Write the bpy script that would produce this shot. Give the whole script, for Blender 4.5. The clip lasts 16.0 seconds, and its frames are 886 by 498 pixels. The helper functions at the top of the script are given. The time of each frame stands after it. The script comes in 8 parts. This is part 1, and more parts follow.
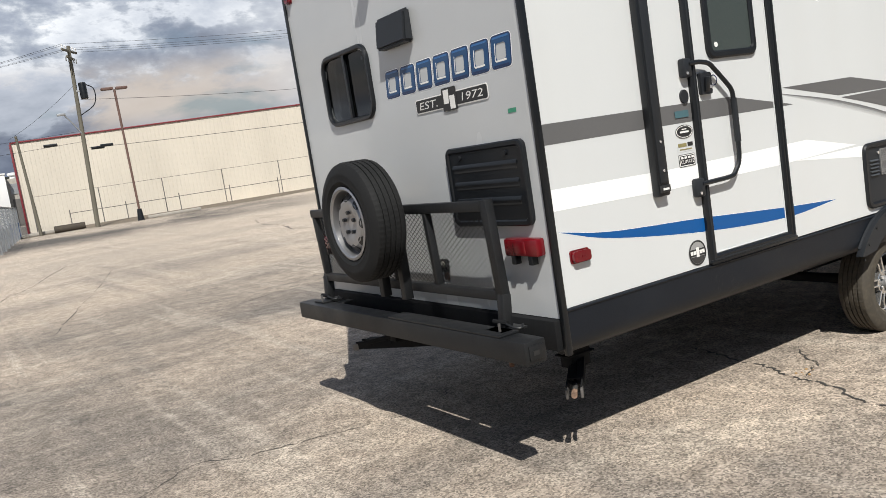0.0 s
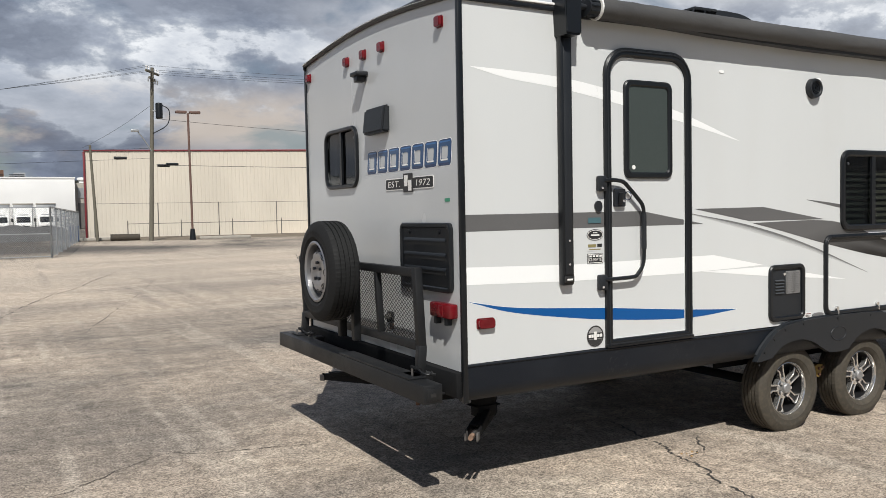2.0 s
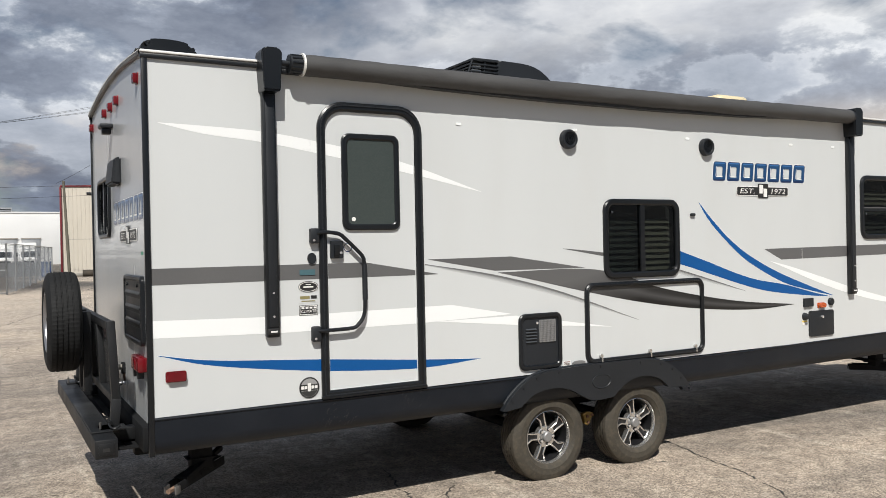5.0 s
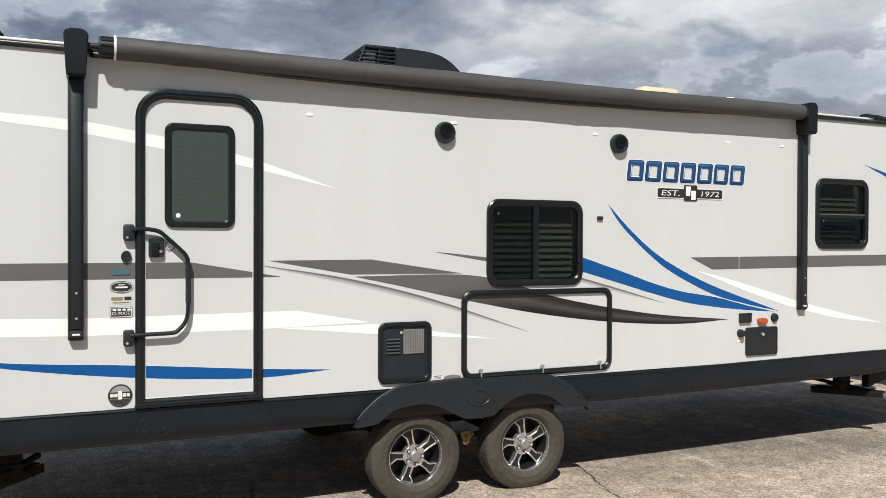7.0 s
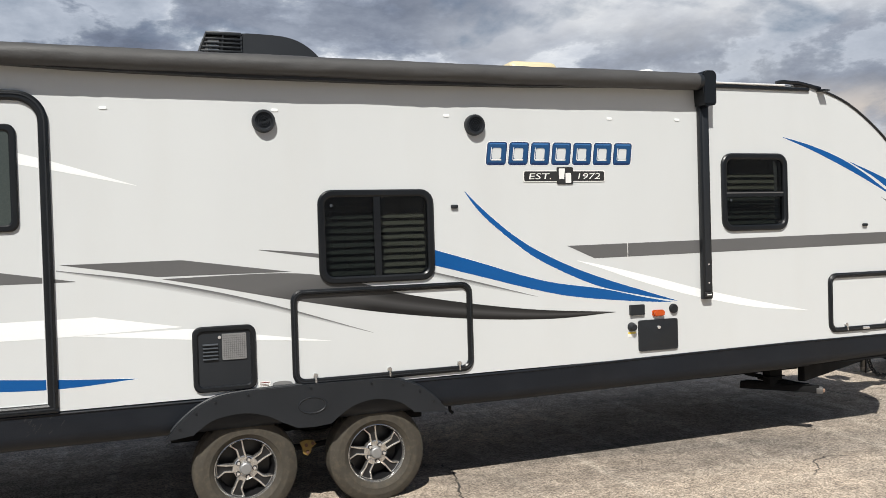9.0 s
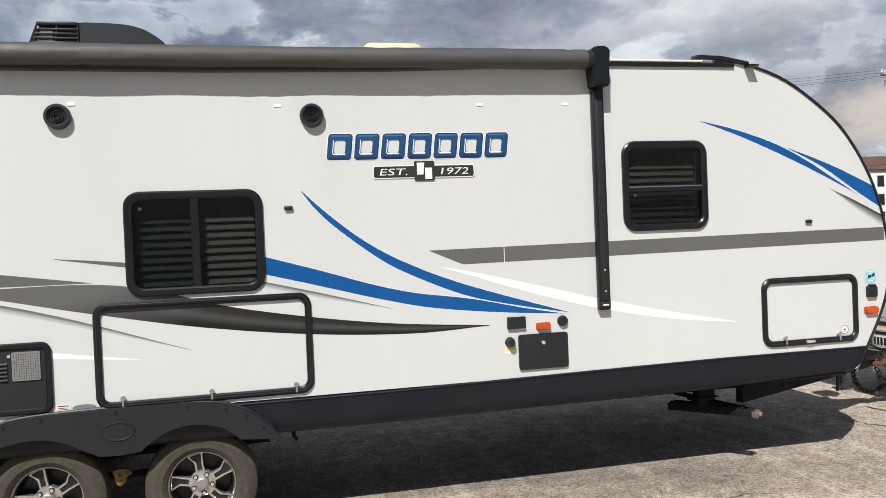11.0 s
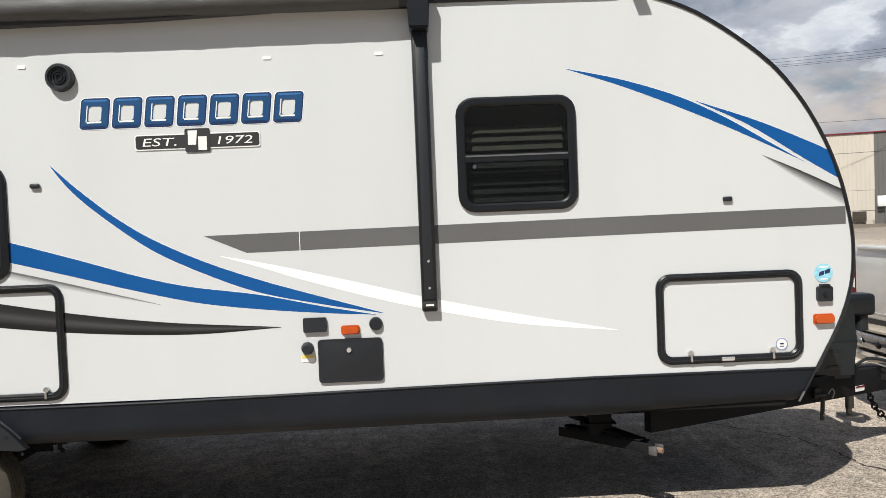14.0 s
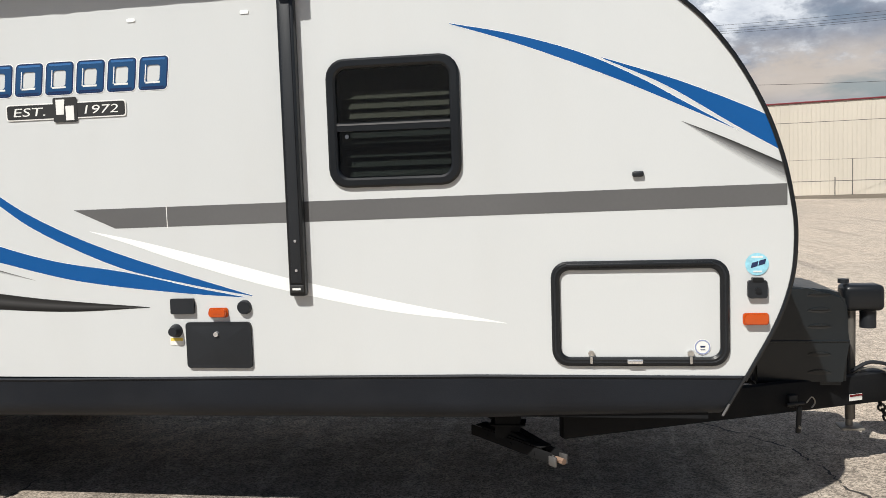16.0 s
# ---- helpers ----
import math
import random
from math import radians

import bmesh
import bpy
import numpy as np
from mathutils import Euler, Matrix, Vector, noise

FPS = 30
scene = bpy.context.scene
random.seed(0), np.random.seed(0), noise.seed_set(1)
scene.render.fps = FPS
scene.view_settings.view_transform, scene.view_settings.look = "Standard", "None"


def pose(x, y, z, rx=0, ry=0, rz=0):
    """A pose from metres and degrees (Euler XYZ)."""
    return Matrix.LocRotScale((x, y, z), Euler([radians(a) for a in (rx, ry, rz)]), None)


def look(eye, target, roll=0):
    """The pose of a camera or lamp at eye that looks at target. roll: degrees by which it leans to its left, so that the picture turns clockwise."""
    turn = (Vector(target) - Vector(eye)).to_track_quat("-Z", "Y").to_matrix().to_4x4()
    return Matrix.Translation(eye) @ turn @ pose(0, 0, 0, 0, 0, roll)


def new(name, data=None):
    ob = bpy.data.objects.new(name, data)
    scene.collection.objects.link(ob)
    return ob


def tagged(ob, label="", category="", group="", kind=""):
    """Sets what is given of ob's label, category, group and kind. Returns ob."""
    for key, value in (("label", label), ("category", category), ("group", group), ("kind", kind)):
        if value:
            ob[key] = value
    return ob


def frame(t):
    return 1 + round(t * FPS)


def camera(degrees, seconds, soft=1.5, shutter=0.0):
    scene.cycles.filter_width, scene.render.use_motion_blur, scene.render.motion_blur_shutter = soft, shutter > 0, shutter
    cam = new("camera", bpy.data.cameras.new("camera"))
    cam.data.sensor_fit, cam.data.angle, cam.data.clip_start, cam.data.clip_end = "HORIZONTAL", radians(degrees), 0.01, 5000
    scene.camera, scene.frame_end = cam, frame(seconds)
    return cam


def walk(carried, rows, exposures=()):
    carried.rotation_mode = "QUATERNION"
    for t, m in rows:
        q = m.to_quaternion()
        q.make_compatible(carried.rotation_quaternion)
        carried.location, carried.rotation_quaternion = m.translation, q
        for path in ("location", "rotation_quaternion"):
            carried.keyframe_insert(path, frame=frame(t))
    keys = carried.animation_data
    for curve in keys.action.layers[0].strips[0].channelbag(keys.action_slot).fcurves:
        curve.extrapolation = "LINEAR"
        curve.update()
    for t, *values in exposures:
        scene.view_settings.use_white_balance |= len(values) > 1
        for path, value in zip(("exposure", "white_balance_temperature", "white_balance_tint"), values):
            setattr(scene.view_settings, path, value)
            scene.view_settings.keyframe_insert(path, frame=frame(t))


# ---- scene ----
cam = camera(56.8, 16.0, soft=0.7)
METRES, EYE, TILT, LEAN, TURN = 11.946, 1.567, 0.0, 0.0, -32.9
PATH = [
    (0, (0.083, 0.029, 1.584), (1.137, 1.712, 1.346), -8.9),
    (0.5, (-0.012, -0.253, 1.578), (0.912, 1.493, 1.268), -7.5),
    (1, (0.013, -0.5, 1.618), (0.906, 1.277, 1.402), -4.0),
    (1.5, (0.147, -0.784, 1.641), (1.065, 0.99, 1.534), -2.9),
    (2, (0.133, -1.054, 1.643), (1.105, 0.691, 1.553), -1.1),
    (2.3, (0.123, -1.218, 1.66), (1.143, 0.5, 1.569), 0.0),
    (2.5, (0.147, -1.324, 1.669), (1.206, 0.371, 1.582), 0.3),
    (3, (0.345, -1.561, 1.684), (1.476, 0.087, 1.638), 0.1),
    (3.5, (0.617, -1.715, 1.683), (1.765, -0.078, 1.639), 0.6),
    (4, (0.922, -1.76, 1.698), (2.025, -0.092, 1.658), 0.9),
    (4.2, (1.059, -1.795, 1.698), (2.129, -0.106, 1.665), 0.4),
    (6.3, (2.568, -2.12, 1.773), (3.415, -0.308, 1.785), -1.1),
    (6.5, (2.716, -2.142, 1.773), (3.532, -0.317, 1.78), -0.8),
    (7, (3.11, -2.16, 1.75), (3.935, -0.338, 1.733), 0.2),
    (7.5, (3.469, -2.272, 1.745), (4.273, -0.441, 1.731), -0.5),
    (8, (3.867, -2.363, 1.748), (4.568, -0.49, 1.731), -1.2),
    (8.5, (4.281, -2.331, 1.735), (4.958, -0.45, 1.696), -1.3),
    (9, (4.686, -2.341, 1.743), (5.362, -0.459, 1.708), -1.7),
    (9.5, (5.106, -2.338, 1.763), (5.713, -0.433, 1.72), -1.4),
    (10, (5.526, -2.206, 1.758), (6.093, -0.289, 1.706), -1.8),
    (10.2, (5.691, -2.188, 1.756), (6.244, -0.267, 1.715), -1.7),
    (12.3, (7.381, -1.971, 1.687), (7.677, 0.007, 1.647), -1.5),
    (12.5, (7.538, -1.915, 1.683), (7.804, 0.067, 1.643), -0.7),
    (13, (7.902, -1.701, 1.671), (8.152, 0.283, 1.631), -0.6),
    (13.5, (8.272, -1.588, 1.663), (8.431, 0.405, 1.625), -2.3),
    (14, (8.63, -1.458, 1.663), (8.679, 0.54, 1.596), -2.3),
    (14.5, (8.967, -1.277, 1.667), (8.944, 0.721, 1.58), -2.2),
    (15, (9.319, -1.201, 1.68), (9.148, 0.789, 1.596), -3.8),
    (15.5, (9.662, -1.137, 1.697), (9.375, 0.84, 1.591), -3.6),
    (16, (9.962, -0.92, 1.693), (9.646, 1.049, 1.542), -1.9),
]
EXPOSURES = [(0.0, 0.14), (0.8, 0.0), (1.5, -0.04), (3.0, -0.01), (4.2, -0.03), (6.5, 0.01), (8.5, 0.04), (10.0, 0.08), (13.0, 0.13), (14.0, 0.09), (16.0, 0.06)]
walk(cam, [(t, look(eye, target, roll)) for t, eye, target, roll in PATH], EXPOSURES)

# ---- world, sun, exposure ----
SUN_WAY = Vector((0.365, 0.75, -1.0)).normalized()
sun_data = bpy.data.lights.new("sun", "SUN")
sun_data.energy, sun_data.angle, sun_data.color = 5.0, radians(0.55), (1.0, 0.974, 0.918)
sun = new("sun", sun_data)
sun.rotation_mode = "QUATERNION"
sun.rotation_quaternion = SUN_WAY.to_track_quat("-Z", "Y")
sun.location = (0, -20, 30)


def build_world():
    w = bpy.data.worlds.new("cloudy_sky")
    scene.world = w
    w.use_nodes = True
    nt = w.node_tree
    nt.nodes.clear()
    N, L = nt.nodes.new, nt.links.new
    out, tc, sep = N("ShaderNodeOutputWorld"), N("ShaderNodeTexCoord"), N("ShaderNodeSeparateXYZ")
    L(tc.outputs["Generated"], sep.inputs[0])
    up = N("ShaderNodeMath"); up.operation = "MAXIMUM"; L(sep.outputs[2], up.inputs[0]); up.inputs[1].default_value = 0.0
    up2 = N("ShaderNodeMath"); up2.operation = "ADD"; L(up.outputs[0], up2.inputs[0]); up2.inputs[1].default_value = 0.30
    u, v = N("ShaderNodeMath"), N("ShaderNodeMath")
    for m, k in ((u, 0), (v, 1)):
        m.operation = "DIVIDE"; L(sep.outputs[k], m.inputs[0]); L(up2.outputs[0], m.inputs[1])
    plane = N("ShaderNodeCombineXYZ"); L(u.outputs[0], plane.inputs[0]); L(v.outputs[0], plane.inputs[1])

    def fbm(scale, detail, rough, dx, dist=0.0):
        mp = N("ShaderNodeMapping"); mp.inputs["Location"].default_value = (dx, dx * 0.37, dx * 0.11); L(plane.outputs[0], mp.inputs[0])
        n = N("ShaderNodeTexNoise"); n.inputs["Scale"].default_value, n.inputs["Detail"].default_value = scale, detail
        n.inputs["Roughness"].default_value, n.inputs["Distortion"].default_value = rough, dist
        L(mp.outputs[0], n.inputs["Vector"])
        return n.outputs["Fac"]

    def ramp(src, stops):
        r = N("ShaderNodeValToRGB")
        while len(r.color_ramp.elements) < len(stops):
            r.color_ramp.elements.new(0.5)
        for e, (p, c) in zip(r.color_ramp.elements, stops):
            e.position, e.color = p, (*c, 1)
        L(src, r.inputs[0])
        return r.outputs[0]

    sky = N("ShaderNodeTexSky")
    sky.sky_type, sky.sun_disc = "NISHITA", False
    back = -SUN_WAY
    sky.sun_elevation = math.asin(back.z)
    sky.sun_rotation = math.atan2(back.x, back.y)
    bg_sky = N("ShaderNodeBackground"); L(sky.outputs[0], bg_sky.inputs[0]); bg_sky.inputs[1].default_value = 0.052
    def cloud(scale, stretch, shift, detail, rough, lift):
        """Cloud density and its lit relief: how fast it thins upwards."""
        both = []
        for dz in (0.0, lift):
            mp, n = N("ShaderNodeMapping"), N("ShaderNodeTexNoise")
            mp.inputs["Location"].default_value = (shift[0], shift[1], shift[2] + dz * stretch)
            mp.inputs["Scale"].default_value = (1.0, 1.0, stretch)
            L(tc.outputs["Generated"], mp.inputs[0]); L(mp.outputs[0], n.inputs["Vector"])
            n.inputs["Scale"].default_value, n.inputs["Detail"].default_value = scale, detail
            n.inputs["Roughness"].default_value, n.inputs["Distortion"].default_value = rough, 0.12
            both.append(n.outputs["Fac"])
        sub = N("ShaderNodeMath"); sub.operation = "SUBTRACT"; L(both[0], sub.inputs[0]); L(both[1], sub.inputs[1])
        mid = N("ShaderNodeMath"); mid.operation = "MULTIPLY_ADD"; L(sub.outputs[0], mid.inputs[0]); mid.inputs[1].default_value, mid.inputs[2].default_value = 1.9, 0.5
        return both[0], mid.outputs[0]

    def times(a, b):
        x = N("ShaderNodeMix"); x.data_type, x.blend_type = "RGBA", "MULTIPLY"; x.inputs[0].default_value = 1.0
        L(a, x.inputs[6]); L(b, x.inputs[7])
        return x.outputs[2]

    def span(src, a, b, c, d):
        r = N("ShaderNodeMapRange"); r.interpolation_type = "SMOOTHSTEP"; L(src, r.inputs[0])
        for k, val in enumerate((a, b, c, d)):
            r.inputs[k + 1].default_value = val
        return r.outputs[0]

    # a soft layered deck overhead
    dens, lit = cloud(3.6, 2.6, (3.1, 1.4, 0.7), 9.0, 0.56, 0.05)
    tone = ramp(dens, [(0.30, (0.88, 0.88, 0.87)), (0.46, (0.72, 0.735, 0.76)), (0.60, (0.53, 0.555, 0.61)), (0.72, (0.34, 0.365, 0.42))])
    shade = ramp(lit, [(0.36, (0.80, 0.81, 0.84)), (0.50, (1.0, 1.0, 1.0)), (0.66, (1.22, 1.20, 1.16))])
    low = ramp(up.outputs[0], [(0.0, (0.62, 0.62, 0.64)), (0.09, (0.76, 0.77, 0.79)), (0.18, (1.0, 1.0, 0.99)), (0.27, (0.97, 0.975, 0.98)), (0.34, (0.82, 0.84, 0.87)), (0.42, (0.64, 0.68, 0.75)), (0.5, (0.31, 0.36, 0.46)), (1.0, (0.20, 0.25, 0.35))])
    soft_deck = times(times(tone, shade), low)
    # heavier cumulus towards the north and low in the east, with sunlit heads
    dens2, lit2 = cloud(4.4, 2.1, (4.7, 1.9, 2.3), 12.0, 0.60, 0.045)
    body_tone = ramp(dens2, [(0.34, (0.46, 0.505, 0.58)), (0.46, (0.285, 0.325, 0.40)), (0.55, (0.18, 0.216, 0.29)), (0.68, (0.11, 0.14, 0.20))])
    head = ramp(lit2, [(0.36, (0.60, 0.62, 0.67)), (0.48, (0.90, 0.91, 0.94)), (0.55, (1.30, 1.27, 1.21)), (0.63, (2.5, 2.3, 2.0))])
    heavy = times(body_tone, head)
    # a warm break just over the horizon
    glow = N("ShaderNodeMath"); glow.operation = "MULTIPLY"; L(span(up.outputs[0], 0.06, 0.10, 0.0, 1.0), glow.inputs[0]); L(span(up.outputs[0], 0.12, 0.165, 0.75, 0.0), glow.inputs[1])
    part_open = N("ShaderNodeMath"); part_open.operation = "MULTIPLY"; L(glow.outputs[0], part_open.inputs[0]); L(span(dens2, 0.44, 0.58, 1.0, 0.1), part_open.inputs[1])
    warm = N("ShaderNodeMix"); warm.data_type = "RGBA"; L(part_open.outputs[0], warm.inputs[0]); L(heavy, warm.inputs[6]); warm.inputs[7].default_value = (0.64, 0.55, 0.46, 1)
    north = span(sep.outputs[0], 0.26, 0.54, 0.95, 0.0)
    low_east = N("ShaderNodeMath"); low_east.operation = "MULTIPLY"; L(span(sep.outputs[0], 0.34, 0.48, 0.0, 0.8), low_east.inputs[0]); L(span(up.outputs[0], 0.19, 0.27, 1.0, 0.0), low_east.inputs[1])
    east = low_east.outputs[0]
    side = N("ShaderNodeMath"); side.operation = "MAXIMUM"; L(north, side.inputs[0]); L(east, side.inputs[1])
    bank = N("ShaderNodeMath"); bank.operation = "MULTIPLY"; L(side.outputs[0], bank.inputs[0]); L(span(up.outputs[0], 0.30, 0.44, 1.0, 0.0), bank.inputs[1])
    pick = N("ShaderNodeMix"); pick.data_type = "RGBA"; L(bank.outputs[0], pick.inputs[0]); L(soft_deck, pick.inputs[6]); L(warm.outputs[2], pick.inputs[7])
    bg_cloud = N("ShaderNodeBackground"); L(pick.outputs[2], bg_cloud.inputs[0]); bg_cloud.inputs[1].default_value = 1.07
    cover = ramp(fbm(2.3, 7.0, 0.55, 7.7, 0.2), [(0.36, (0.3, 0.3, 0.3)), (0.46, (1, 1, 1))])
    mix = N("ShaderNodeMixShader")
    # the sky on the sun's side is clear
    clear = N("ShaderNodeMapRange"); clear.interpolation_type = "SMOOTHSTEP"; L(sep.outputs[1], clear.inputs[0])
    for k, val in ((1, -0.25), (2, 0.05), (3, 0.15), (4, 1.0)):
        clear.inputs[k].default_value = val
    veil = N("ShaderNodeMath"); veil.operation = "MULTIPLY"; L(cover, veil.inputs[0]); L(clear.outputs[0], veil.inputs[1])
    L(veil.outputs[0], mix.inputs[0]); L(bg_sky.outputs[0], mix.inputs[1]); L(bg_cloud.outputs[0], mix.inputs[2])
    L(mix.outputs[0], out.inputs[0])


build_world()

# ---- materials ----


def mat(name, color, rough=0.5, metal=0.0, vary=0.12, scale=2.0, fine=60.0, bump=0.0, coat=0.0, spec=0.5, per_piece=0.0, stretch=(1, 1, 1), dirt=None, dirt_amount=0.0):
    m = bpy.data.materials.new(name)
    m.use_nodes = True
    nt = m.node_tree
    N, L = nt.nodes.new, nt.links.new
    b = nt.nodes["Principled BSDF"]
    b.inputs["Metallic"].default_value, b.inputs["Coat Weight"].default_value = metal, coat
    b.inputs["Specular IOR Level"].default_value = spec
    tc, mp = N("ShaderNodeTexCoord"), N("ShaderNodeMapping")
    mp.inputs["Scale"].default_value = stretch
    L(tc.outputs["Object"], mp.inputs[0])
    big, small = N("ShaderNodeTexNoise"), N("ShaderNodeTexNoise")
    for n, s, d in ((big, scale, 5.0), (small, fine, 3.0)):
        n.inputs["Scale"].default_value, n.inputs["Detail"].default_value = s, d
        L(mp.outputs[0], n.inputs["Vector"])
    add = N("ShaderNodeMath"); add.operation = "MULTIPLY_ADD"; L(small.outputs["Fac"], add.inputs[0]); add.inputs[1].default_value = 0.45; L(big.outputs["Fac"], add.inputs[2])
    last = add.outputs[0]
    if per_piece:
        oi = N("ShaderNodeObjectInfo")
        a2 = N("ShaderNodeMath"); a2.operation = "MULTIPLY_ADD"; L(oi.outputs["Random"], a2.inputs[0]); a2.inputs[1].default_value = per_piece; L(last, a2.inputs[2])
        last = a2.outputs[0]
    rp = N("ShaderNodeMapRange"); L(last, rp.inputs[0])
    for k, v in ((1, 0.45), (2, 1.0 + per_piece), (3, 1 - vary), (4, 1 + vary)):
        rp.inputs[k].default_value = v
    col = N("ShaderNodeMix"); col.data_type, col.blend_type = "RGBA", "MULTIPLY"; col.inputs[0].default_value = 1.0
    col.inputs[6].default_value = (*color, 1)
    cc = N("ShaderNodeCombineColor")
    for k in range(3):
        L(rp.outputs[0], cc.inputs[k])
    L(cc.outputs[0], col.inputs[7])
    final = col.outputs[2]
    if dirt:
        dn = N("ShaderNodeTexNoise"); dn.inputs["Scale"].default_value, dn.inputs["Detail"].default_value = scale * 2.3, 8.0
        L(mp.outputs[0], dn.inputs["Vector"])
        dr = N("ShaderNodeMapRange"); L(dn.outputs["Fac"], dr.inputs[0])
        for k, v in ((1, 0.48), (2, 0.75), (3, 0.0), (4, dirt_amount)):
            dr.inputs[k].default_value = v
        dm = N("ShaderNodeMix"); dm.data_type = "RGBA"; L(dr.outputs[0], dm.inputs[0]); L(final, dm.inputs[6]); dm.inputs[7].default_value = (*dirt, 1)
        final = dm.outputs[2]
    L(final, b.inputs["Base Color"])
    rr = N("ShaderNodeMapRange"); L(big.outputs["Fac"], rr.inputs[0])
    for k, v in ((1, 0.3), (2, 0.7), (3, max(0.02, rough * 0.85)), (4, min(1.0, rough * 1.15))):
        rr.inputs[k].default_value = v
    L(rr.outputs[0], b.inputs["Roughness"])
    if bump:
        bp = N("ShaderNodeBump"); bp.inputs["Strength"].default_value, bp.inputs["Distance"].default_value = 1.0, bump
        L(small.outputs["Fac"], bp.inputs["Height"]); L(bp.outputs[0], b.inputs["Normal"])
    return m


def glass(name, tint, gloss_rough=0.02, ior=1.5, grain=0.0, sheen=0.9):
    m = bpy.data.materials.new(name)
    m.use_nodes = True
    nt = m.node_tree
    N, L = nt.nodes.new, nt.links.new
    nt.nodes.remove(nt.nodes["Principled BSDF"])
    out = nt.nodes["Material Output"]
    tr, gl, lw, mx = N("ShaderNodeBsdfTransparent"), N("ShaderNodeBsdfGlossy"), N("ShaderNodeLayerWeight"), N("ShaderNodeMixShader")
    tr.inputs[0].default_value = (*tint, 1)
    gl.inputs["Roughness"].default_value = gloss_rough
    lw.inputs[0].default_value = 0.5
    steep, gloss = N("ShaderNodeMath"), N("ShaderNodeMath")
    steep.operation, gloss.operation = "POWER", "MULTIPLY_ADD"
    L(lw.outputs["Facing"], steep.inputs[0]); steep.inputs[1].default_value = 5.0
    L(steep.outputs[0], gloss.inputs[0]); gloss.inputs[1].default_value, gloss.inputs[2].default_value = sheen, ((ior - 1) / (ior + 1)) ** 2
    if grain:
        tc, n, bp = N("ShaderNodeTexCoord"), N("ShaderNodeTexVoronoi"), N("ShaderNodeBump")
        n.inputs["Scale"].default_value = 130.0
        L(tc.outputs["Object"], n.inputs["Vector"]); L(n.outputs["Distance"], bp.inputs["Height"])
        bp.inputs["Distance"].default_value = grain
        L(bp.outputs[0], gl.inputs["Normal"])
    L(gloss.outputs[0], mx.inputs[0]); L(tr.outputs[0], mx.inputs[1]); L(gl.outputs[0], mx.inputs[2]); L(mx.outputs[0], out.inputs[0])
    return m


def pebbled(name):
    """Obscured door glass: dark grey-green, covered in small bright and dark pebbles."""
    m = bpy.data.materials.new(name)
    m.use_nodes = True
    nt = m.node_tree
    N, L = nt.nodes.new, nt.links.new
    b = nt.nodes["Principled BSDF"]
    tc, v, sp, r, bp = N("ShaderNodeTexCoord"), N("ShaderNodeTexVoronoi"), N("ShaderNodeSeparateColor"), N("ShaderNodeValToRGB"), N("ShaderNodeBump")
    v.inputs["Scale"].default_value = 190.0
    L(tc.outputs["Object"], v.inputs["Vector"]); L(v.outputs["Color"], sp.inputs[0]); L(sp.outputs[0], r.inputs[0])
    for e, (p, c) in zip(r.color_ramp.elements, ((0.1, (0.042, 0.054, 0.051)), (1.0, (0.056, 0.067, 0.063)))):
        e.position, e.color = p, (*c, 1)
    L(r.outputs[0], b.inputs["Base Color"])
    b.inputs["Roughness"].default_value = 0.3
    L(v.outputs["Distance"], bp.inputs["Height"]); bp.inputs["Distance"].default_value = 0.0003
    L(bp.outputs[0], b.inputs["Normal"])
    return m


def printed(name, across, fade=False, along=None):
    """Printed vinyl: colour stops across the strip (its v), fading out where asked; along: a second tint towards its end (u)."""
    m = bpy.data.materials.new(name)
    m.use_nodes = True
    nt = m.node_tree
    N, L = nt.nodes.new, nt.links.new
    b = nt.nodes["Principled BSDF"]
    b.inputs["Roughness"].default_value = 0.36
    b.inputs["Coat Weight"].default_value = 0.1
    uv, sp, r = N("ShaderNodeUVMap"), N("ShaderNodeSeparateXYZ"), N("ShaderNodeValToRGB")
    L(uv.outputs[0], sp.inputs[0]); L(sp.outputs[1], r.inputs[0])
    while len(r.color_ramp.elements) < len(across):
        r.color_ramp.elements.new(0.5)
    for e, (p, c, a) in zip(r.color_ramp.elements, across):
        e.position, e.color = p, (c, c, c * 1.01, a)
    last = r.outputs[0]
    if along:
        g, x = N("ShaderNodeMapRange"), N("ShaderNodeMix")
        x.data_type = "RGBA"
        L(sp.outputs[0], g.inputs[0])
        g.inputs[1].default_value, g.inputs[2].default_value = along[0], along[1]
        L(g.outputs[0], x.inputs[0]); x.inputs[6].default_value = (along[2], along[2] * 0.99, along[2] * 0.985, 1); L(last, x.inputs[7])
        last = x.outputs[2]
    L(last, b.inputs["Base Color"])
    if fade:
        L(r.outputs[1], b.inputs["Alpha"])
    return m


M_CHAR = printed("charcoal_print", [(0.0, 0.005, 1), (0.2, 0.009, 1), (0.5, 0.055, 1), (0.72, 0.02, 1), (1.0, 0.012, 1)], along=(0.25, 0.48, 0.115))
M_SOFT = printed("fading_grey_print", [(0.0, 0.40, 0.0), (0.6, 0.25, 0.45), (1.0, 0.10, 1.0)], True)
M_SPIKE = printed("black_fading_print", [(0.0, 0.40, 0.0), (0.45, 0.25, 0.55), (0.8, 0.08, 0.95), (1.0, 0.012, 1.0)], True)
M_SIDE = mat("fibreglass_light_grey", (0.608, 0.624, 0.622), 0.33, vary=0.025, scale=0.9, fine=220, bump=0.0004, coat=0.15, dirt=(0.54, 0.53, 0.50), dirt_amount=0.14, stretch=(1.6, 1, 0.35))
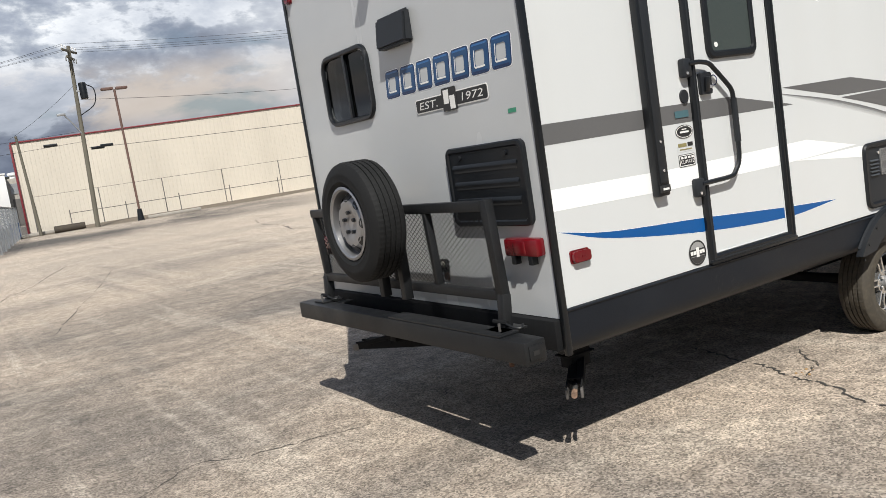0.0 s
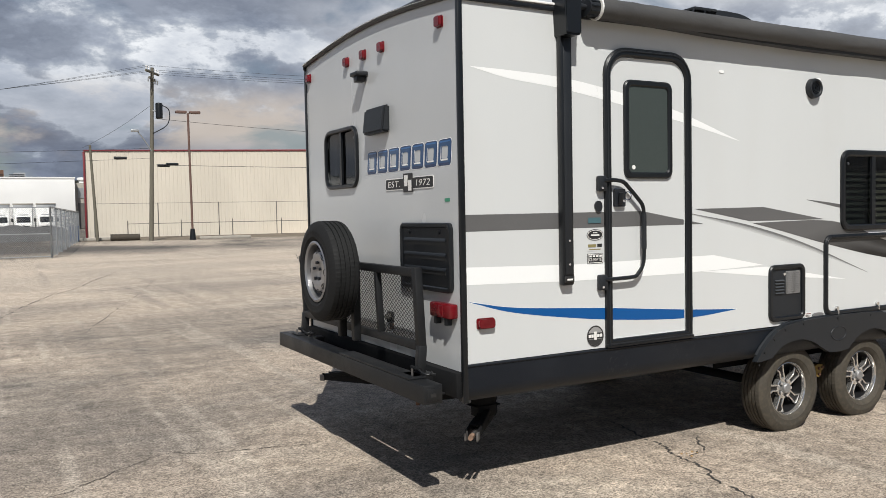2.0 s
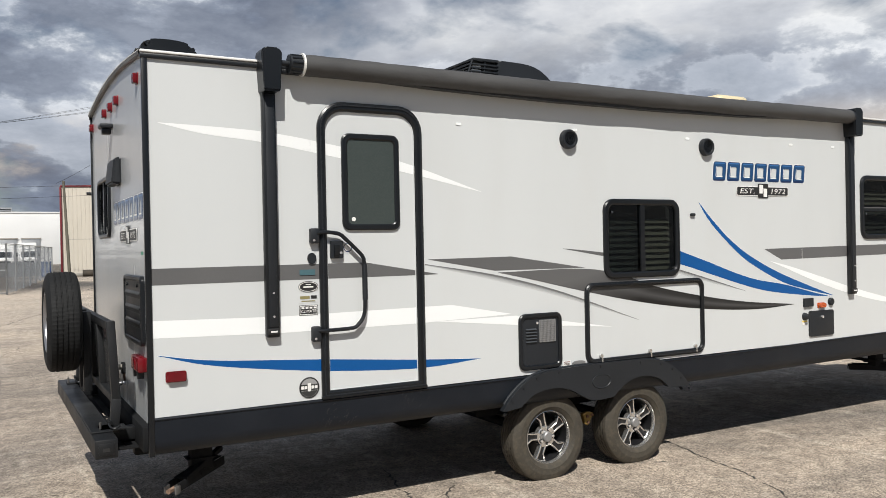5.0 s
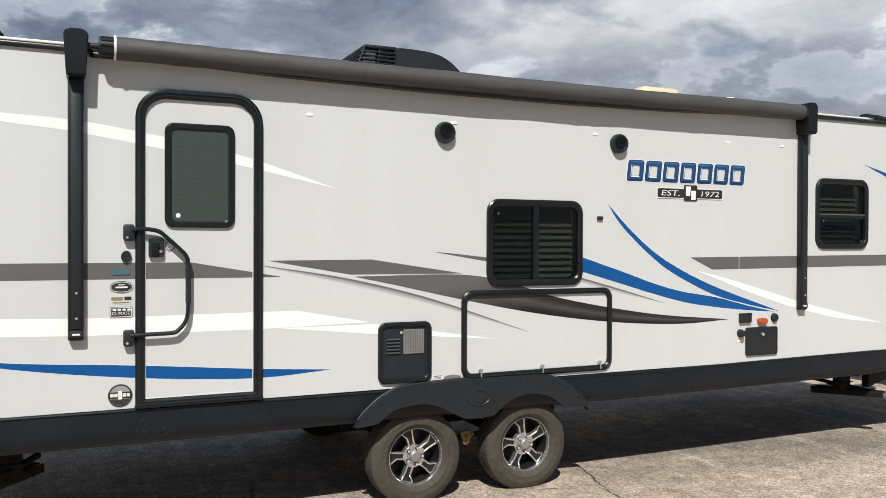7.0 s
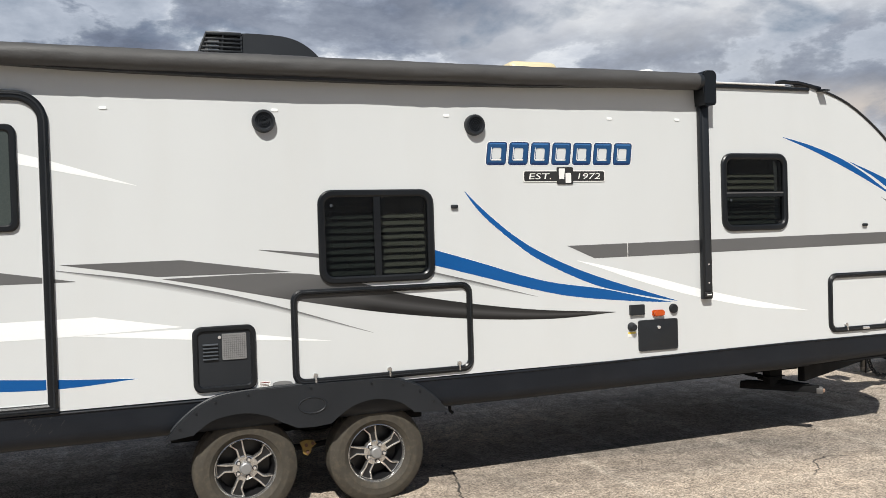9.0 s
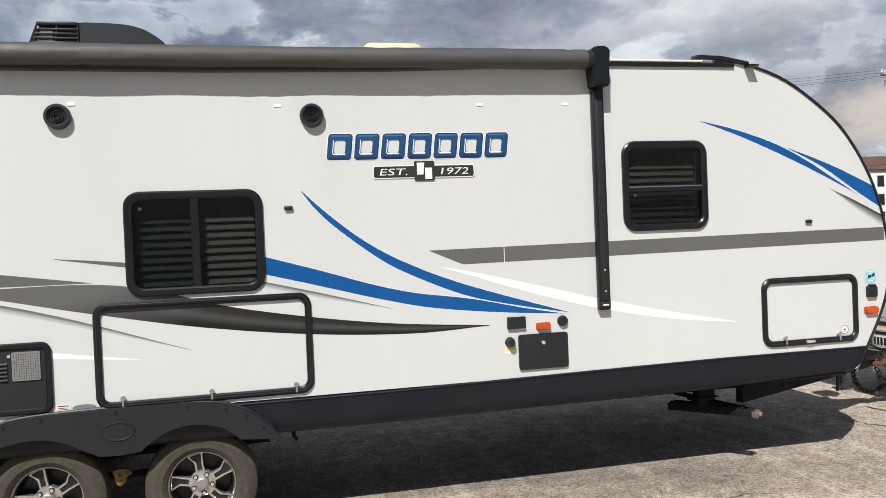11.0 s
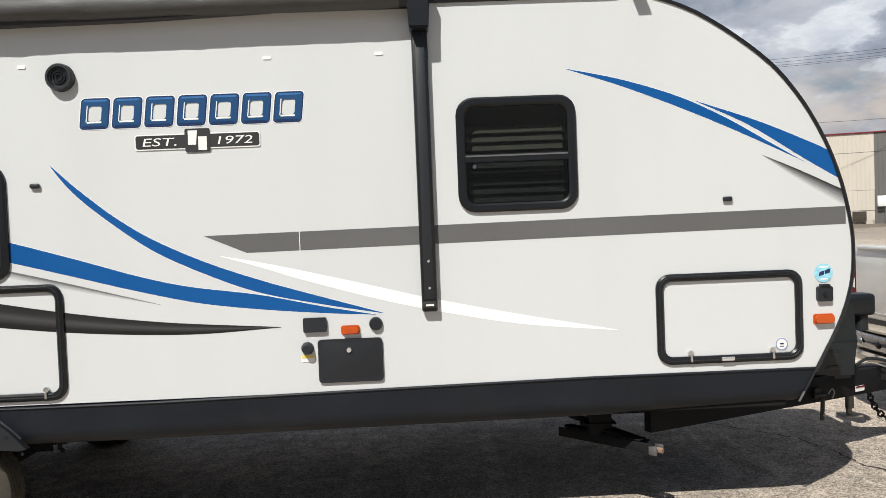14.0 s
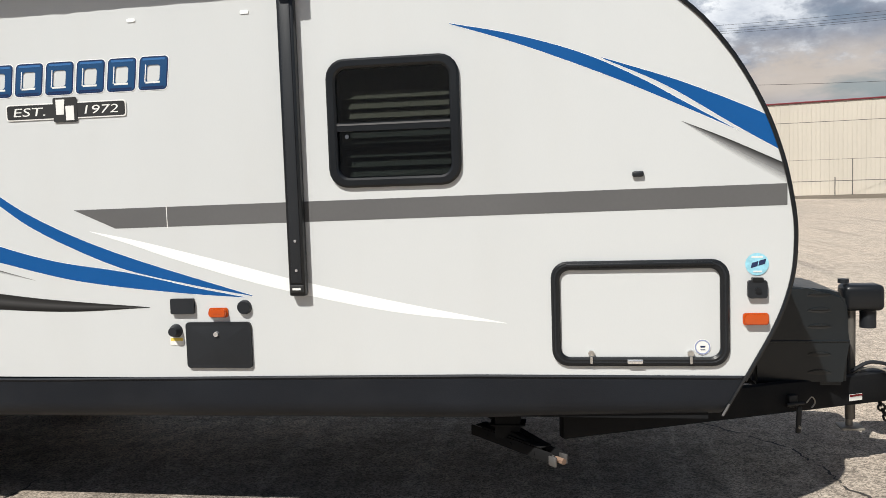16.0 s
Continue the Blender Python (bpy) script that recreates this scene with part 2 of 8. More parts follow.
# rear wall shares the side's grey; its darker sky reflection is in the colour
M_REAR = mat("fibreglass_rear_shaded", (0.495, 0.508, 0.514), 0.24, vary=0.03, scale=0.9, fine=200, bump=0.0004, coat=0.3, dirt=(0.5, 0.48, 0.45), dirt_amount=0.12, stretch=(1, 1.6, 0.4))
M_WHITE = mat("white_vinyl", (0.865, 0.877, 0.87), 0.32, vary=0.02, coat=0.1)
M_BLUE = mat("blue_vinyl", (0.005, 0.082, 0.275), 0.36, vary=0.06, spec=0.3)
M_GREY = mat("grey_vinyl", (0.118, 0.117, 0.117), 0.38, vary=0.06, coat=0.1)
M_DARK = mat("charcoal_vinyl", (0.035, 0.035, 0.036), 0.35, vary=0.1, coat=0.1)
M_FADE = mat("soft_grey_vinyl", (0.30, 0.30, 0.295), 0.4, vary=0.06)
M_NAVY = mat("navy_vinyl", (0.012, 0.025, 0.085), 0.32, vary=0.08, coat=0.2)
M_SKY = mat("sky_blue_vinyl", (0.045, 0.15, 0.36), 0.3, vary=0.05)
M_SKIRT = mat("black_skirt_metal", (0.0056, 0.0080, 0.0125), 0.46, spec=0.34, vary=0.22, scale=1.4, fine=150, bump=0.0006, dirt=(0.058, 0.062, 0.070), dirt_amount=0.09, stretch=(1, 1, 1.6))
M_TRIM = mat("black_trim", (0.0078, 0.0092, 0.0112), 0.33, spec=0.42, vary=0.2, fine=160, bump=0.0004)
M_PLAST = mat("black_moulded_plastic", (0.0145, 0.0168, 0.0202), 0.47, spec=0.4, vary=0.15, fine=240, bump=0.0005)
M_COVER = mat("black_cover_plastic", (0.0085, 0.0118, 0.0142), 0.36, spec=0.45, vary=0.12, scale=6, fine=200, bump=0.0005)
M_STEEL = mat("black_painted_steel", (0.010, 0.0108, 0.012), 0.5, spec=0.4, vary=0.25, scale=5, fine=120, bump=0.0008, dirt=(0.05, 0.048, 0.046), dirt_amount=0.08)
M_FRAME = mat("matt_black_frame", (0.0085, 0.0092, 0.0105), 0.75, spec=0.2, vary=0.25, scale=4, fine=90, bump=0.0008)
M_UNDER = mat("underbody_black", (0.010, 0.0105, 0.0115), 0.8, vary=0.3, fine=40, bump=0.001, dirt=(0.02, 0.017, 0.014), dirt_amount=0.3, spec=0.15)
M_AWN = mat("awning_fabric_grey", (0.060, 0.059, 0.058), 0.62, vary=0.12, scale=5, fine=90, bump=0.0015, stretch=(0.6, 1, 1))
M_TYRE = mat("tyre_rubber", (0.052, 0.045, 0.034), 0.82, vary=0.2, scale=14, fine=170, bump=0.001, dirt=(0.12, 0.098, 0.068), dirt_amount=0.4)
M_TYRE2 = mat("spare_tyre_rubber", (0.0115, 0.0118, 0.0122), 0.75, spec=0.25, vary=0.2, scale=7, fine=130, bump=0.001)
M_ALLOY = mat("polished_alloy", (0.64, 0.63, 0.61), 0.2, 0.85, vary=0.1, scale=12, dirt=(0.32, 0.28, 0.23), dirt_amount=0.4)
M_POCKET = mat("black_wheel_paint", (0.012, 0.012, 0.013), 0.35, vary=0.2)
M_SPOKE = mat("charcoal_wheel_paint", (0.014, 0.014, 0.015), 0.42, 0.1, vary=0.2, scale=20)
M_SILVER = mat("silver_painted_steel", (0.36, 0.36, 0.37), 0.36, 0.8, vary=0.08, scale=8, dirt=(0.2, 0.17, 0.14), dirt_amount=0.2)
M_POST = mat("dull_zinc_post", (0.17, 0.16, 0.145), 0.45, 0.6, vary=0.15, scale=8, dirt=(0.12, 0.10, 0.08), dirt_amount=0.2)
M_CHROME = mat("chrome", (0.78, 0.78, 0.78), 0.2, 0.75, vary=0.05)
M_RED = mat("red_lens", (0.135, 0.004, 0.008), 0.2, vary=0.2, scale=14, fine=240, bump=0.001, coat=0.25)
M_ORANGE = mat("amber_lens", (0.50, 0.072, 0.006), 0.16, vary=0.1, fine=240, bump=0.0008, coat=0.5)
M_ROOF = mat("white_roof_membrane", (0.74, 0.735, 0.72), 0.55, vary=0.08, fine=40, bump=0.001)
M_CREAM = mat("cream_plastic", (0.66, 0.56, 0.36), 0.45, vary=0.08)
M_BLIND = mat("blind_slats", (0.135, 0.142, 0.112), 0.6, vary=0.1)
M_INNER = mat("dark_interior", (0.075, 0.085, 0.082), 0.8, vary=0.1)
M_TINT = glass("tinted_glass", (0.42, 0.43, 0.415), 0.02, 1.95)
M_SCREEN = glass("tinted_glass_with_screen", (0.24, 0.265, 0.27), 0.03, 1.95)
M_REARGLASS = glass("dark_rear_glass", (0.2, 0.21, 0.215), 0.05, 1.8, sheen=0.3)
M_OBSCURE = pebbled("obscure_door_glass")
M_SHADE = mat("grey_door_shade", (0.42, 0.44, 0.43), 0.8, vary=0.2, scale=6)
M_MESHALU = mat("perforated_aluminium", (0.33, 0.33, 0.33), 0.45, 0.6, vary=0.1, fine=400, bump=0.001)
M_DULLALU = mat("dull_grey_louvre", (0.07, 0.078, 0.088), 0.45, 0.3, vary=0.1)
M_RUST = mat("rusty_steel", (0.10, 0.05, 0.03), 0.8, vary=0.35, scale=9, fine=60, bump=0.002)
M_GALV0 = mat("dull_zinc_bolt", (0.16, 0.155, 0.15), 0.5, 0.6, vary=0.2, scale=14)
M_SCREWEND = mat("rusty_pale_screw", (0.26, 0.17, 0.12), 0.7, 0.2, vary=0.3, scale=20)
M_BRASS = mat("aged_zinc", (0.30, 0.28, 0.24), 0.5, 0.5, vary=0.25, scale=14)
M_YELLOW = mat("yellow_label", (0.75, 0.58, 0.10), 0.5)
M_SPRING = mat("faded_yellow_paint", (0.22, 0.14, 0.03), 0.7, vary=0.3, scale=20)
M_GREEN = mat("green_label", (0.05, 0.26, 0.16), 0.5)
M_OLIVE = mat("olive_print", (0.24, 0.21, 0.09), 0.5)
M_TEAL = mat("teal_label", (0.06, 0.13, 0.15), 0.5)
M_CYAN = mat("cyan_label", (0.30, 0.62, 0.74), 0.35, vary=0.2, scale=30)
M_PAPER = mat("label_white", (0.78, 0.77, 0.74), 0.5, vary=0.05)
M_SCUFF = mat("dusty_scuff", (0.034, 0.034, 0.035), 0.7, vary=0.4, scale=20, fine=120)
M_BRAND = mat("brand_blue", (0.014, 0.064, 0.165), 0.3, vary=0.1, coat=0.2)
M_LATCH = mat("bright_zinc_latch", (0.62, 0.62, 0.61), 0.28, 0.9, vary=0.1)
M_LABELBLUE = mat("pale_blue_print", (0.25, 0.29, 0.45), 0.5)
M_INK = mat("label_black", (0.02, 0.02, 0.02), 0.5)

# ---- mesh tools ----


def part(name, bm, material, parent=None, label="", sharp=32.0, kind="", category=""):
    """Links a bmesh as one mesh object under a thing or a part; bm is in world coordinates."""
    bmesh.ops.recalc_face_normals(bm, faces=bm.faces[:])
    me = bpy.data.meshes.new(name)
    bm.to_mesh(me)
    bm.free()
    return link(name, me, material, parent, label, sharp, kind, category)


def link(name, me, material, parent=None, label="", sharp=32.0, kind="", category=""):
    if material and not me.materials:
        me.materials.append(material)
    if len(me.polygons):
        me.polygons.foreach_set("use_smooth", [True] * len(me.polygons))
        me.set_sharp_from_angle(angle=radians(sharp))
    ob = new(name, me)
    if parent:
        ob.parent = parent
        if parent.type == "EMPTY":
            ob.matrix_parent_inverse = Matrix.Translation(-parent.location)
    return tagged(ob, label, category, "", kind)


def thing(name, at, label, category, group="", kind=""):
    ob = new(name)
    ob.location = at
    ob.empty_display_size = 0.2
    return tagged(ob, label, category, group, kind)


def B():
    return bmesh.new()


def box(bm, x0, x1, y0, y1, z0, z1, bev=0.0, seg=2):
    vs = bmesh.ops.create_cube(bm, size=1.0, matrix=Matrix.Translation(((x0 + x1) / 2, (y0 + y1) / 2, (z0 + z1) / 2)) @ Matrix.Diagonal((abs(x1 - x0), abs(y1 - y0), abs(z1 - z0), 1)))["verts"]
    if bev:
        es = list({e for v in vs for e in v.link_edges})
        bmesh.ops.bevel(bm, geom=es, offset=bev, segments=seg, affect="EDGES", profile=0.5, clamp_overlap=True)
    return bm


def obox(bm, m, sx, sy, sz, bev=0.0):
    vs = bmesh.ops.create_cube(bm, size=1.0, matrix=m @ Matrix.Diagonal((sx, sy, sz, 1)))["verts"]
    if bev:
        bmesh.ops.bevel(bm, geom=list({e for v in vs for e in v.link_edges}), offset=bev, segments=2, affect="EDGES", profile=0.5, clamp_overlap=True)
    return bm


def rod(bm, a, b, r, seg=12, r2=None):
    a, b = Vector(a), Vector(b)
    d = b - a
    m = Matrix.Translation((a + b) / 2) @ d.to_track_quat("Z", "Y").to_matrix().to_4x4()
    bmesh.ops.create_cone(bm, cap_ends=True, cap_tris=False, segments=seg, radius1=r, radius2=r if r2 is None else r2, depth=d.length, matrix=m)
    return bm


def pipe(bm, pts, r, seg=10, closed=False):
    """A round tube along a line of points."""
    pts = [Vector(p) for p in pts]
    n = len(pts)
    rings, side = [], None
    for i, p in enumerate(pts):
        a = pts[(i - 1) % n] if closed or i else p
        b = pts[(i + 1) % n] if closed or i < n - 1 else p
        d = (b - a).normalized()
        if side is None:
            side = d.orthogonal().normalized()
        side = (side - d * side.dot(d)).normalized()
        up = d.cross(side)
        rings.append([bm.verts.new(p + r * (math.cos(t) * side + math.sin(t) * up)) for t in (2 * math.pi * k / seg for k in range(seg))])
    for i in range(n if closed else n - 1):
        r0, r1 = rings[i], rings[(i + 1) % n]
        for k in range(seg):
            bm.faces.new((r0[k], r0[(k + 1) % seg], r1[(k + 1) % seg], r1[k]))
    if not closed:
        bm.faces.new(rings[0][::-1]); bm.faces.new(rings[-1])
    return bm


def spline(pts, n=8):
    """A smooth line through points of any dimension (Catmull-Rom)."""
    P = [Vector(p) for p in pts]
    P = [2 * P[0] - P[1]] + P + [2 * P[-1] - P[-2]]
    out = []
    for i in range(1, len(P) - 2):
        a, b, c, d = P[i - 1:i + 3]
        for k in range(n):
            t = k / n
            out.append(0.5 * (2 * b + (c - a) * t + (2 * a - 5 * b + 4 * c - d) * t * t + (3 * b - a - 3 * c + d) * t ** 3))
    return out + [P[-2]]


def rrect(u0, u1, v0, v1, r, seg=5):
    """Outline of a rounded rectangle; r one radius or four (from low-left, anticlockwise)."""
    rs = r if isinstance(r, (tuple, list)) else (r,) * 4
    out = []
    for (cu, cv, a0), q in zip(((u0, v0, 180), (u1, v0, 270), (u1, v1, 0), (u0, v1, 90)), rs):
        x, y = cu + (q if cu == u0 else -q), cv + (q if cv == v0 else -q)
        for k in range(seg + 1):
            a = radians(a0 + 90 * k / seg)
            out.append((x + q * math.cos(a), y + q * math.sin(a)))
    return out


def circle(u, v, r, n=24, rv=None):
    return [(u + r * math.cos(2 * math.pi * k / n), v + (rv or r) * math.sin(2 * math.pi * k / n)) for k in range(n)]


SIDE_Y, REAR_X = 2.85, 2.43


def on_side(u, v, d=0.0):
    return Vector((u, SIDE_Y - d, v))


def on_rear(u, v, d=0.0):
    return Vector((REAR_X - d, u, v))


def prism(bm, pts, P, d0, d1):
    lo, hi = [bm.verts.new(P(u, v, d0)) for u, v in pts], [bm.verts.new(P(u, v, d1)) for u, v in pts]
    n = len(pts)
    bm.faces.new(lo[::-1]); bm.faces.new(hi)
    for k in range(n):
        bm.faces.new((lo[k], lo[(k + 1) % n], hi[(k + 1) % n], hi[k]))
    return bm


def ring(bm, outer, inner, P, d0, d1, lip=0.0):
    """A closed frame between two outlines of as many points; lip rounds its front."""
    rows = []
    n = len(outer)
    mid = [((a[0] * 0.78 + b[0] * 0.22), (a[1] * 0.78 + b[1] * 0.22)) for a, b in zip(outer, inner)]
    mid2 = [((a[0] * 0.22 + b[0] * 0.78), (a[1] * 0.22 + b[1] * 0.78)) for a, b in zip(outer, inner)]
    for pts, d in ((outer, d0), (outer, d1 - lip), (mid, d1), (mid2, d1), (inner, d1 - lip), (inner, d0)):
        rows.append([bm.verts.new(P(u, v, d)) for u, v in pts])
    for i in range(6):
        a, b = rows[i], rows[(i + 1) % 6]
        for k in range(n):
            bm.faces.new((a[k], a[(k + 1) % n], b[(k + 1) % n], b[k]))
    return bm


def plate(bm, outer, holes, P, d0, d1):
    """A flat plate with holes, of real thickness."""
    edges = []
    for loop in [outer] + holes:
        vs = [bm.verts.new(P(u, v, d1)) for u, v in loop]
        edges += [bm.edges.new((vs[k], vs[(k + 1) % len(vs)])) for k in range(len(vs))]
    res = bmesh.ops.triangle_fill(bm, use_beauty=True, use_dissolve=False, edges=edges)
    faces = [f for f in res["geom"] if isinstance(f, bmesh.types.BMFace)]
    ext = bmesh.ops.extrude_face_region(bm, geom=faces)
    bmesh.ops.translate(bm, verts=[g for g in ext["geom"] if isinstance(g, bmesh.types.BMVert)], vec=P(0, 0, d0) - P(0, 0, d1))
    return bm


def lathe(bm, prof, m, seg=40, closed=False):
    """Turns a line of (radius, height) round the local z of m."""
    rows = []
    for k in range(seg):
        c, s = math.cos(2 * math.pi * k / seg), math.sin(2 * math.pi * k / seg)
        rows.append([bm.verts.new(m @ Vector((r * c, r * s, h))) for r, h in prof])
    n = len(prof)
    for k in range(seg):
        a, b = rows[k], rows[(k + 1) % seg]
        for i in range(n if closed else n - 1):
            bm.faces.new((a[i], b[i], b[(i + 1) % n], a[(i + 1) % n]))
    bmesh.ops.remove_doubles(bm, verts=bm.verts[:], dist=1e-6)
    return bm


def words(name, text, P, u, v, height, width, d, material, parent, shear=0.0, flip=1):
    """Raised letters in the built-in font, as a mesh, with low-left corner (u, v); flip -1 where u runs to the left."""
    cu = bpy.data.curves.new(name, "FONT")
    cu.body, cu.size, cu.shear = text, 1.0, shear
    cu.resolution_u = 3
    tmp = new("tmp_words", cu)
    bpy.context.view_layer.update()
    me = bpy.data.meshes.new_from_object(tmp.evaluated_get(bpy.context.evaluated_depsgraph_get()))
    bpy.data.objects.remove(tmp)
    xs, ys = [q.co.x for q in me.vertices], [q.co.y for q in me.vertices]
    kx, ky = width / (max(xs) - min(xs)), height / (max(ys) - min(ys))
    for q in me.vertices:
        q.co = P(u + flip * (q.co.x - min(xs)) * kx, v + (q.co.y - min(ys)) * ky, d)
    me.materials.clear()
    return link(name, me, material, parent)

# ---- the travel trailer ----
MID_Y, FAR_Y = 4.065, 5.28
trailer = thing("travel_trailer", (6.6, MID_Y, 0), "light grey travel trailer with blue and charcoal swooshes, furled awning", "travel trailer")

ROOF_Z, BELT_Z, SKIRT_Z = 2.835, 0.79, 0.585
FRONT = spline([(9.55, 2.835), (9.76, 2.822), (10.1, 2.705), (10.44, 2.472), (10.63, 2.262), (10.77, 2.02), (10.855, 1.79), (10.9, 1.575), (10.912, 1.42), (10.895, 1.24), (10.83, 1.045), (10.695, 0.79)], 5)
OUTLINE = [(p.x, p.y) for p in FRONT[::-1]] + [(REAR_X, ROOF_Z), (REAR_X, BELT_Z)]
WIN_MID, WIN_FRONT, DOOR = (5.706, 6.487, 1.445, 2.05), (8.828, 9.458, 1.703, 2.303), (3.44, 4.168, 0.79, 2.632)


def opening(w, g=0.03, r=0.09):
    return rrect(w[0] + g, w[1] - g, w[2] + g, w[3] - g, r)


def body():
    bm = plate(B(), OUTLINE, [opening(WIN_MID), opening(WIN_FRONT), rrect(3.60 + .02, 4.0 - .02, 1.83 + .02, 2.44 - .02, 0.05)], on_side, -0.045, 0.0)
    part("side_wall", bm, M_SIDE, trailer, "light grey fibreglass side wall")
    far = [(u, v) for u, v in OUTLINE]
    bm = prism(B(), far, lambda u, v, d: Vector((u, FAR_Y + d, v)), -0.045, 0.0)
    part("side_wall", bm, M_SIDE, trailer, "light grey fibreglass side wall")
    # crowned rear wall
    top = [(SIDE_Y + (FAR_Y - SIDE_Y) * k / 16, ROOF_Z - 0.005 + 0.075 * math.sin(math.pi * k / 16)) for k in range(17)]
    rw = (4.25, 4.87, 1.826, 2.267)
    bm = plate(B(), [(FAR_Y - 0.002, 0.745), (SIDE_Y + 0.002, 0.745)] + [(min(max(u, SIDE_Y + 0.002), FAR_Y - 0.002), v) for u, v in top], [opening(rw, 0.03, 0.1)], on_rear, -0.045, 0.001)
    part("rear_wall", bm, M_REAR, trailer, "glossy grey fibreglass rear wall, darkened in its colour for dark reflections")
    # roof skin, crowned, and front cap following the curve
    bm = B()
    rows = []
    for x in (REAR_X - 0.03, 4.5, 6.6, 8.6, 9.55):
        rows.append([bm.verts.new((x, u + (-0.012 if k == 0 else 0.012 if k == 16 else 0), v + 0.012)) for k, (u, v) in enumerate(top)])
    for a, b in zip(rows, rows[1:]):
        for k in range(16):
            bm.faces.new((a[k], a[k + 1], b[k + 1], b[k]))
    bmesh.ops.solidify(bm, geom=bm.faces[:], thickness=0.02)
    part("roof", bm, M_ROOF, trailer, "white roof membrane with a slight crown")
    bm = B()
    rows = []
    for i, p in enumerate(FRONT):
        f = max(0.0, 1 - i / 12)
        rows.append([bm.verts.new((p.x + 0.004, min(max(u, SIDE_Y + 0.004), FAR_Y - 0.004), p.y + f * (v - ROOF_Z))) for u, v in top])
    for a, b in zip(rows, rows[1:]):
        for k in range(16):
            bm.faces.new((a[k], a[k + 1], b[k + 1], b[k]))
    bmesh.ops.solidify(bm, geom=bm.faces[:], thickness=-0.02)
    part("front_cap", bm, M_SIDE, trailer, "rounded light grey front cap")
    # black edge moulding round the side outline
    for y in (SIDE_Y, FAR_Y):
        s = -1 if y == SIDE_Y else 1
        bm = B()
        line = [Vector((p.x, y, p.y)) for p in FRONT]
        rows = []
        for i, p in enumerate(line):
            d = (line[min(i + 1, len(line) - 1)] - line[max(i - 1, 0)]).normalized()
            nrm = Vector((-d.z, 0, d.x)) * -1
            if nrm.dot(p - Vector((9.0, y, 1.6))) < 0:
                nrm.negate()
            rows.append([bm.verts.new(p + nrm * a + Vector((0, s * b, 0))) for a, b in ((-0.001, 0.0), (-0.001, 0.008), (0.008, 0.013), (0.017, 0.008), (0.017, -0.03), (0.0, -0.03))])
        for a, b in zip(rows, rows[1:]):
            for k in range(6):
                bm.faces.new((a[k], a[(k + 1) % 6], b[(k + 1) % 6], b[k]))
        bm.faces.new(rows[0]); bm.faces.new(rows[-1][::-1])
        part("edge_moulding", bm, M_TRIM, trailer, "black edge moulding")
        part("corner_trim", box(B(), REAR_X - 0.014, REAR_X + 0.018, y - 0.014, y + 0.014, SKIRT_Z - 0.01, ROOF_Z - 0.01, 0.005), M_TRIM, trailer, "black rear corner trim")
        part("gutter", box(B(), REAR_X - 0.02, 9.695, y - 0.018 if s < 0 else y - 0.01, y + 0.01 if s < 0 else y + 0.018, ROOF_Z - 0.034, ROOF_Z - 0.008, 0.005), M_TRIM, trailer, "black roof gutter rail")
        part("roof_flashing", box(B(), REAR_X - 0.02, 9.45, y - 0.022 if s < 0 else y - 0.02, y + 0.02 if s < 0 else y + 0.022, ROOF_Z - 0.003, ROOF_Z + 0.012, 0.005), M_ROOF, trailer, "white roof edge flashing")
    bm = B()
    pipe(bm, [(REAR_X - 0.008, u, v + 0.004) for u, v in top], 0.02, 8)
    part("rear_roof_trim", bm, M_TRIM, trailer, "black curved rear roof trim")
    # roof-edge wrap ahead of the awning
    bm = B()
    pipe(bm, spline([(9.385, 2.86, 2.858), (9.44, 2.852, 2.870), (9.53, 2.85, 2.866), (9.60, 2.848, 2.864), (9.69, 2.845, 2.848), (9.80, 2.838, 2.826)], 4), 0.0165, 8)
    part("tape_end", box(B(), 9.775, 9.845, SIDE_Y - 0.075, SIDE_Y - 0.001, 2.798, 2.812, 0.004), M_TRIM, trailer, "loose black tape end")
    part("roof_edge_tape", bm, M_TRIM, trailer, "wrinkled black tape on the roof edge")
    # skirt, underbelly, chassis
    for y, s in ((SIDE_Y, -1), (FAR_Y, 1)):
        bm = B()
        rows = []
        for x, b0, t0, lead in ((REAR_X, 0.572, 0.788, 0.0), (5.0, 0.572, 0.782, 0.0), (7.2, 0.572, 0.782, 0.0), (8.5, 0.582, 0.799, 0.0), (9.5, 0.588, 0.810, 0.0), (10.60, 0.622, 0.808, 0.105)):
            h = t0 - b0
            rows.append([bm.verts.new((x + lead * f, y + s * d, b0 + h * f)) for f, d in ((1.0, -0.03), (1.0, 0.006), (0.42, 0.006), (0.30, 0.003), (0.18, -0.008), (0.06, -0.028), (0.0, -0.055), (0.03, -0.075))])
        for a, b in zip(rows, rows[1:]):
            for k in range(8):
                bm.faces.new((a[k], a[(k + 1) % 8], b[(k + 1) % 8], b[k]))
        bm.faces.new(rows[0]); bm.faces.new(rows[-1][::-1])
        line = [(REAR_X, 0.781), (5.0, 0.775), (7.2, 0.775), (8.5, 0.792), (9.5, 0.803), (10.69, 0.801)]
        pipe(bm, [(x, y + s * 0.006, z) for x, z in line], 0.007, 8)
        part("skirt", bm, M_SKIRT, trailer, "black metal skirt with scuffs and dust")
        bm = B()
        pipe(bm, [(10.71, y + s * 0.008, 0.81), (10.605, y + s * 0.008, 0.625)], 0.0065, 6)
        part("skirt_end_trim", bm, M_STEEL, trailer, "worn black skirt end trim")
        bm = B()
        pipe(bm, [(10.635, y + s * 0.010, 0.68), (10.606, y + s * 0.010, 0.628)], 0.0055, 6)
        part("worn_end", bm, M_GREY, trailer, "bare metal at the worn skirt end")
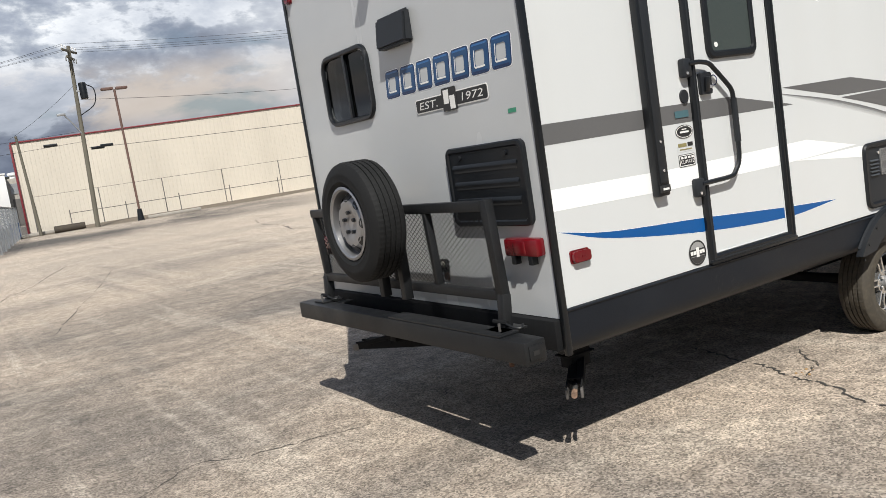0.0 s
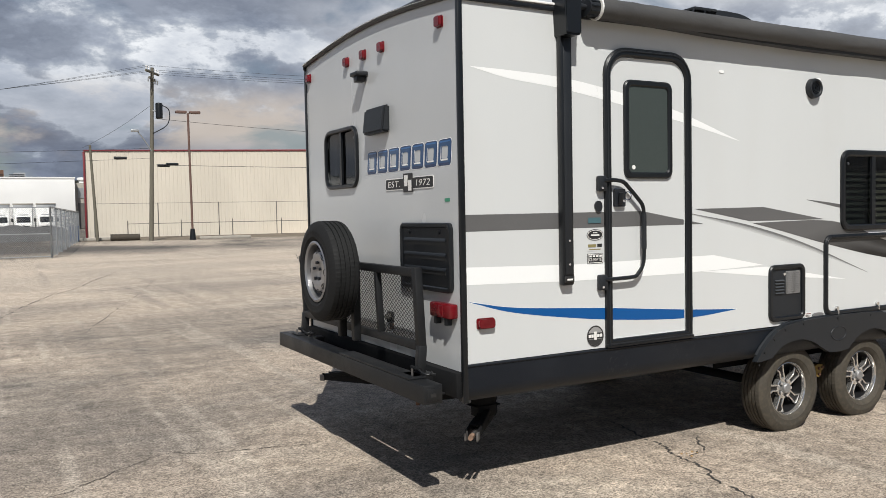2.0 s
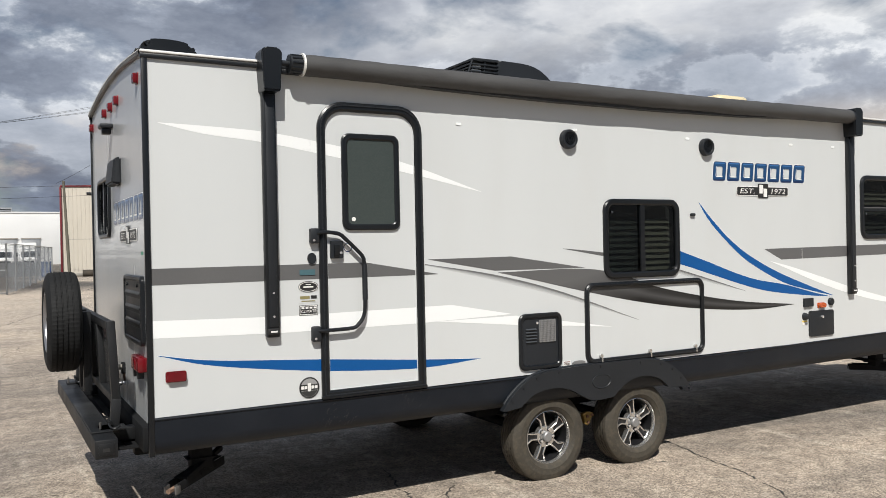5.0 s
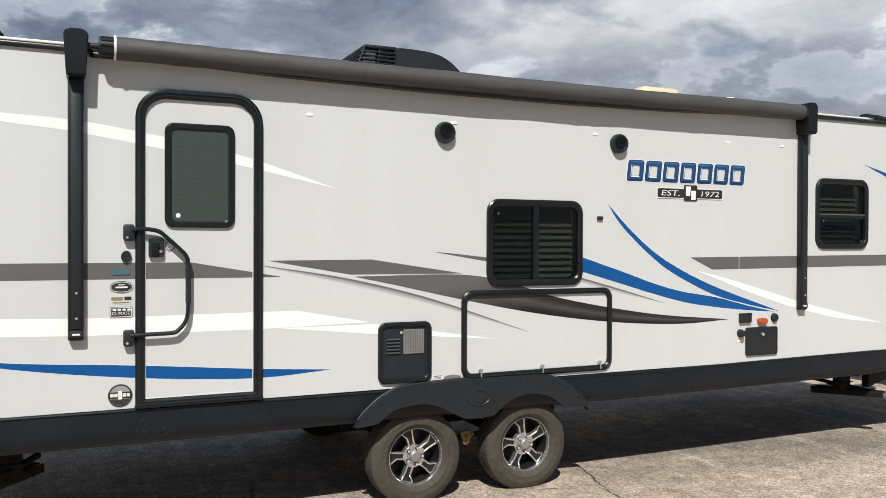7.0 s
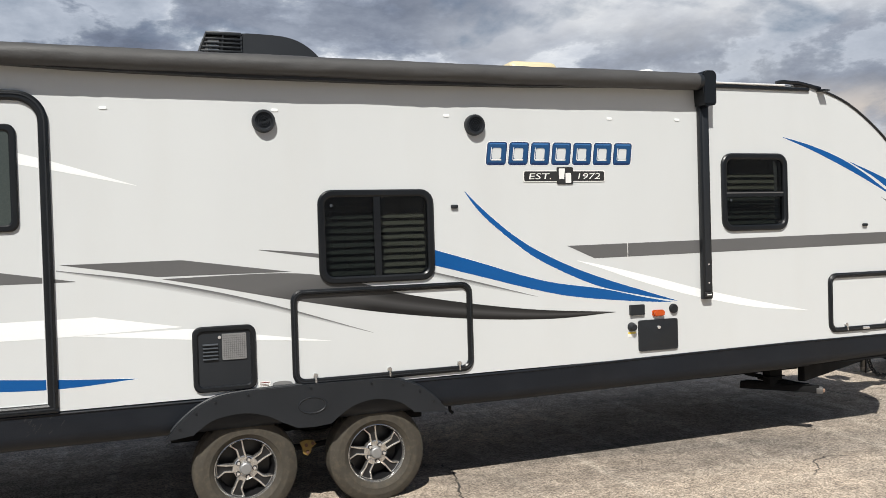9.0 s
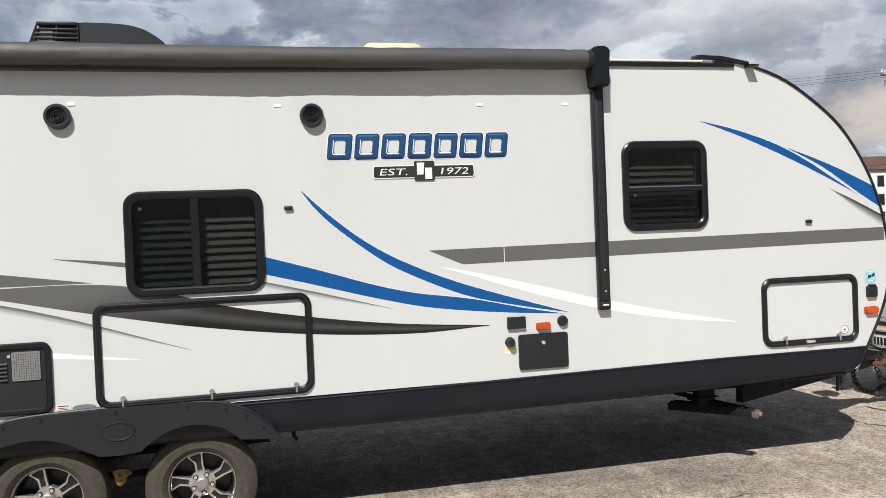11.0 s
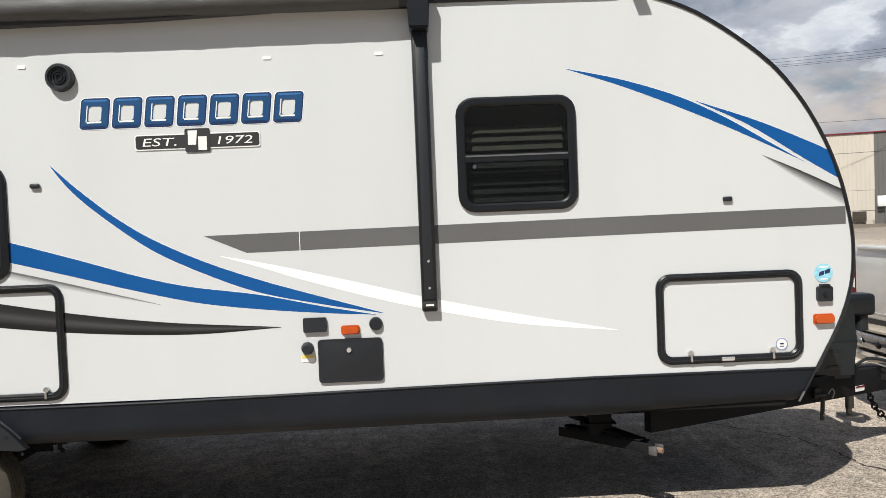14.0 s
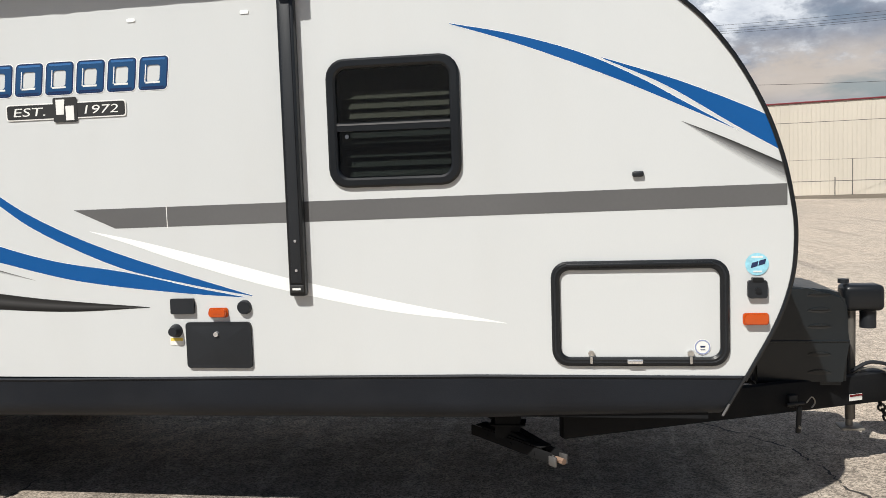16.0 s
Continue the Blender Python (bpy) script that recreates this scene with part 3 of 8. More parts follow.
    part("underbelly", box(B(), REAR_X + 0.03, 10.55, SIDE_Y + 0.035, FAR_Y - 0.035, 0.60, 0.64), M_UNDER, trailer, "black underbelly sheet")
    for y in (3.34, 4.79):
        part("chassis_rail", box(B(), REAR_X - 0.02, 9.95, y - 0.04, y + 0.04, 0.49, 0.6, 0.006), M_UNDER, trailer, "black steel chassis rail")
    for x in (5.217, 6.068):
        part("axle", rod(B(), (x, 3.02, 0.31), (x, 5.11, 0.31), 0.035, 12), M_UNDER, trailer)
    eq = part("equaliser", prism(B(), [(5.565, 0.425), (5.60, 0.437), (5.655, 0.43), (5.672, 0.405), (5.64, 0.385), (5.635, 0.355), (5.612, 0.335), (5.585, 0.35), (5.58, 0.385)], lambda u, v, d: Vector((u, 2.985 - d, v)), 0.0, 0.03), M_SPRING, trailer, "yellow painted suspension equaliser")
    for u, v in ((5.605, 0.405), (5.612, 0.36), (5.648, 0.412)):
        part("bolt", rod(B(), (u, 2.945, v), (u, 2.957, v), 0.011, 8), M_RUST, eq)
    bm = B()
    for x in (5.4, 5.84):
        obox(bm, pose(x, 3.1, 0.38, 0, 6 if x < 5.6 else -6, 0), 0.46, 0.05, 0.03, 0.006)
    part("leaf_spring", bm, M_UNDER, trailer)
    # unseen black boxes added to keep the ground under the trailer dark
    for x0, x1, z0 in ((3.35, 4.3, 0.47), (6.55, 9.1, 0.48)):
        tank = part("holding_tank", box(B(), x0, x1, 3.42, 4.72, z0, 0.6, 0.03), M_UNDER, trailer, "black tank shape added to block light under the floor")
        for x in (x0 + 0.3, x1 - 0.3):
            part("tank_strap", box(B(), x - 0.02, x + 0.02, 3.41, 4.73, z0 - 0.006, 0.6), M_STEEL, tank)
    part("valve_box", box(B(), 4.38, 4.86, 3.5, 4.72, 0.47, 0.6, 0.02), M_UNDER, trailer, "black drain valve box ahead of the wheels")
    # added black plate that covers the lighter ground behind the wheels
    part("hanger_frame", box(B(), 4.86, 6.52, 3.30, 3.36, 0.46, 0.6, 0.01), M_UNDER, trailer, "black plate added to darken the view behind the wheels")
    part("interior_floor", box(B(), REAR_X + 0.06, 10.4, SIDE_Y + 0.06, FAR_Y - 0.06, 0.80, 0.83), M_INNER, trailer)


body()


# ---- swooshes on the side ----
def swoosh(name, low, high, material, label="", d=0.003, P=on_side, n=6):
    """A flat vinyl shape between a low and a high edge, both smooth lines."""
    a, b = [(p.x, p.y) for p in spline(low, n)], [(p.x, p.y) for p in spline(high, n)]
    m = max(len(a), len(b))

    def even(line):
        out = []
        for k in range(m):
            f = k * (len(line) - 1) / (m - 1)
            i = min(int(f), len(line) - 2)
            out.append((line[i][0] + (line[i + 1][0] - line[i][0]) * (f - i), line[i][1] + (line[i + 1][1] - line[i][1]) * (f - i)))
        return out

    a, b = even(a), even(b)
    if material is M_BLUE:
        strip("white_edge", [(u, v - 0.002) for u, v in a], [(u, v + 0.002) for u, v in b], M_WHITE, "thin white edge", d - 0.0006, P)
    return strip(name, a, b, material, label, d, P)


def strip(name, a, b, material, label, d, P):
    m = len(a)
    bm = B()
    uv = bm.loops.layers.uv.new("UVMap")
    d = d * 0.2
    va, vb = [bm.verts.new(P(u, v, d)) for u, v in a], [bm.verts.new(P(u, v, d)) for u, v in b]
    vm = [bm.verts.new((p.co + q.co) / 2) for p, q in zip(va, vb)]
    for lo, hi, v0, v1 in ((va, vm, 0.0, 0.5), (vm, vb, 0.5, 1.0)):
        for k in range(m - 1):
            f = bm.faces.new((lo[k], lo[k + 1], hi[k + 1], hi[k]))
            for lp, c in zip(f.loops, ((k, v0), (k + 1, v0), (k + 1, v1), (k, v1))):
                lp[uv].uv = (c[0] / (m - 1), c[1])
    return part(name, bm, material, trailer, label)


def flat(name, pts, material, label="", d=0.003, P=on_side, parent=None):
    bm = B()
    bm.faces.new([bm.verts.new(P(u, v, d if d > 0.006 else d * 0.2)) for u, v in pts])
    return part(name, bm, material, parent or trailer, label)


flat("belt_stripe", [(2.44, 1.625), (3.75, 1.625), (4.28, 1.534), (4.28, 1.531), (2.44, 1.531)], M_GREY, "dark grey belt stripe")
flat("stripe_joint", [(7.985, 1.535), (7.989, 1.535), (7.989, 1.645), (7.985, 1.645)], M_PAPER, "pale joint in the stripe", 0.0045)
flat("belt_stripe", [(7.49, 1.637), (7.71, 1.54), (10.885, 1.565), (10.885, 1.66)], M_GREY, "dark grey belt stripe", 0.0035)
swoosh("white_band", [(2.44, 1.235), (3.2, 1.215), (4.12, 1.213), (4.86, 1.231)], [(2.44, 1.333), (3.2, 1.314), (4.38, 1.321), (4.86, 1.233)], M_WHITE, "bright white band", n=1)
swoosh("white_band", [(4.27, 1.215), (4.91, 1.151), (5.77, 1.083)], [(4.27, 1.216), (4.9, 1.218), (5.77, 1.084)], M_WHITE, "bright white band", 0.0036, n=1)
swoosh("blue_swoosh", [(2.47, 1.136), (2.8, 1.05), (3.44, 0.963), (4.11, 0.917), (4.6, 0.94)], [(2.47, 1.138), (2.8, 1.083), (3.44, 1.035), (4.11, 0.976), (4.6, 0.942)], M_BLUE, "blue swoosh", 0.004)
swoosh("white_swoosh", [(2.5, 2.444), (2.76, 2.393), (3.09, 2.362), (3.44, 2.308), (4.01, 2.212), (4.63, 2.087)], [(2.5, 2.446), (2.76, 2.44), (3.09, 2.425), (3.44, 2.381), (4.01, 2.276), (4.63, 2.089)], M_WHITE, "bright white swoosh")
flat("grey_flash", [(4.20, 1.632), (4.87, 1.636), (5.53, 1.537), (4.73, 1.54)], M_GREY, "dark grey flash", 0.004)
swoosh("charcoal_swoosh", [(4.76, 1.525), (5.04, 1.467), (5.51, 1.363), (6.11, 1.247), (6.75, 1.163), (7.37, 1.125), (7.87, 1.141)], [(4.76, 1.527), (5.5, 1.53), (5.88, 1.471), (6.25, 1.364), (6.74, 1.269), (7.26, 1.195), (7.87, 1.144)], M_CHAR, "charcoal swoosh shading to black", 0.0045)

swoosh("grey_pinstripe", [(4.18, 1.592), (4.73, 1.468), (5.32, 1.322), (6.05, 1.115)], [(4.18, 1.602), (4.73, 1.512), (5.32, 1.364), (6.05, 1.118)], M_SOFT, "fading grey pinstripe")
swoosh("grey_pinstripe", [(5.33, 1.68), (5.5, 1.652), (5.72, 1.616)], [(5.33, 1.683), (5.5, 1.668), (5.72, 1.644)], M_GREY, "dark grey spike")
swoosh("grey_pinstripe", [(6.46, 1.46), (6.8, 1.378), (7.25, 1.286)], [(6.46, 1.50), (6.8, 1.412), (7.25, 1.288)], M_SOFT, "fading grey pinstripe")
swoosh("blue_swoosh", [(6.46, 1.545), (6.67, 1.489), (6.9, 1.426), (7.13, 1.363), (7.44, 1.289), (7.75, 1.243), (8.1, 1.207), (8.37, 1.187)], [(6.46, 1.652), (6.68, 1.586), (6.88, 1.524), (7.14, 1.441), (7.4, 1.376), (7.76, 1.319), (8.1, 1.242), (8.37, 1.189)], M_BLUE, "blue swoosh", 0.004)
swoosh("blue_swoosh", [(6.717, 2.029), (6.78, 1.941), (6.85, 1.864), (6.94, 1.783), (7.09, 1.664), (7.25, 1.555), (7.48, 1.441), (7.76, 1.331), (8.1, 1.252), (8.41, 1.193)], [(6.72, 2.031), (6.82, 1.934), (6.92, 1.846), (7.03, 1.757), (7.16, 1.668), (7.30, 1.590), (7.52, 1.489), (7.79, 1.389), (8.12, 1.285), (8.41, 1.196)], M_BLUE, "blue swoosh", 0.004)
swoosh("white_swoosh", [(7.57, 1.527), (7.78, 1.46), (8.0, 1.385), (8.34, 1.282), (8.64, 1.205), (9.12, 1.108), (9.645, 1.05)], [(7.57, 1.53), (7.78, 1.487), (8.0, 1.434), (8.34, 1.347), (8.64, 1.268), (9.12, 1.16), (9.645, 1.053)], M_WHITE, "bright white swoosh")
swoosh("blue_swoosh", [(9.42, 2.434), (9.69, 2.342), (9.94, 2.243), (10.19, 2.135), (10.43, 2.022), (10.69, 1.894)], [(9.42, 2.437), (9.7, 2.373), (10.0, 2.275), (10.25, 2.155), (10.46, 2.03), (10.69, 1.893)], M_BLUE, "blue swoosh", 0.004)
swoosh("blue_swoosh", [(10.10, 2.242), (10.38, 2.106), (10.66, 1.926), (10.866, 1.80)], [(10.10, 2.245), (10.43, 2.127), (10.72, 2.0), (10.8, 1.96)], M_BLUE, "blue swoosh", 0.0046)
swoosh("dark_spike", [(10.44, 1.948), (10.64, 1.806), (10.885, 1.655)], [(10.44, 1.95), (10.64, 1.862), (10.875, 1.748)], M_SPIKE, "black spike fading to grey")



# ---- name blocks and badge (plain shapes) ----
def brand_blocks(P, u0, v0, width, height, sgn, parent):
    """Seven slanted open frames in white, navy and shaded blue."""
    step = width / 7
    w = step * 0.87
    q = height * 0.225
    for i in range(7):
        a, b = i * step, i * step + w

        def Q(u, v, d):
            return P(u0 + sgn * (u + 0.12 * (v - height / 2)), v0 + v, d)

        def frame_of(grow, d0, d1, r):
            t = grow
            return ring(B(), rrect(a - t, b + t, -t, height + t, r + t, 4), rrect(a + q - t, b - q + t, q - t, height - q + t, max(0.003, 0.010 - t), 4), lambda u, v, d: Q(u, v, d), d0, d1)

        part("brand_frame", frame_of(0.006, 0.0005, 0.0016, 0.018), M_WHITE, parent, "white outer edge")
        part("brand_frame", frame_of(0.0025, 0.0018, 0.0024, 0.018), M_NAVY, parent, "navy edge")
        part("brand_frame", frame_of(-0.0035, 0.0026, 0.0032, 0.015), M_BRAND, parent, "blue face")
        for lo, hi in ((0.006, q * 0.42), (height - q * 0.45, height - 0.006)):
            part("brand_bar", prism(B(), rrect(a + 0.014, b - 0.014, lo, hi, 0.003, 3), Q, 0.0033, 0.0038), M_NAVY if lo < 0.02 else M_SKY, parent)
        for z0, z1, x0, x1 in ((q - 0.006, q + 0.003, a + q, b - q), (q, height - q, a + q - 0.006, a + q - 0.001)):
            part("brand_glint", prism(B(), rrect(x0, x1, z0, z1, 0.002, 2), Q, 0.0033, 0.0038), M_PAPER, parent)


def badge(P, u0, u1, v0, v1, sgn):
    plateb = part("badge", prism(B(), rrect(min(u0, u1), max(u0, u1), v0, v1, 0.012, 3), P, 0.004, 0.006), M_INK, trailer, "black badge plate with white lettering")
    mid, h = (u0 + u1) / 2, v1 - v0
    part("badge_rim", ring(B(), rrect(min(u0, u1) - .006, max(u0, u1) + .006, v0 - .006, v1 + .006, 0.014, 3), rrect(min(u0, u1) + .001, max(u0, u1) - .001, v0 + .001, v1 - .001, 0.010, 3), P, 0.003, 0.005), M_PAPER, plateb)
    words("lettering", "EST.", P, u0 + sgn * 0.035, v0 + h * 0.2, h * 0.6, 0.175, 0.0075, M_PAPER, plateb, 0.15, sgn)
    words("lettering", "1972", P, u1 - sgn * 0.215, v0 + h * 0.2, h * 0.6, 0.18, 0.0075, M_PAPER, plateb, 0.15, sgn)
    part("emblem", prism(B(), rrect(mid - 0.065, mid + 0.065, v0 - 0.022, v1 + 0.03, 0.01, 3), P, 0.006, 0.0075), M_INK, plateb)
    part("emblem", prism(B(), [(mid - sgn * 0.048, v0 + .015), (mid - sgn * 0.008, v0 + .015), (mid + sgn * 0.0, v1 + .02), (mid - sgn * 0.048, v1 + .02)], P, 0.0075, 0.009), M_PAPER, plateb)
    part("emblem", prism(B(), [(mid + sgn * 0.004, v0 - .014), (mid + sgn * 0.048, v0 - .014), (mid + sgn * 0.048, v1 - .012), (mid + sgn * 0.004, v1 - .012)], P, 0.0075, 0.009), M_PAPER, plateb)


brand_side = flat("brand_backing", [(6.9, 2.23), (6.93, 2.23), (6.93, 2.24), (6.9, 2.24)], M_NAVY, "slanted open frames in blue, navy and white", 0.002)
brand_blocks(on_side, 6.89, 2.214, 1.165, 0.155, 1, brand_side)
badge(on_side, 7.165, 7.803, 2.098, 2.167, 1)
brand_rear = flat("brand_backing", [(4.0, 1.95), (3.97, 1.95), (3.97, 1.96), (4.0, 1.96)], M_NAVY, "slanted open frames in blue, navy and white", 0.002, on_rear)
brand_blocks(on_rear, 4.10, 1.91, 1.17, 0.145, -1, brand_rear)
badge(on_rear, 3.81, 3.165, 1.793, 1.857, -1)


# ---- windows ----
def blinds(w, P, parent, z0, z1, u0, u1):
    z = z0
    along = (P(1, 0, 0) - P(0, 0, 0)).normalized()
    while z < z1:
        m = Matrix.Translation(P((u0 + u1) / 2, z, -0.075)) @ Matrix.Rotation(radians(58), 4, along)
        part("blind_slat", obox(B(), m, u1 - u0, 0.044, 0.0025), M_BLIND, parent)
        z += 0.046


def window(w, P, split, label, r=0.09, glazing=None):
    u0, u1, v0, v1 = w
    fw, mw = (0.03, 0.013) if glazing else (0.045, 0.022)
    fr = part("window", ring(B(), rrect(u0, u1, v0, v1, r), rrect(u0 + fw, u1 - fw, v0 + fw, v1 - fw, r * 0.6), P, -0.012, 0.022, 0.008), M_TRIM, trailer, label)
    part("inner_liner", ring(B(), rrect(u0 + fw - 0.015, u1 - fw + 0.015, v0 + fw - 0.015, v1 - fw + 0.015, r * 0.7), rrect(u0 + fw + 0.005, u1 - fw - 0.005, v0 + fw + 0.005, v1 - fw - 0.005, r * 0.55), P, -0.05, -0.013), M_TRIM, fr)
    a, b, c, d = u0 + fw - 0.005, u1 - fw + 0.005, v0 + fw - 0.005, v1 - fw + 0.005
    if split == "v":
        m = (a + b) / 2
        panes = [(a, m - 0.006, c, d, -0.006, M_SCREEN), (m + 0.006, b, c, d, 0.002, M_TINT)]
        part("mullion", prism(B(), rrect(m - mw, m + mw, c, d, 0.004, 2), P, -0.004, 0.012), M_TRIM, fr)
    else:
        m = c + (d - c) * 0.47
        panes = [(a, b, c, m - 0.006, -0.006, M_SCREEN), (a, b, m + 0.006, d, 0.002, M_TINT)]
        part("mullion", prism(B(), rrect(a, b, m - 0.02, m + 0.02, 0.004, 2), P, -0.004, 0.012), M_TRIM, fr)
        part("mullion_bead", prism(B(), rrect(a + 0.004, b - 0.004, m + 0.006, m + 0.014, 0.002, 2), P, 0.012, 0.014), M_GREY, fr)
    for p0, p1, q0, q1, dd, tint in panes:
        ob = part("pane", prism(B(), rrect(p0, p1, q0, q1, 0.03, 3), P, dd - 0.004, dd), glazing or tint, fr)
        ob.visible_shadow = False
    part("latch_dot", prism(B(), circle(a + 0.05, d - 0.06 if split == "v" else m - 0.045, 0.010, 12), P, 0.003, 0.006), M_DULLALU, fr)
    # dark sheet close behind the panes stands in for the unlit interior
    part("inner_dark", prism(B(), rrect(u0 + 0.01, u1 - 0.01, v0 + 0.01, v1 - 0.01, 0.02, 2), P, -0.14, -0.13), M_INNER, fr)
    return fr, (a, b, c, d, m)


fr, (a, b, c, d, m) = window(WIN_MID, on_side, "v", "black-framed sliding window with tinted panes and blinds")
blinds(WIN_MID, on_side, fr, c + 0.03, d - 0.06, a + 0.02, m - 0.005)
blinds(WIN_MID, on_side, fr, c + 0.03, d - 0.085, m + 0.005, b)
fr, (a, b, c, d, m) = window(WIN_FRONT, on_side, "h", "black-framed two-part window with tinted panes and blinds")
blinds(WIN_FRONT, on_side, fr, c + 0.03, d - 0.09, a + 0.02, b - 0.02)
fr, (a, b, c, d, m) = window((4.25, 4.87, 1.826, 2.267), on_rear, "v", "small black-framed rear window with dark tint", 0.1, M_REARGLASS)
# second dark sheet added so the rear window stays dark
part("black_shade", prism(B(), rrect(4.26, 4.86, 1.836, 2.257, 0.08, 3), on_rear, -0.09, -0.08), M_INNER, fr, "dark sheet added to keep the rear panes dark")


# ---- entry door ----
def entry_door():
    u0, u1, v0, v1 = DOOR
    fr = part("entry_door", ring(B(), rrect(u0, u1, v0, v1, (0.004, 0.004, 0.17, 0.17), 7), rrect(u0 + 0.05, u1 - 0.052, v0 + 0.045, v1 - 0.055, (0.004, 0.004, 0.125, 0.125), 7), on_side, -0.002, 0.024, 0.008), M_TRIM, trailer, "black-framed entry door, closed")
    part("inner_bead", ring(B(), rrect(u0 + 0.014, u1 - 0.014, v0 + 0.014, v1 - 0.016, (0.004, 0.004, 0.158, 0.158), 7), rrect(u0 + 0.024, u1 - 0.024, v0 + 0.024, v1 - 0.026, (0.004, 0.004, 0.148, 0.148), 7), on_side, 0.016, 0.03, 0.004), M_PLAST, fr)
    part("threshold", box(B(), u0 - 0.004, u1 + 0.004, SIDE_Y - 0.027, SIDE_Y, v0 - 0.003, v0 + 0.02, 0.006), M_TRIM, fr)
    part("door_leaf_bead", ring(B(), rrect(u0 + 0.052, u1 - 0.054, v0 + 0.047, v1 - 0.057, (0.004, 0.004, 0.123, 0.123), 7), rrect(u0 + 0.058, u1 - 0.060, v0 + 0.053, v1 - 0.063, (0.004, 0.004, 0.117, 0.117), 7), on_side, 0.001, 0.005, 0.002), M_SIDE, fr)
    part("window_frame", ring(B(), rrect(3.60, 4.0, 1.83, 2.44, 0.05), rrect(3.638, 3.962, 1.868, 2.402, 0.03), on_side, -0.002, 0.02, 0.007), M_TRIM, fr)
    ob = part("pane", prism(B(), rrect(3.63, 3.97, 1.86, 2.41, 0.03, 3), on_side, 0.004, 0.009), M_OBSCURE, fr, "obscured pebbled glass")
    part("door_shade", prism(B(), rrect(3.61, 3.99, 1.84, 2.43, 0.03, 3), on_side, -0.04, -0.03), M_SHADE, fr, "grey shade behind the door glass")
    part("glass_label", prism(B(), circle(3.675, 1.90, 0.014, 12), on_side, 0.0095, 0.0105), M_PAPER, fr)
    part("latch", prism(B(), rrect(3.512, 3.595, 1.655, 1.765, 0.012, 3), on_side, 0.001, 0.022), M_PLAST, fr, "black paddle latch")
    part("paddle", obox(B(), pose(3.548, SIDE_Y - 0.03, 1.705, 8, 0, 0), 0.035, 0.014, 0.075, 0.005), M_TRIM, fr)
    part("key_lock", prism(B(), circle(3.578, 1.69, 0.009, 12), on_side, 0.022, 0.028), M_CHROME, fr)
    part("round_label", prism(B(), circle(3.632, 1.722, 0.033, 20), on_side, 0.0015, 0.0025), M_PAPER, fr, "round white label")
    part("round_label", ring(B(), circle(3.632, 1.722, 0.029, 20), circle(3.632, 1.722, 0.023, 20), on_side, 0.0026, 0.0036), M_NAVY, fr)
    for z in (0.95, 1.6, 2.3):
        part("hinge", box(B(), u1 - 0.022, u1 - 0.010, SIDE_Y - 0.029, SIDE_Y - 0.02, z - 0.05, z + 0.05, 0.004), M_TRIM, fr)


entry_door()


def grab_handle():
    h = 0.038
    pts = [on_side(3.415, 1.815, 0.035), on_side(3.45, 1.818, h), on_side(3.50, 1.818, h), on_side(3.565, 1.806, h), on_side(3.61, 1.770, h), on_side(3.685, 1.70, h), on_side(3.718, 1.662, h), on_side(3.728, 1.61, h), on_side(3.729, 1.45, h), on_side(3.727, 1.34, h), on_side(3.713, 1.28, h), on_side(3.677, 1.236, h), on_side(3.64, 1.218, h), on_side(3.50, 1.214, h), on_side(3.45, 1.213, h), on_side(3.415, 1.213, 0.035)]
    hd = part("grab_handle", pipe(B(), spline(pts, 4), 0.0125, 10), M_TRIM, trailer, "black folding grab handle beside the door")
    part("grip", pipe(B(), [on_side(3.729, 1.615, h), on_side(3.729, 1.39, h)], 0.0165, 10), M_PLAST, hd, "foam grip")
    for z in (1.815, 1.213):
        part("bracket", box(B(), 3.375, 3.435, SIDE_Y - 0.042, SIDE_Y, z - 0.065, z + 0.03, 0.012), M_PLAST, hd)
        part("bolt", prism(B(), circle(3.395, z - 0.045, 0.008, 8), on_side, 0.042, 0.046), M_CHROME, hd)


grab_handle()
part("door_bell", prism(B(), circle(3.392, 1.66, 0.028, 20, 0.034), on_side, 0.0, 0.012), M_PLAST, trailer, "dark oval button plate")

# labels beside the door
lab = part("model_label", prism(B(), circle(3.367, 1.487, 0.064, 24, 0.034), on_side, 0.002, 0.003), M_INK, trailer, "black oval label with plain bars")
part("label_rim", ring(B(), circle(3.367, 1.487, 0.060, 24, 0.030), circle(3.367, 1.487, 0.056, 24, 0.027), on_side, 0.0034, 0.004), M_PAPER, lab)
part("label_bar", prism(B(), rrect(3.335, 3.399, 1.481, 1.490, 0.002, 2), on_side, 0.0034, 0.004), M_PAPER, lab)
part("label_bar", prism(B(), rrect(3.35, 3.384, 1.497, 1.502, 0.001, 2), on_side, 0.0034, 0.004), M_PAPER, lab)
lab = part("club_label", prism(B(), rrect(3.305, 3.425, 1.388, 1.437, 0.004, 2), on_side, 0.0008, 0.0014), M_SIDE, trailer, "pale label with olive and black bars")
part("label_bar", prism(B(), rrect(3.312, 3.374, 1.412, 1.430, 0.002, 2), on_side, 0.002, 0.003), M_OLIVE, lab)
part("label_bar", prism(B(), rrect(3.382, 3.42, 1.412, 1.432, 0.002, 2), on_side, 0.002, 0.003), M_INK, lab)
part("label_bar", prism(B(), rrect(3.32, 3.41, 1.396, 1.402, 0.002, 2), on_side, 0.002, 0.003), M_OLIVE, lab)
lab = part("climate_label", prism(B(), rrect(3.305, 3.425, 1.312, 1.374, 0.004, 2), on_side, 0.002, 0.003), M_INK, trailer, "black and white label with the word climate")
part("label_rim", ring(B(), rrect(3.308, 3.422, 1.315, 1.371, 0.004, 2), rrect(3.312, 3.418, 1.319, 1.367, 0.003, 2), on_side, 0.0034, 0.004), M_PAPER, lab)
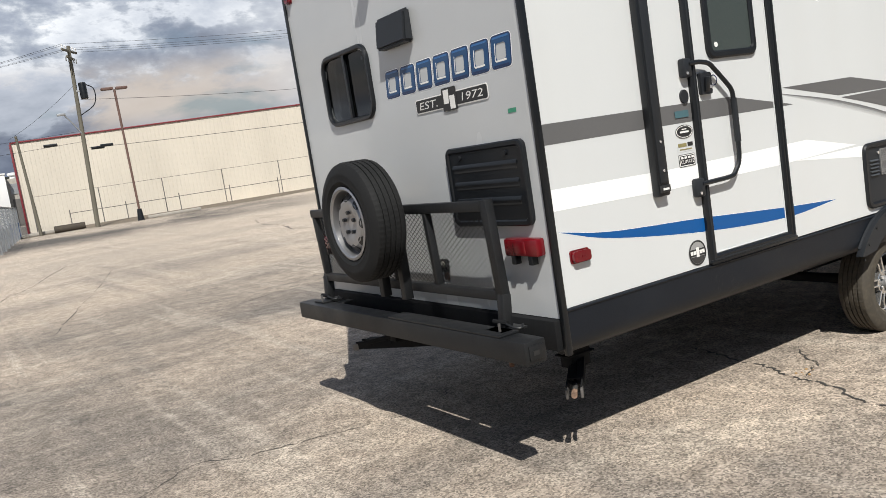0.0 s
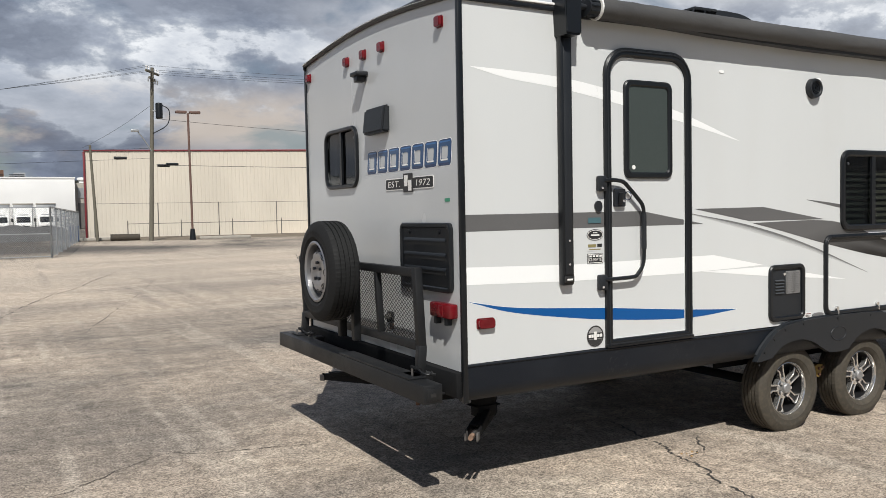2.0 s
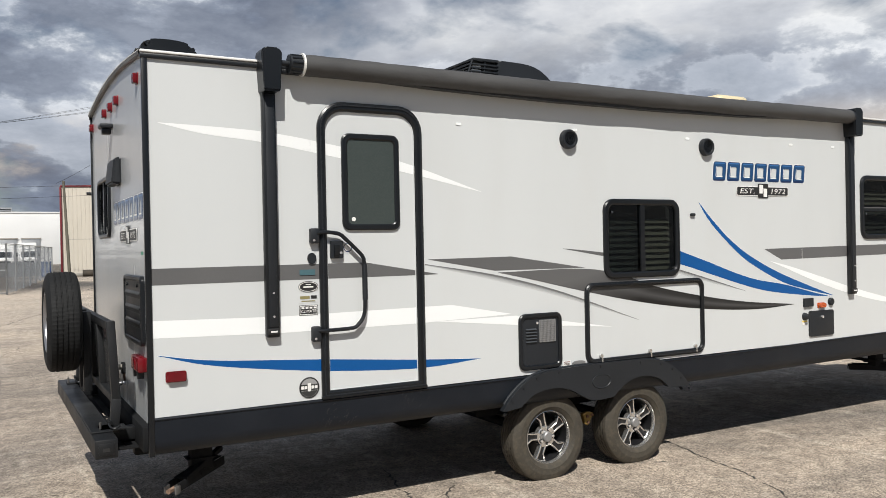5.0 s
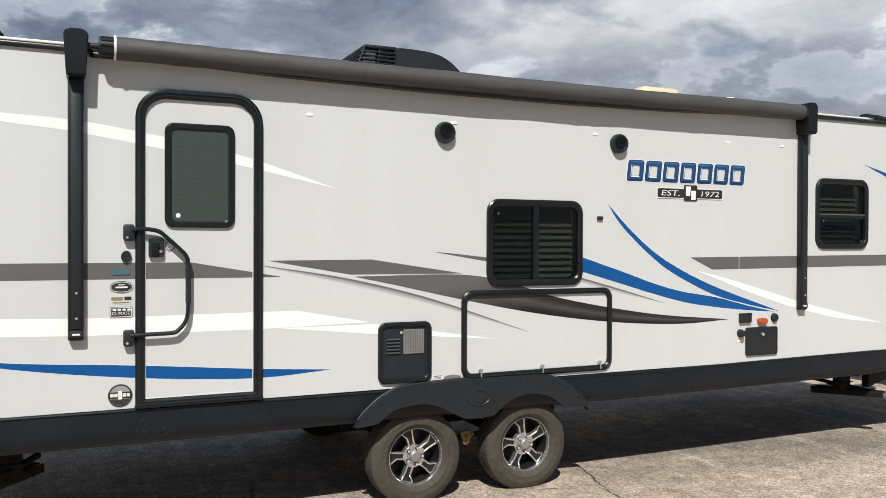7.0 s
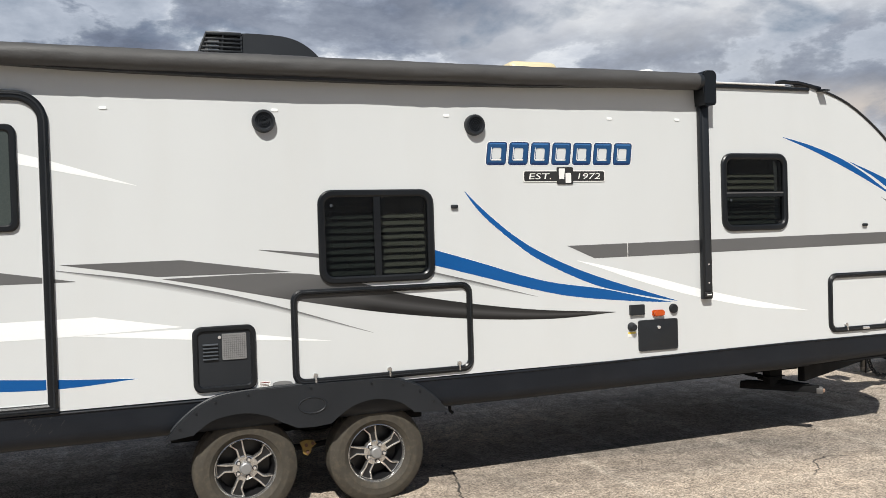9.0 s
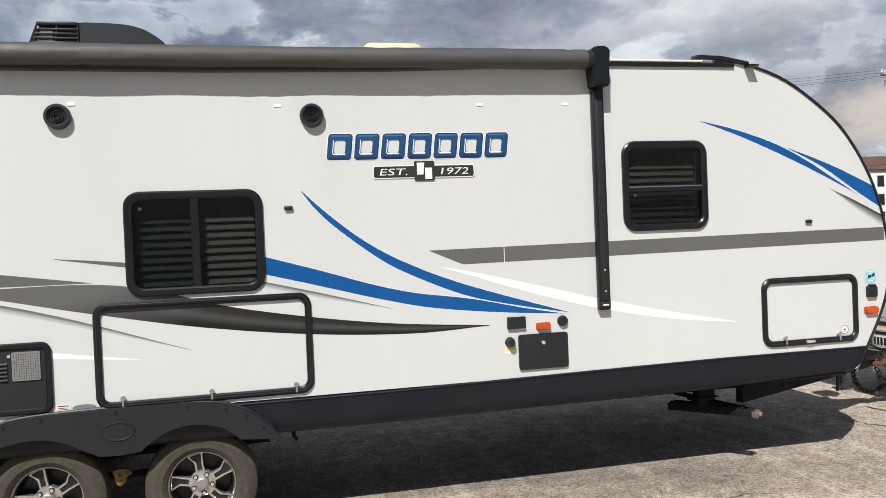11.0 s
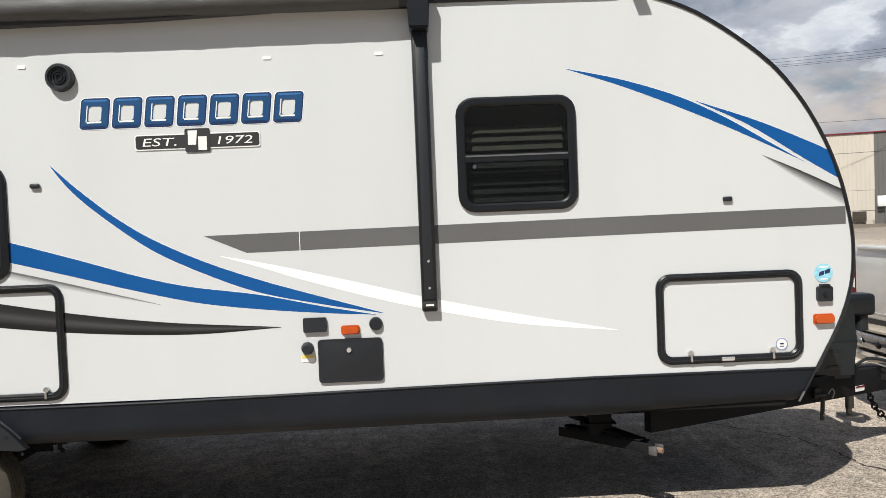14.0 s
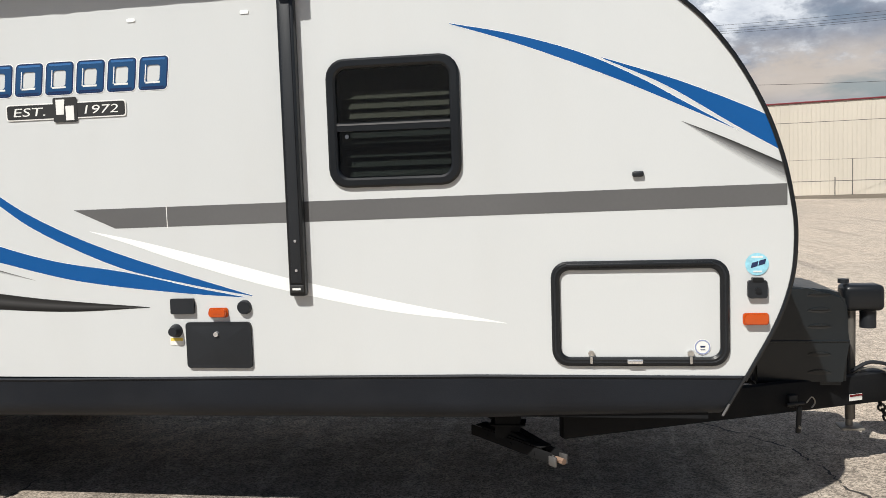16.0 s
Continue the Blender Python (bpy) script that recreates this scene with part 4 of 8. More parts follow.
words("lettering", "CLIMATE", on_side, 3.317, 1.328, 0.018, 0.097, 0.0042, M_PAPER, lab)
for k in range(4):
    part("label_bar", prism(B(), rrect(3.32 + k * 0.026, 3.338 + k * 0.026, 1.352, 1.363, 0.001, 2), on_side, 0.0034, 0.004), M_PAPER, lab)
lab = part("seal_label", prism(B(), circle(3.36, 0.868, 0.066, 32), on_side, 0.002, 0.003), M_FADE, trailer, "round black and silver seal")
part("label_rim", ring(B(), circle(3.36, 0.868, 0.064, 32), circle(3.36, 0.868, 0.057, 32), on_side, 0.0034, 0.004), M_INK, lab)
part("label_bar", prism(B(), rrect(3.302, 3.418, 0.852, 0.888, 0.004, 2), on_side, 0.0034, 0.004), M_INK, lab)
for u, w, z0, z1 in ((3.307, 0.018, 0.861, 0.880), (3.328, 0.018, 0.861, 0.880), (3.349, 0.021, 0.846, 0.896), (3.373, 0.018, 0.861, 0.880), (3.394, 0.018, 0.861, 0.880)):
    part("label_bar", prism(B(), rrect(u, u + w, z0, z1, 0.002, 2), on_side, 0.0044, 0.005), M_PAPER, lab)
part("label_half", prism(B(), [(3.36 + 0.056 * math.cos(radians(a)), 0.868 + 0.056 * math.sin(radians(a))) for a in range(200, 341, 14)], on_side, 0.0032, 0.0033), M_DARK, lab)
part("club_label", prism(B(), rrect(3.312, 3.412, 1.558, 1.592, 0.002, 2), on_side, 0.004, 0.005), M_TEAL, trailer, "faded teal label")
lab = part("warning_label", prism(B(), rrect(5.305, 5.378, 0.822, 0.860, 0.002, 2), on_side, 0.002, 0.003), M_PAPER, trailer, "small white label with a red bar")
part("label_bar", prism(B(), rrect(5.312, 5.37, 0.850, 0.855, 0.001, 2), on_side, 0.0034, 0.004), M_RED, lab)
for v in (0.840, 0.832):
    part("label_bar", prism(B(), rrect(5.312, 5.366, v, v + 0.003, 0.001, 2), on_side, 0.0034, 0.004), M_RUST, lab)
part("name_plate", prism(B(), circle(5.45, 0.838, 0.062, 20, 0.016), on_side, 0.002, 0.006), M_MESHALU, trailer, "small silver oval plate")

# ---- heater vent, compartment hatches ----
hv = part("water_heater_door", prism(B(), rrect(4.918, 5.29, 0.826, 1.222, 0.05), on_side, 0.0, 0.008), M_PLAST, trailer, "black water heater door with louvres and perforated screen")
part("rim", ring(B(), rrect(4.915, 5.293, 0.823, 1.225, 0.052), rrect(4.948, 5.26, 0.856, 1.192, 0.03), on_side, 0.008, 0.022, 0.008), M_TRIM, hv)
part("screen", prism(B(), rrect(5.09, 5.235, 1.015, 1.175, 0.006, 2), on_side, 0.008, 0.016), M_MESHALU, hv, "perforated aluminium screen")
bmx = B()
for k in range(1, 12):
    box(bmx, 5.093, 5.232, SIDE_Y - 0.0175, SIDE_Y - 0.0158, 1.015 + k * 0.0133 - 0.0007, 1.015 + k * 0.0133 + 0.0007)
for k in range(1, 12):
    box(bmx, 5.09 + k * 0.0121 - 0.0008, 5.09 + k * 0.0121 + 0.0008, SIDE_Y - 0.0175, SIDE_Y - 0.0158, 1.018, 1.172)
part("screen_ribs", bmx, M_GREY, hv)
for k in range(5):
    part("louvre", obox(B(), pose(5.02, SIDE_Y - 0.014, 1.025 + k * 0.022, 30, 0, 0), 0.09, 0.016, 0.0025), M_DULLALU, hv)
part("latch_ring", prism(B(), circle(5.075, 1.155, 0.01, 10), on_side, 0.008, 0.014), M_CHROME, hv)


def hatch(w, label, latches):
    u0, u1, v0, v1 = w
    fr = part("baggage_door", ring(B(), rrect(u0, u1, v0, v1, 0.075, 6), rrect(u0 + 0.04, u1 - 0.04, v0 + 0.04, v1 - 0.04, 0.045, 6), on_side, -0.001, 0.02, 0.008), M_TRIM, trailer, label)
    part("bead", ring(B(), rrect(u0 + 0.014, u1 - 0.014, v0 + 0.014, v1 - 0.014, 0.065, 6), rrect(u0 + 0.022, u1 - 0.022, v0 + 0.022, v1 - 0.022, 0.058, 6), on_side, 0.018, 0.024, 0.002), M_PLAST, fr)
    part("door_panel", prism(B(), rrect(u0 + 0.043, u1 - 0.043, v0 + 0.043, v1 - 0.043, 0.042, 6), on_side, -0.0006, 0.0003), M_SIDE, fr)
    part("top_hinge", box(B(), u0 + 0.07, u1 - 0.07, SIDE_Y - 0.028, SIDE_Y - 0.014, v1 - 0.026, v1 - 0.010, 0.005), M_TRIM, fr)
    for u in latches:
        kn = part("thumb_latch", prism(B(), circle(u, v0 + 0.058, 0.0145, 14), on_side, 0.001, 0.018), M_LATCH, fr, "chrome thumb latch")
        part("tab", prism(B(), rrect(u - 0.0055, u + 0.0055, v0 + 0.012, v0 + 0.046, 0.004, 2), on_side, 0.02, 0.026), M_LATCH, fr)
    return fr


swoosh_over = hatch((5.516, 6.748, 0.812, 1.42), "black-framed baggage door with three chrome latches", (5.66, 6.15, 6.64))
h2 = hatch((9.853, 10.638, 0.853, 1.335), "black-framed front baggage door with chrome latches", (10.03, 10.47))
part("catch", box(B(), 10.19, 10.26, SIDE_Y - 0.03, SIDE_Y, 0.865, 0.885, 0.004), M_CHROME, h2)
lb = part("round_label", prism(B(), circle(10.522, 0.938, 0.036, 24), on_side, 0.002, 0.003), M_PAPER, h2, "round white and blue label")
part("round_label", ring(B(), circle(10.522, 0.938, 0.034, 24), circle(10.522, 0.938, 0.028, 24), on_side, 0.0034, 0.004), M_LABELBLUE, h2)
for v0, v1 in ((0.936, 0.944), (0.924, 0.928)):
    part("label_bar", prism(B(), rrect(10.512, 10.534, v0, v1, 0.002, 2), on_side, 0.0034, 0.004), M_NAVY, h2)

# ---- small fittings on the side ----
part("outlet_cover", prism(B(), rrect(7.987, 8.108, 1.11, 1.186, 0.006, 2), on_side, 0.0, 0.02), M_PLAST, trailer, "black outlet cover")


def marker(name, P, u, v, w, h, material, label):
    base = part(name, prism(B(), rrect(u - w / 2 - 0.005, u + w / 2 + 0.005, v - h / 2 - 0.005, v + h / 2 + 0.005, 0.012, 3), P, 0.0, 0.008), material, trailer, label)
    bm = prism(B(), rrect(u - w / 2, u + w / 2, v - h / 2, v + h / 2, 0.014, 4), P, 0.008, 0.03)
    bmesh.ops.bevel(bm, geom=bm.edges[:], offset=0.005, segments=2, affect="EDGES", clamp_overlap=True)
    part("lens", bm, material, base)
    for k in range(3):
        part("lens_rib", prism(B(), rrect(u - w * 0.22 + k * w * 0.16, u - w * 0.12 + k * w * 0.16, v - h * 0.10, v + h * 0.10, 0.002, 2), P, 0.0302, 0.0315), material, base)
    return base


marker("marker_lamp", on_side, 8.232, 1.114, 0.088, 0.038, M_ORANGE, "amber side marker lamp")
marker("marker_lamp", on_side, 10.75, 1.064, 0.10, 0.044, M_ORANGE, "amber side marker lamp")
marker("marker_lamp", on_side, 2.57, 1.012, 0.105, 0.052, M_RED, "red side marker lamp")
part("cable_socket", lathe(B(), [(0, 0.022), (0.03, 0.022), (0.034, 0.016), (0.036, 0)], pose(8.367, SIDE_Y, 1.14, 90, 0, 0), 20), M_PLAST, trailer, "round black cable socket")
part("water_inlet", lathe(B(), [(0, 0.045), (0.022, 0.045), (0.026, 0.03), (0.03, 0.02), (0.034, 0)], pose(8.003, SIDE_Y, 1.025, 90, 0, 0), 20), M_PLAST, trailer, "round black water inlet cap")
part("yellow_label", prism(B(), rrect(7.968, 8.04, 0.952, 0.992, 0.002, 2), on_side, 0.002, 0.003), M_PAPER, trailer, "small white and yellow label")
part("yellow_label", prism(B(), rrect(7.971, 8.037, 0.974, 0.989, 0.002, 2), on_side, 0.0034, 0.004), M_YELLOW, trailer, "small white and yellow label")
pi = part("shower_box", prism(B(), rrect(8.058, 8.396, 0.84, 1.068, 0.018, 3), on_side, 0.0, 0.014), M_PLAST, trailer, "black outside shower box with a key lock")
bmx = B()
ct, rim = [bmx.verts.new(on_side(8.227, 0.954, 0.03))], [bmx.verts.new(on_side(u, v, 0.014)) for u, v in rrect(8.075, 8.379, 0.857, 1.051, 0.012, 2)]
for k in range(len(rim)):
    bmx.faces.new((rim[k], rim[(k + 1) % len(rim)], ct[0]))
part("lid", bmx, M_PLAST, pi, sharp=8)
part("key_lock", lathe(B(), [(0, 0.012), (0.012, 0.012), (0.014, 0)], pose(8.222, SIDE_Y - 0.02, 1.01, 90, 0, 0), 14), M_CHROME, pi)
part("solar_label", prism(B(), circle(10.757, 1.308, 0.050, 28), on_side, 0.002, 0.003), M_CYAN, trailer, "round light blue label")
for u in (10.730, 10.762):
    part("label_bar", prism(B(), [(u, 1.291 + (u - 10.73) * 0.3), (u + 0.028, 1.299 + (u - 10.73) * 0.3), (u + 0.033, 1.322 + (u - 10.73) * 0.3), (u + 0.005, 1.314 + (u - 10.73) * 0.3)], on_side, 0.0034, 0.004), M_NAVY, trailer, "dark blue panel on the round label")
part("label_bar", prism(B(), rrect(10.733, 10.781, 1.336, 1.344, 0.002, 2), on_side, 0.0034, 0.004), M_PAPER, trailer, "white bar on the round label")
part("label_bar", prism(B(), rrect(10.74, 10.778, 1.272, 1.279, 0.002, 2), on_side, 0.0034, 0.004), M_PAPER, trailer, "white bar on the round label")
so = part("solar_port", prism(B(), rrect(10.715, 10.797, 1.158, 1.238, 0.012, 3), on_side, 0.0, 0.022), M_PLAST, trailer, "black solar port with a flap")
part("flap", prism(B(), rrect(10.732, 10.78, 1.236, 1.25, 0.004, 2), on_side, 0.0, 0.028), M_TRIM, so)
part("catch", prism(B(), circle(10.757, 1.193, 0.013, 12), on_side, 0.022, 0.028), M_TRIM, so)
for u, v in ((6.638, 1.93), (10.25, 1.722)):
    part("vent_spout", box(B(), u - 0.026, u + 0.026, SIDE_Y - 0.02, SIDE_Y, v - 0.013, v + 0.013, 0.009), M_PLAST, trailer, "small dark spout")
for u, v in ((4.46, 2.545), (5.455, 2.555), (6.60, 2.545), (7.86, 2.55), (8.44, 2.552)):
    part("screw_cover", prism(B(), rrect(u - 0.022, u + 0.022, v - 0.010, v + 0.008, 0.007, 2), on_side, 0.0, 0.004), M_WHITE, trailer, "small white clip")
for u in (5.385, 6.80):
    sp = part("speaker", lathe(B(), [(0, 0.02), (0.043, 0.024), (0.054, 0.042), (0.065, 0.042), (0.071, 0.03), (0.072, 0)], pose(u, SIDE_Y, 2.482, 90, 0, 0), 28), M_PLAST, trailer, "round black outdoor speaker")
    for k in range(3):
        part("speaker_ring", lathe(B(), [(0.014 + k * 0.014, 0.026), (0.014 + k * 0.014, 0.032), (0.020 + k * 0.014, 0.032), (0.020 + k * 0.014, 0.026)], pose(u, SIDE_Y, 2.482, 90, 0, 0), 24, True), M_TRIM, sp)


# ---- awning ----
def awning():
    y, z, r = SIDE_Y - 0.080, 2.826, 0.064
    bm = B()
    n, seg = 260, 22
    x0, x1 = 3.33, 8.56
    rows = []
    for i in range(n + 1):
        x = x0 + (x1 - x0) * i / n
        row = []
        for k in range(seg):
            a = 2 * math.pi * k / seg
            w = 0.0045 * noise.noise(Vector((x * 2.2 + a * 0.9, a * 1.3, 3.0))) + 0.0035 * noise.noise(Vector((x * 11 + a * 5, a * 3, 8.0)))
            row.append(bm.verts.new((x, y + (r + w) * math.cos(a), z + (r + w) * math.sin(a) - 0.012 * math.sin(math.pi * i / n))))
        rows.append(row)
    for p, q in zip(rows, rows[1:]):
        for k in range(seg):
            bm.faces.new((p[k], p[(k + 1) % seg], q[(k + 1) % seg], q[k]))
    bm.faces.new(rows[0][::-1]); bm.faces.new(rows[-1])
    aw = part("awning", bm, M_AWN, trailer, "dark grey furled fabric awning", 60)
    bm = prism(B(), [(3.75, z - r + 0.01), (4.3, z - r - 0.012), (5.2, z - r - 0.028), (6.2, z - r - 0.030), (7.2, z - r - 0.018), (7.9, z - r + 0.006)], lambda u, v, d: Vector((u, y + d, v)), -0.012, 0.055)
    part("valance", bm, M_INK, aw, "slack black fabric fold under the roll")
    part("end_cap", rod(B(), (3.245, y, z), (3.33, y, z), 0.055, 24), M_PLAST, aw)
    for k in range(12):
        t = 2 * math.pi * k / 12
        part("cap_rib", rod(B(), (3.255, y + 0.055 * math.cos(t), z + 0.055 * math.sin(t)), (3.318, y + 0.055 * math.cos(t), z + 0.055 * math.sin(t)), 0.006, 6), M_TRIM, aw)
    part("end_ring", rod(B(), (3.322, y, z), (3.334, y, z), 0.070, 24), M_PAPER, aw, "white end ring")
    part("spindle", rod(B(), (3.17, y, z), (3.26, y, z), 0.018, 12), M_PLAST, aw)
    part("end_cap", rod(B(), (8.56, y, z), (8.60, y, z), 0.058, 20), M_PLAST, aw)
    part("rail", box(B(), 3.2, 8.62, SIDE_Y - 0.022, SIDE_Y, ROOF_Z - 0.06, ROOF_Z - 0.03, 0.006), M_TRIM, aw)
    for x in (3.13, 8.655):
        part("arm", box(B(), x - 0.042, x + 0.042, SIDE_Y - 0.048, SIDE_Y, 1.195, 2.66, 0.012), M_TRIM, aw, "black awning arm")
        part("arm_channel", box(B(), x - 0.026, x + 0.026, SIDE_Y - 0.053, SIDE_Y - 0.044, 1.26, 2.64, 0.004), M_PLAST, aw)
        bm = B()
        shape = [(x + (u - x) * (0.78 + 0.22 * min(1.0, (v - 2.65) / 0.16)), v) for u, v in rrect(x - 0.063, x + 0.063, 2.65, 2.905, (0.012, 0.012, 0.035, 0.035), 5)]
        prism(bm, shape, on_side, 0.0, 0.125)
        bmesh.ops.bevel(bm, geom=[e for e in bm.edges if all(v.co.y < SIDE_Y - 0.12 for v in e.verts)], offset=0.02, segments=4, affect="EDGES", clamp_overlap=True)
        part("arm_head", bm, M_TRIM, aw, "moulded black arm head")
        part("arm_label", box(B(), x - 0.034, x + 0.034, SIDE_Y - 0.057, SIDE_Y - 0.046, 1.215, 1.25, 0.003), M_INK, aw)
        part("arm_label_bar", box(B(), x - 0.02, x + 0.02, SIDE_Y - 0.059, SIDE_Y - 0.057, 1.226, 1.236), M_PAPER, aw)
        for zz in (1.32, 1.46):
            part("bolt", prism(B(), circle(x + 0.002, zz, 0.007, 8), on_side, 0.052, 0.057), M_CHROME, aw)


awning()


# ---- fender and wheels ----
def fender():
    top = spline([(4.745, 0.565), (4.83, 0.665), (4.97, 0.765), (5.15, 0.808), (5.62, 0.822), (6.1, 0.812), (6.3, 0.765), (6.43, 0.68), (6.535, 0.57)], 5)
    pts = [(p.x, p.y) for p in top]
    low = [(p.x, p.y) for p in spline([(6.30, 0.578), (6.275, 0.603), (6.19, 0.660), (6.04, 0.690), (5.90, 0.664), (5.80, 0.606), (5.745, 0.562)], 5)]
    low2 = [(p.x, p.y) for p in spline([(5.53, 0.556), (5.44, 0.600), (5.34, 0.652), (5.20, 0.682), (5.03, 0.660), (4.93, 0.600), (4.905, 0.578)], 5)]
    bm = plate(B(), pts + [(6.50, 0.562)] + low + [(5.64, 0.552)] + low2 + [(4.78, 0.562)], [], on_side, 0.004, 0.048)
    bmesh.ops.bevel(bm, geom=[e for e in bm.edges if len(e.link_faces) == 2 and e.calc_face_angle(0) > 1.2 and all(v.co.y < SIDE_Y - 0.04 for v in e.verts)], offset=0.012, segments=3, affect="EDGES", clamp_overlap=True)
    fd = part("fender", bm, M_PLAST, trailer, "black moulded double wheel fender")
    line = [on_side(u, v, 0.010) for u, v in pts]
    part("edge_bead", pipe(B(), line[2:-2], 0.010, 8), M_PLAST, fd)
    part("oval_boss", lathe(B(), [(0, 0.003), (0.078, 0.003), (0.084, 0.007), (0.090, 0.007), (0.095, 0.0)], pose(5.628, SIDE_Y - 0.046, 0.690, 90, 0, 0) @ Matrix.Diagonal((1, 0.58, 1, 1)), 28), M_PLAST, fd)
    for k in range(0, len(pts), 4):
        u, v = pts[k]
        part("screw", prism(B(), circle(u + (5.64 - u) * 0.02, v - 0.022, 0.008, 8), on_side, 0.047, 0.053), M_TRIM, fd)
    # wheel box behind the arches
    part("wheel_box", box(B(), 4.78, 6.48, SIDE_Y + 0.36, SIDE_Y + 0.38, 0.45, 0.84), M_UNDER, fd)
    part("wheel_well_top", box(B(), 4.80, 6.46, SIDE_Y + 0.004, SIDE_Y + 0.36, 0.72, 0.74), M_UNDER, fd)


fender()


def tyre_mesh(R, W, rim_r):
    h = W / 2
    groove = 0.008
    prof = [(rim_r, -h * 0.72), (rim_r + 0.012, -h * 0.86), (R - 0.10, -h * 1.0), (R - 0.055, -h * 0.98), (R - 0.022, -h * 0.88), (R - 0.006, -h * 0.76)]
    for c in (-0.45, -0.15, 0.15, 0.45):
        prof += [(R, h * (c - 0.11)), (R, h * (c - 0.045)), (R - groove, h * (c - 0.04)), (R - groove, h * (c + 0.04)), (R, h * (c + 0.045)), (R, h * (c + 0.11))]
    prof += [(R - 0.006, h * 0.76), (R - 0.022, h * 0.88), (R - 0.055, h * 0.98), (R - 0.062, h * 1.0), (R - 0.068, h * 0.985), (R - 0.10, h * 1.0), (rim_r + 0.02, h * 0.9), (rim_r + 0.012, h * 0.86), (rim_r, h * 0.72), (rim_r - 0.004, h * 0.5), (rim_r - 0.004, -h * 0.5)]
    return prof


def treaded(R, W, rim_r, m, seg=216):
    """A tyre with circular grooves and short cross cuts in its tread."""
    bm = lathe(B(), tyre_mesh(R, W, rim_r), m, seg, True)
    back = m.inverted()
    for v in bm.verts:
        q = back @ v.co
        r = math.hypot(q.x, q.y)
        k = round(math.atan2(q.y, q.x) / (2 * math.pi) * seg) + (1 if q.z > 0 else 0)
        if r > R - 0.012 and k % 3 == 0:
            f = (r - 0.0026) / r
            v.co = m @ Vector((q.x * f, q.y * f, q.z))
    return bm


def wheel(x, y, z, turn, sgn):
    """sgn 1: the outside faces -y."""
    m = pose(x, y, z, 90 if sgn > 0 else -90, 0, 0)
    face = m @ pose(0, 0, -0.03)
    R, W, rr = 0.326, 0.205, 0.193
    bm = lathe(B(), [(rr - 0.006, 0.035), (rr + 0.004, 0.066), (rr + 0.005, 0.074), (rr - 0.002, 0.077), (rr - 0.008, 0.068), (rr - 0.012, 0.03)], m, 48, True)
    w = part("wheel", bm, M_ALLOY, trailer, "five-spoke black and polished alloy wheel with a dusty tyre")
    bm = treaded(R, W, rr, m)
    # the loaded tyre flattens where it stands
    for v in bm.verts:
        v.co.z = max(v.co.z, 0.002)
    part("tyre", bm, M_TYRE, w, "dusty black tyre")
    part("barrel", lathe(B(), [(rr - 0.004, -0.08), (rr - 0.006, 0.05), (rr - 0.012, 0.05), (rr - 0.03, -0.055), (0.0, -0.055), (0.0, -0.08)], m, 40), M_POCKET, w, "black wheel barrel")

    def Pd(u, v, d):
        return face @ Vector((u, v, d))

    for k in range(5):
        a = radians(90 + turn + 72 * k)
        ca, sa = math.cos(a), math.sin(a)

        def S(pts):
            return [(r * ca - t * sa, r * sa + t * ca) for r, t in pts]

        edge = [(0.040, -0.027), (0.120, -0.026), (0.187, -0.033), (0.189, 0.0), (0.181, 0.060), (0.172, 0.062), (0.160, 0.052), (0.133, 0.030), (0.120, 0.026), (0.040, 0.027)]
        inset = [(0.080, -0.013), (0.120, -0.0135), (0.174, -0.019), (0.177, 0.0), (0.170, 0.042), (0.166, 0.044), (0.157, 0.037), (0.132, 0.0155), (0.120, 0.013), (0.080, 0.013)]
        part("spoke", prism(B(), S([(r * 0.998, t * 1.02) for r, t in inset]), Pd, 0.03, 0.066), M_SPOKE, w, "charcoal spoke face between polished edges")
        part("spoke_edge", ring(B(), S(edge), S(inset), Pd, 0.034, 0.075, 0.003), M_ALLOY, w, "polished spoke edge")
        a2 = a + radians(36)
        nut = (0.056 * math.cos(a2), 0.056 * math.sin(a2))
        # flat black disc paints the shade of the sunken nut hole
        part("nut_pocket", prism(B(), circle(*nut, 0.0155, 14), Pd, 0.0745, 0.0756), M_POCKET, w)
        part("lug_nut", rod(B(), face @ Vector((*nut, 0.045)), face @ Vector((*nut, 0.088)), 0.0105, 6), M_CHROME, w)
    part("hub", lathe(B(), [(0.0, 0.0742), (0.068, 0.0742), (0.076, 0.069), (0.078, 0.03)], face, 28), M_ALLOY, w, "polished hub face")
    part("centre_cap", lathe(B(), [(0.0, 0.104), (0.030, 0.103), (0.037, 0.097), (0.040, 0.074)], face, 28), M_MESHALU, w, "grey centre cap")


for x, tn in ((5.217, 14), (6.068, 8)):
    wheel(x, 2.995, 0.304, tn, 1)
    wheel(x, 5.135, 0.304, tn + 20, -1)


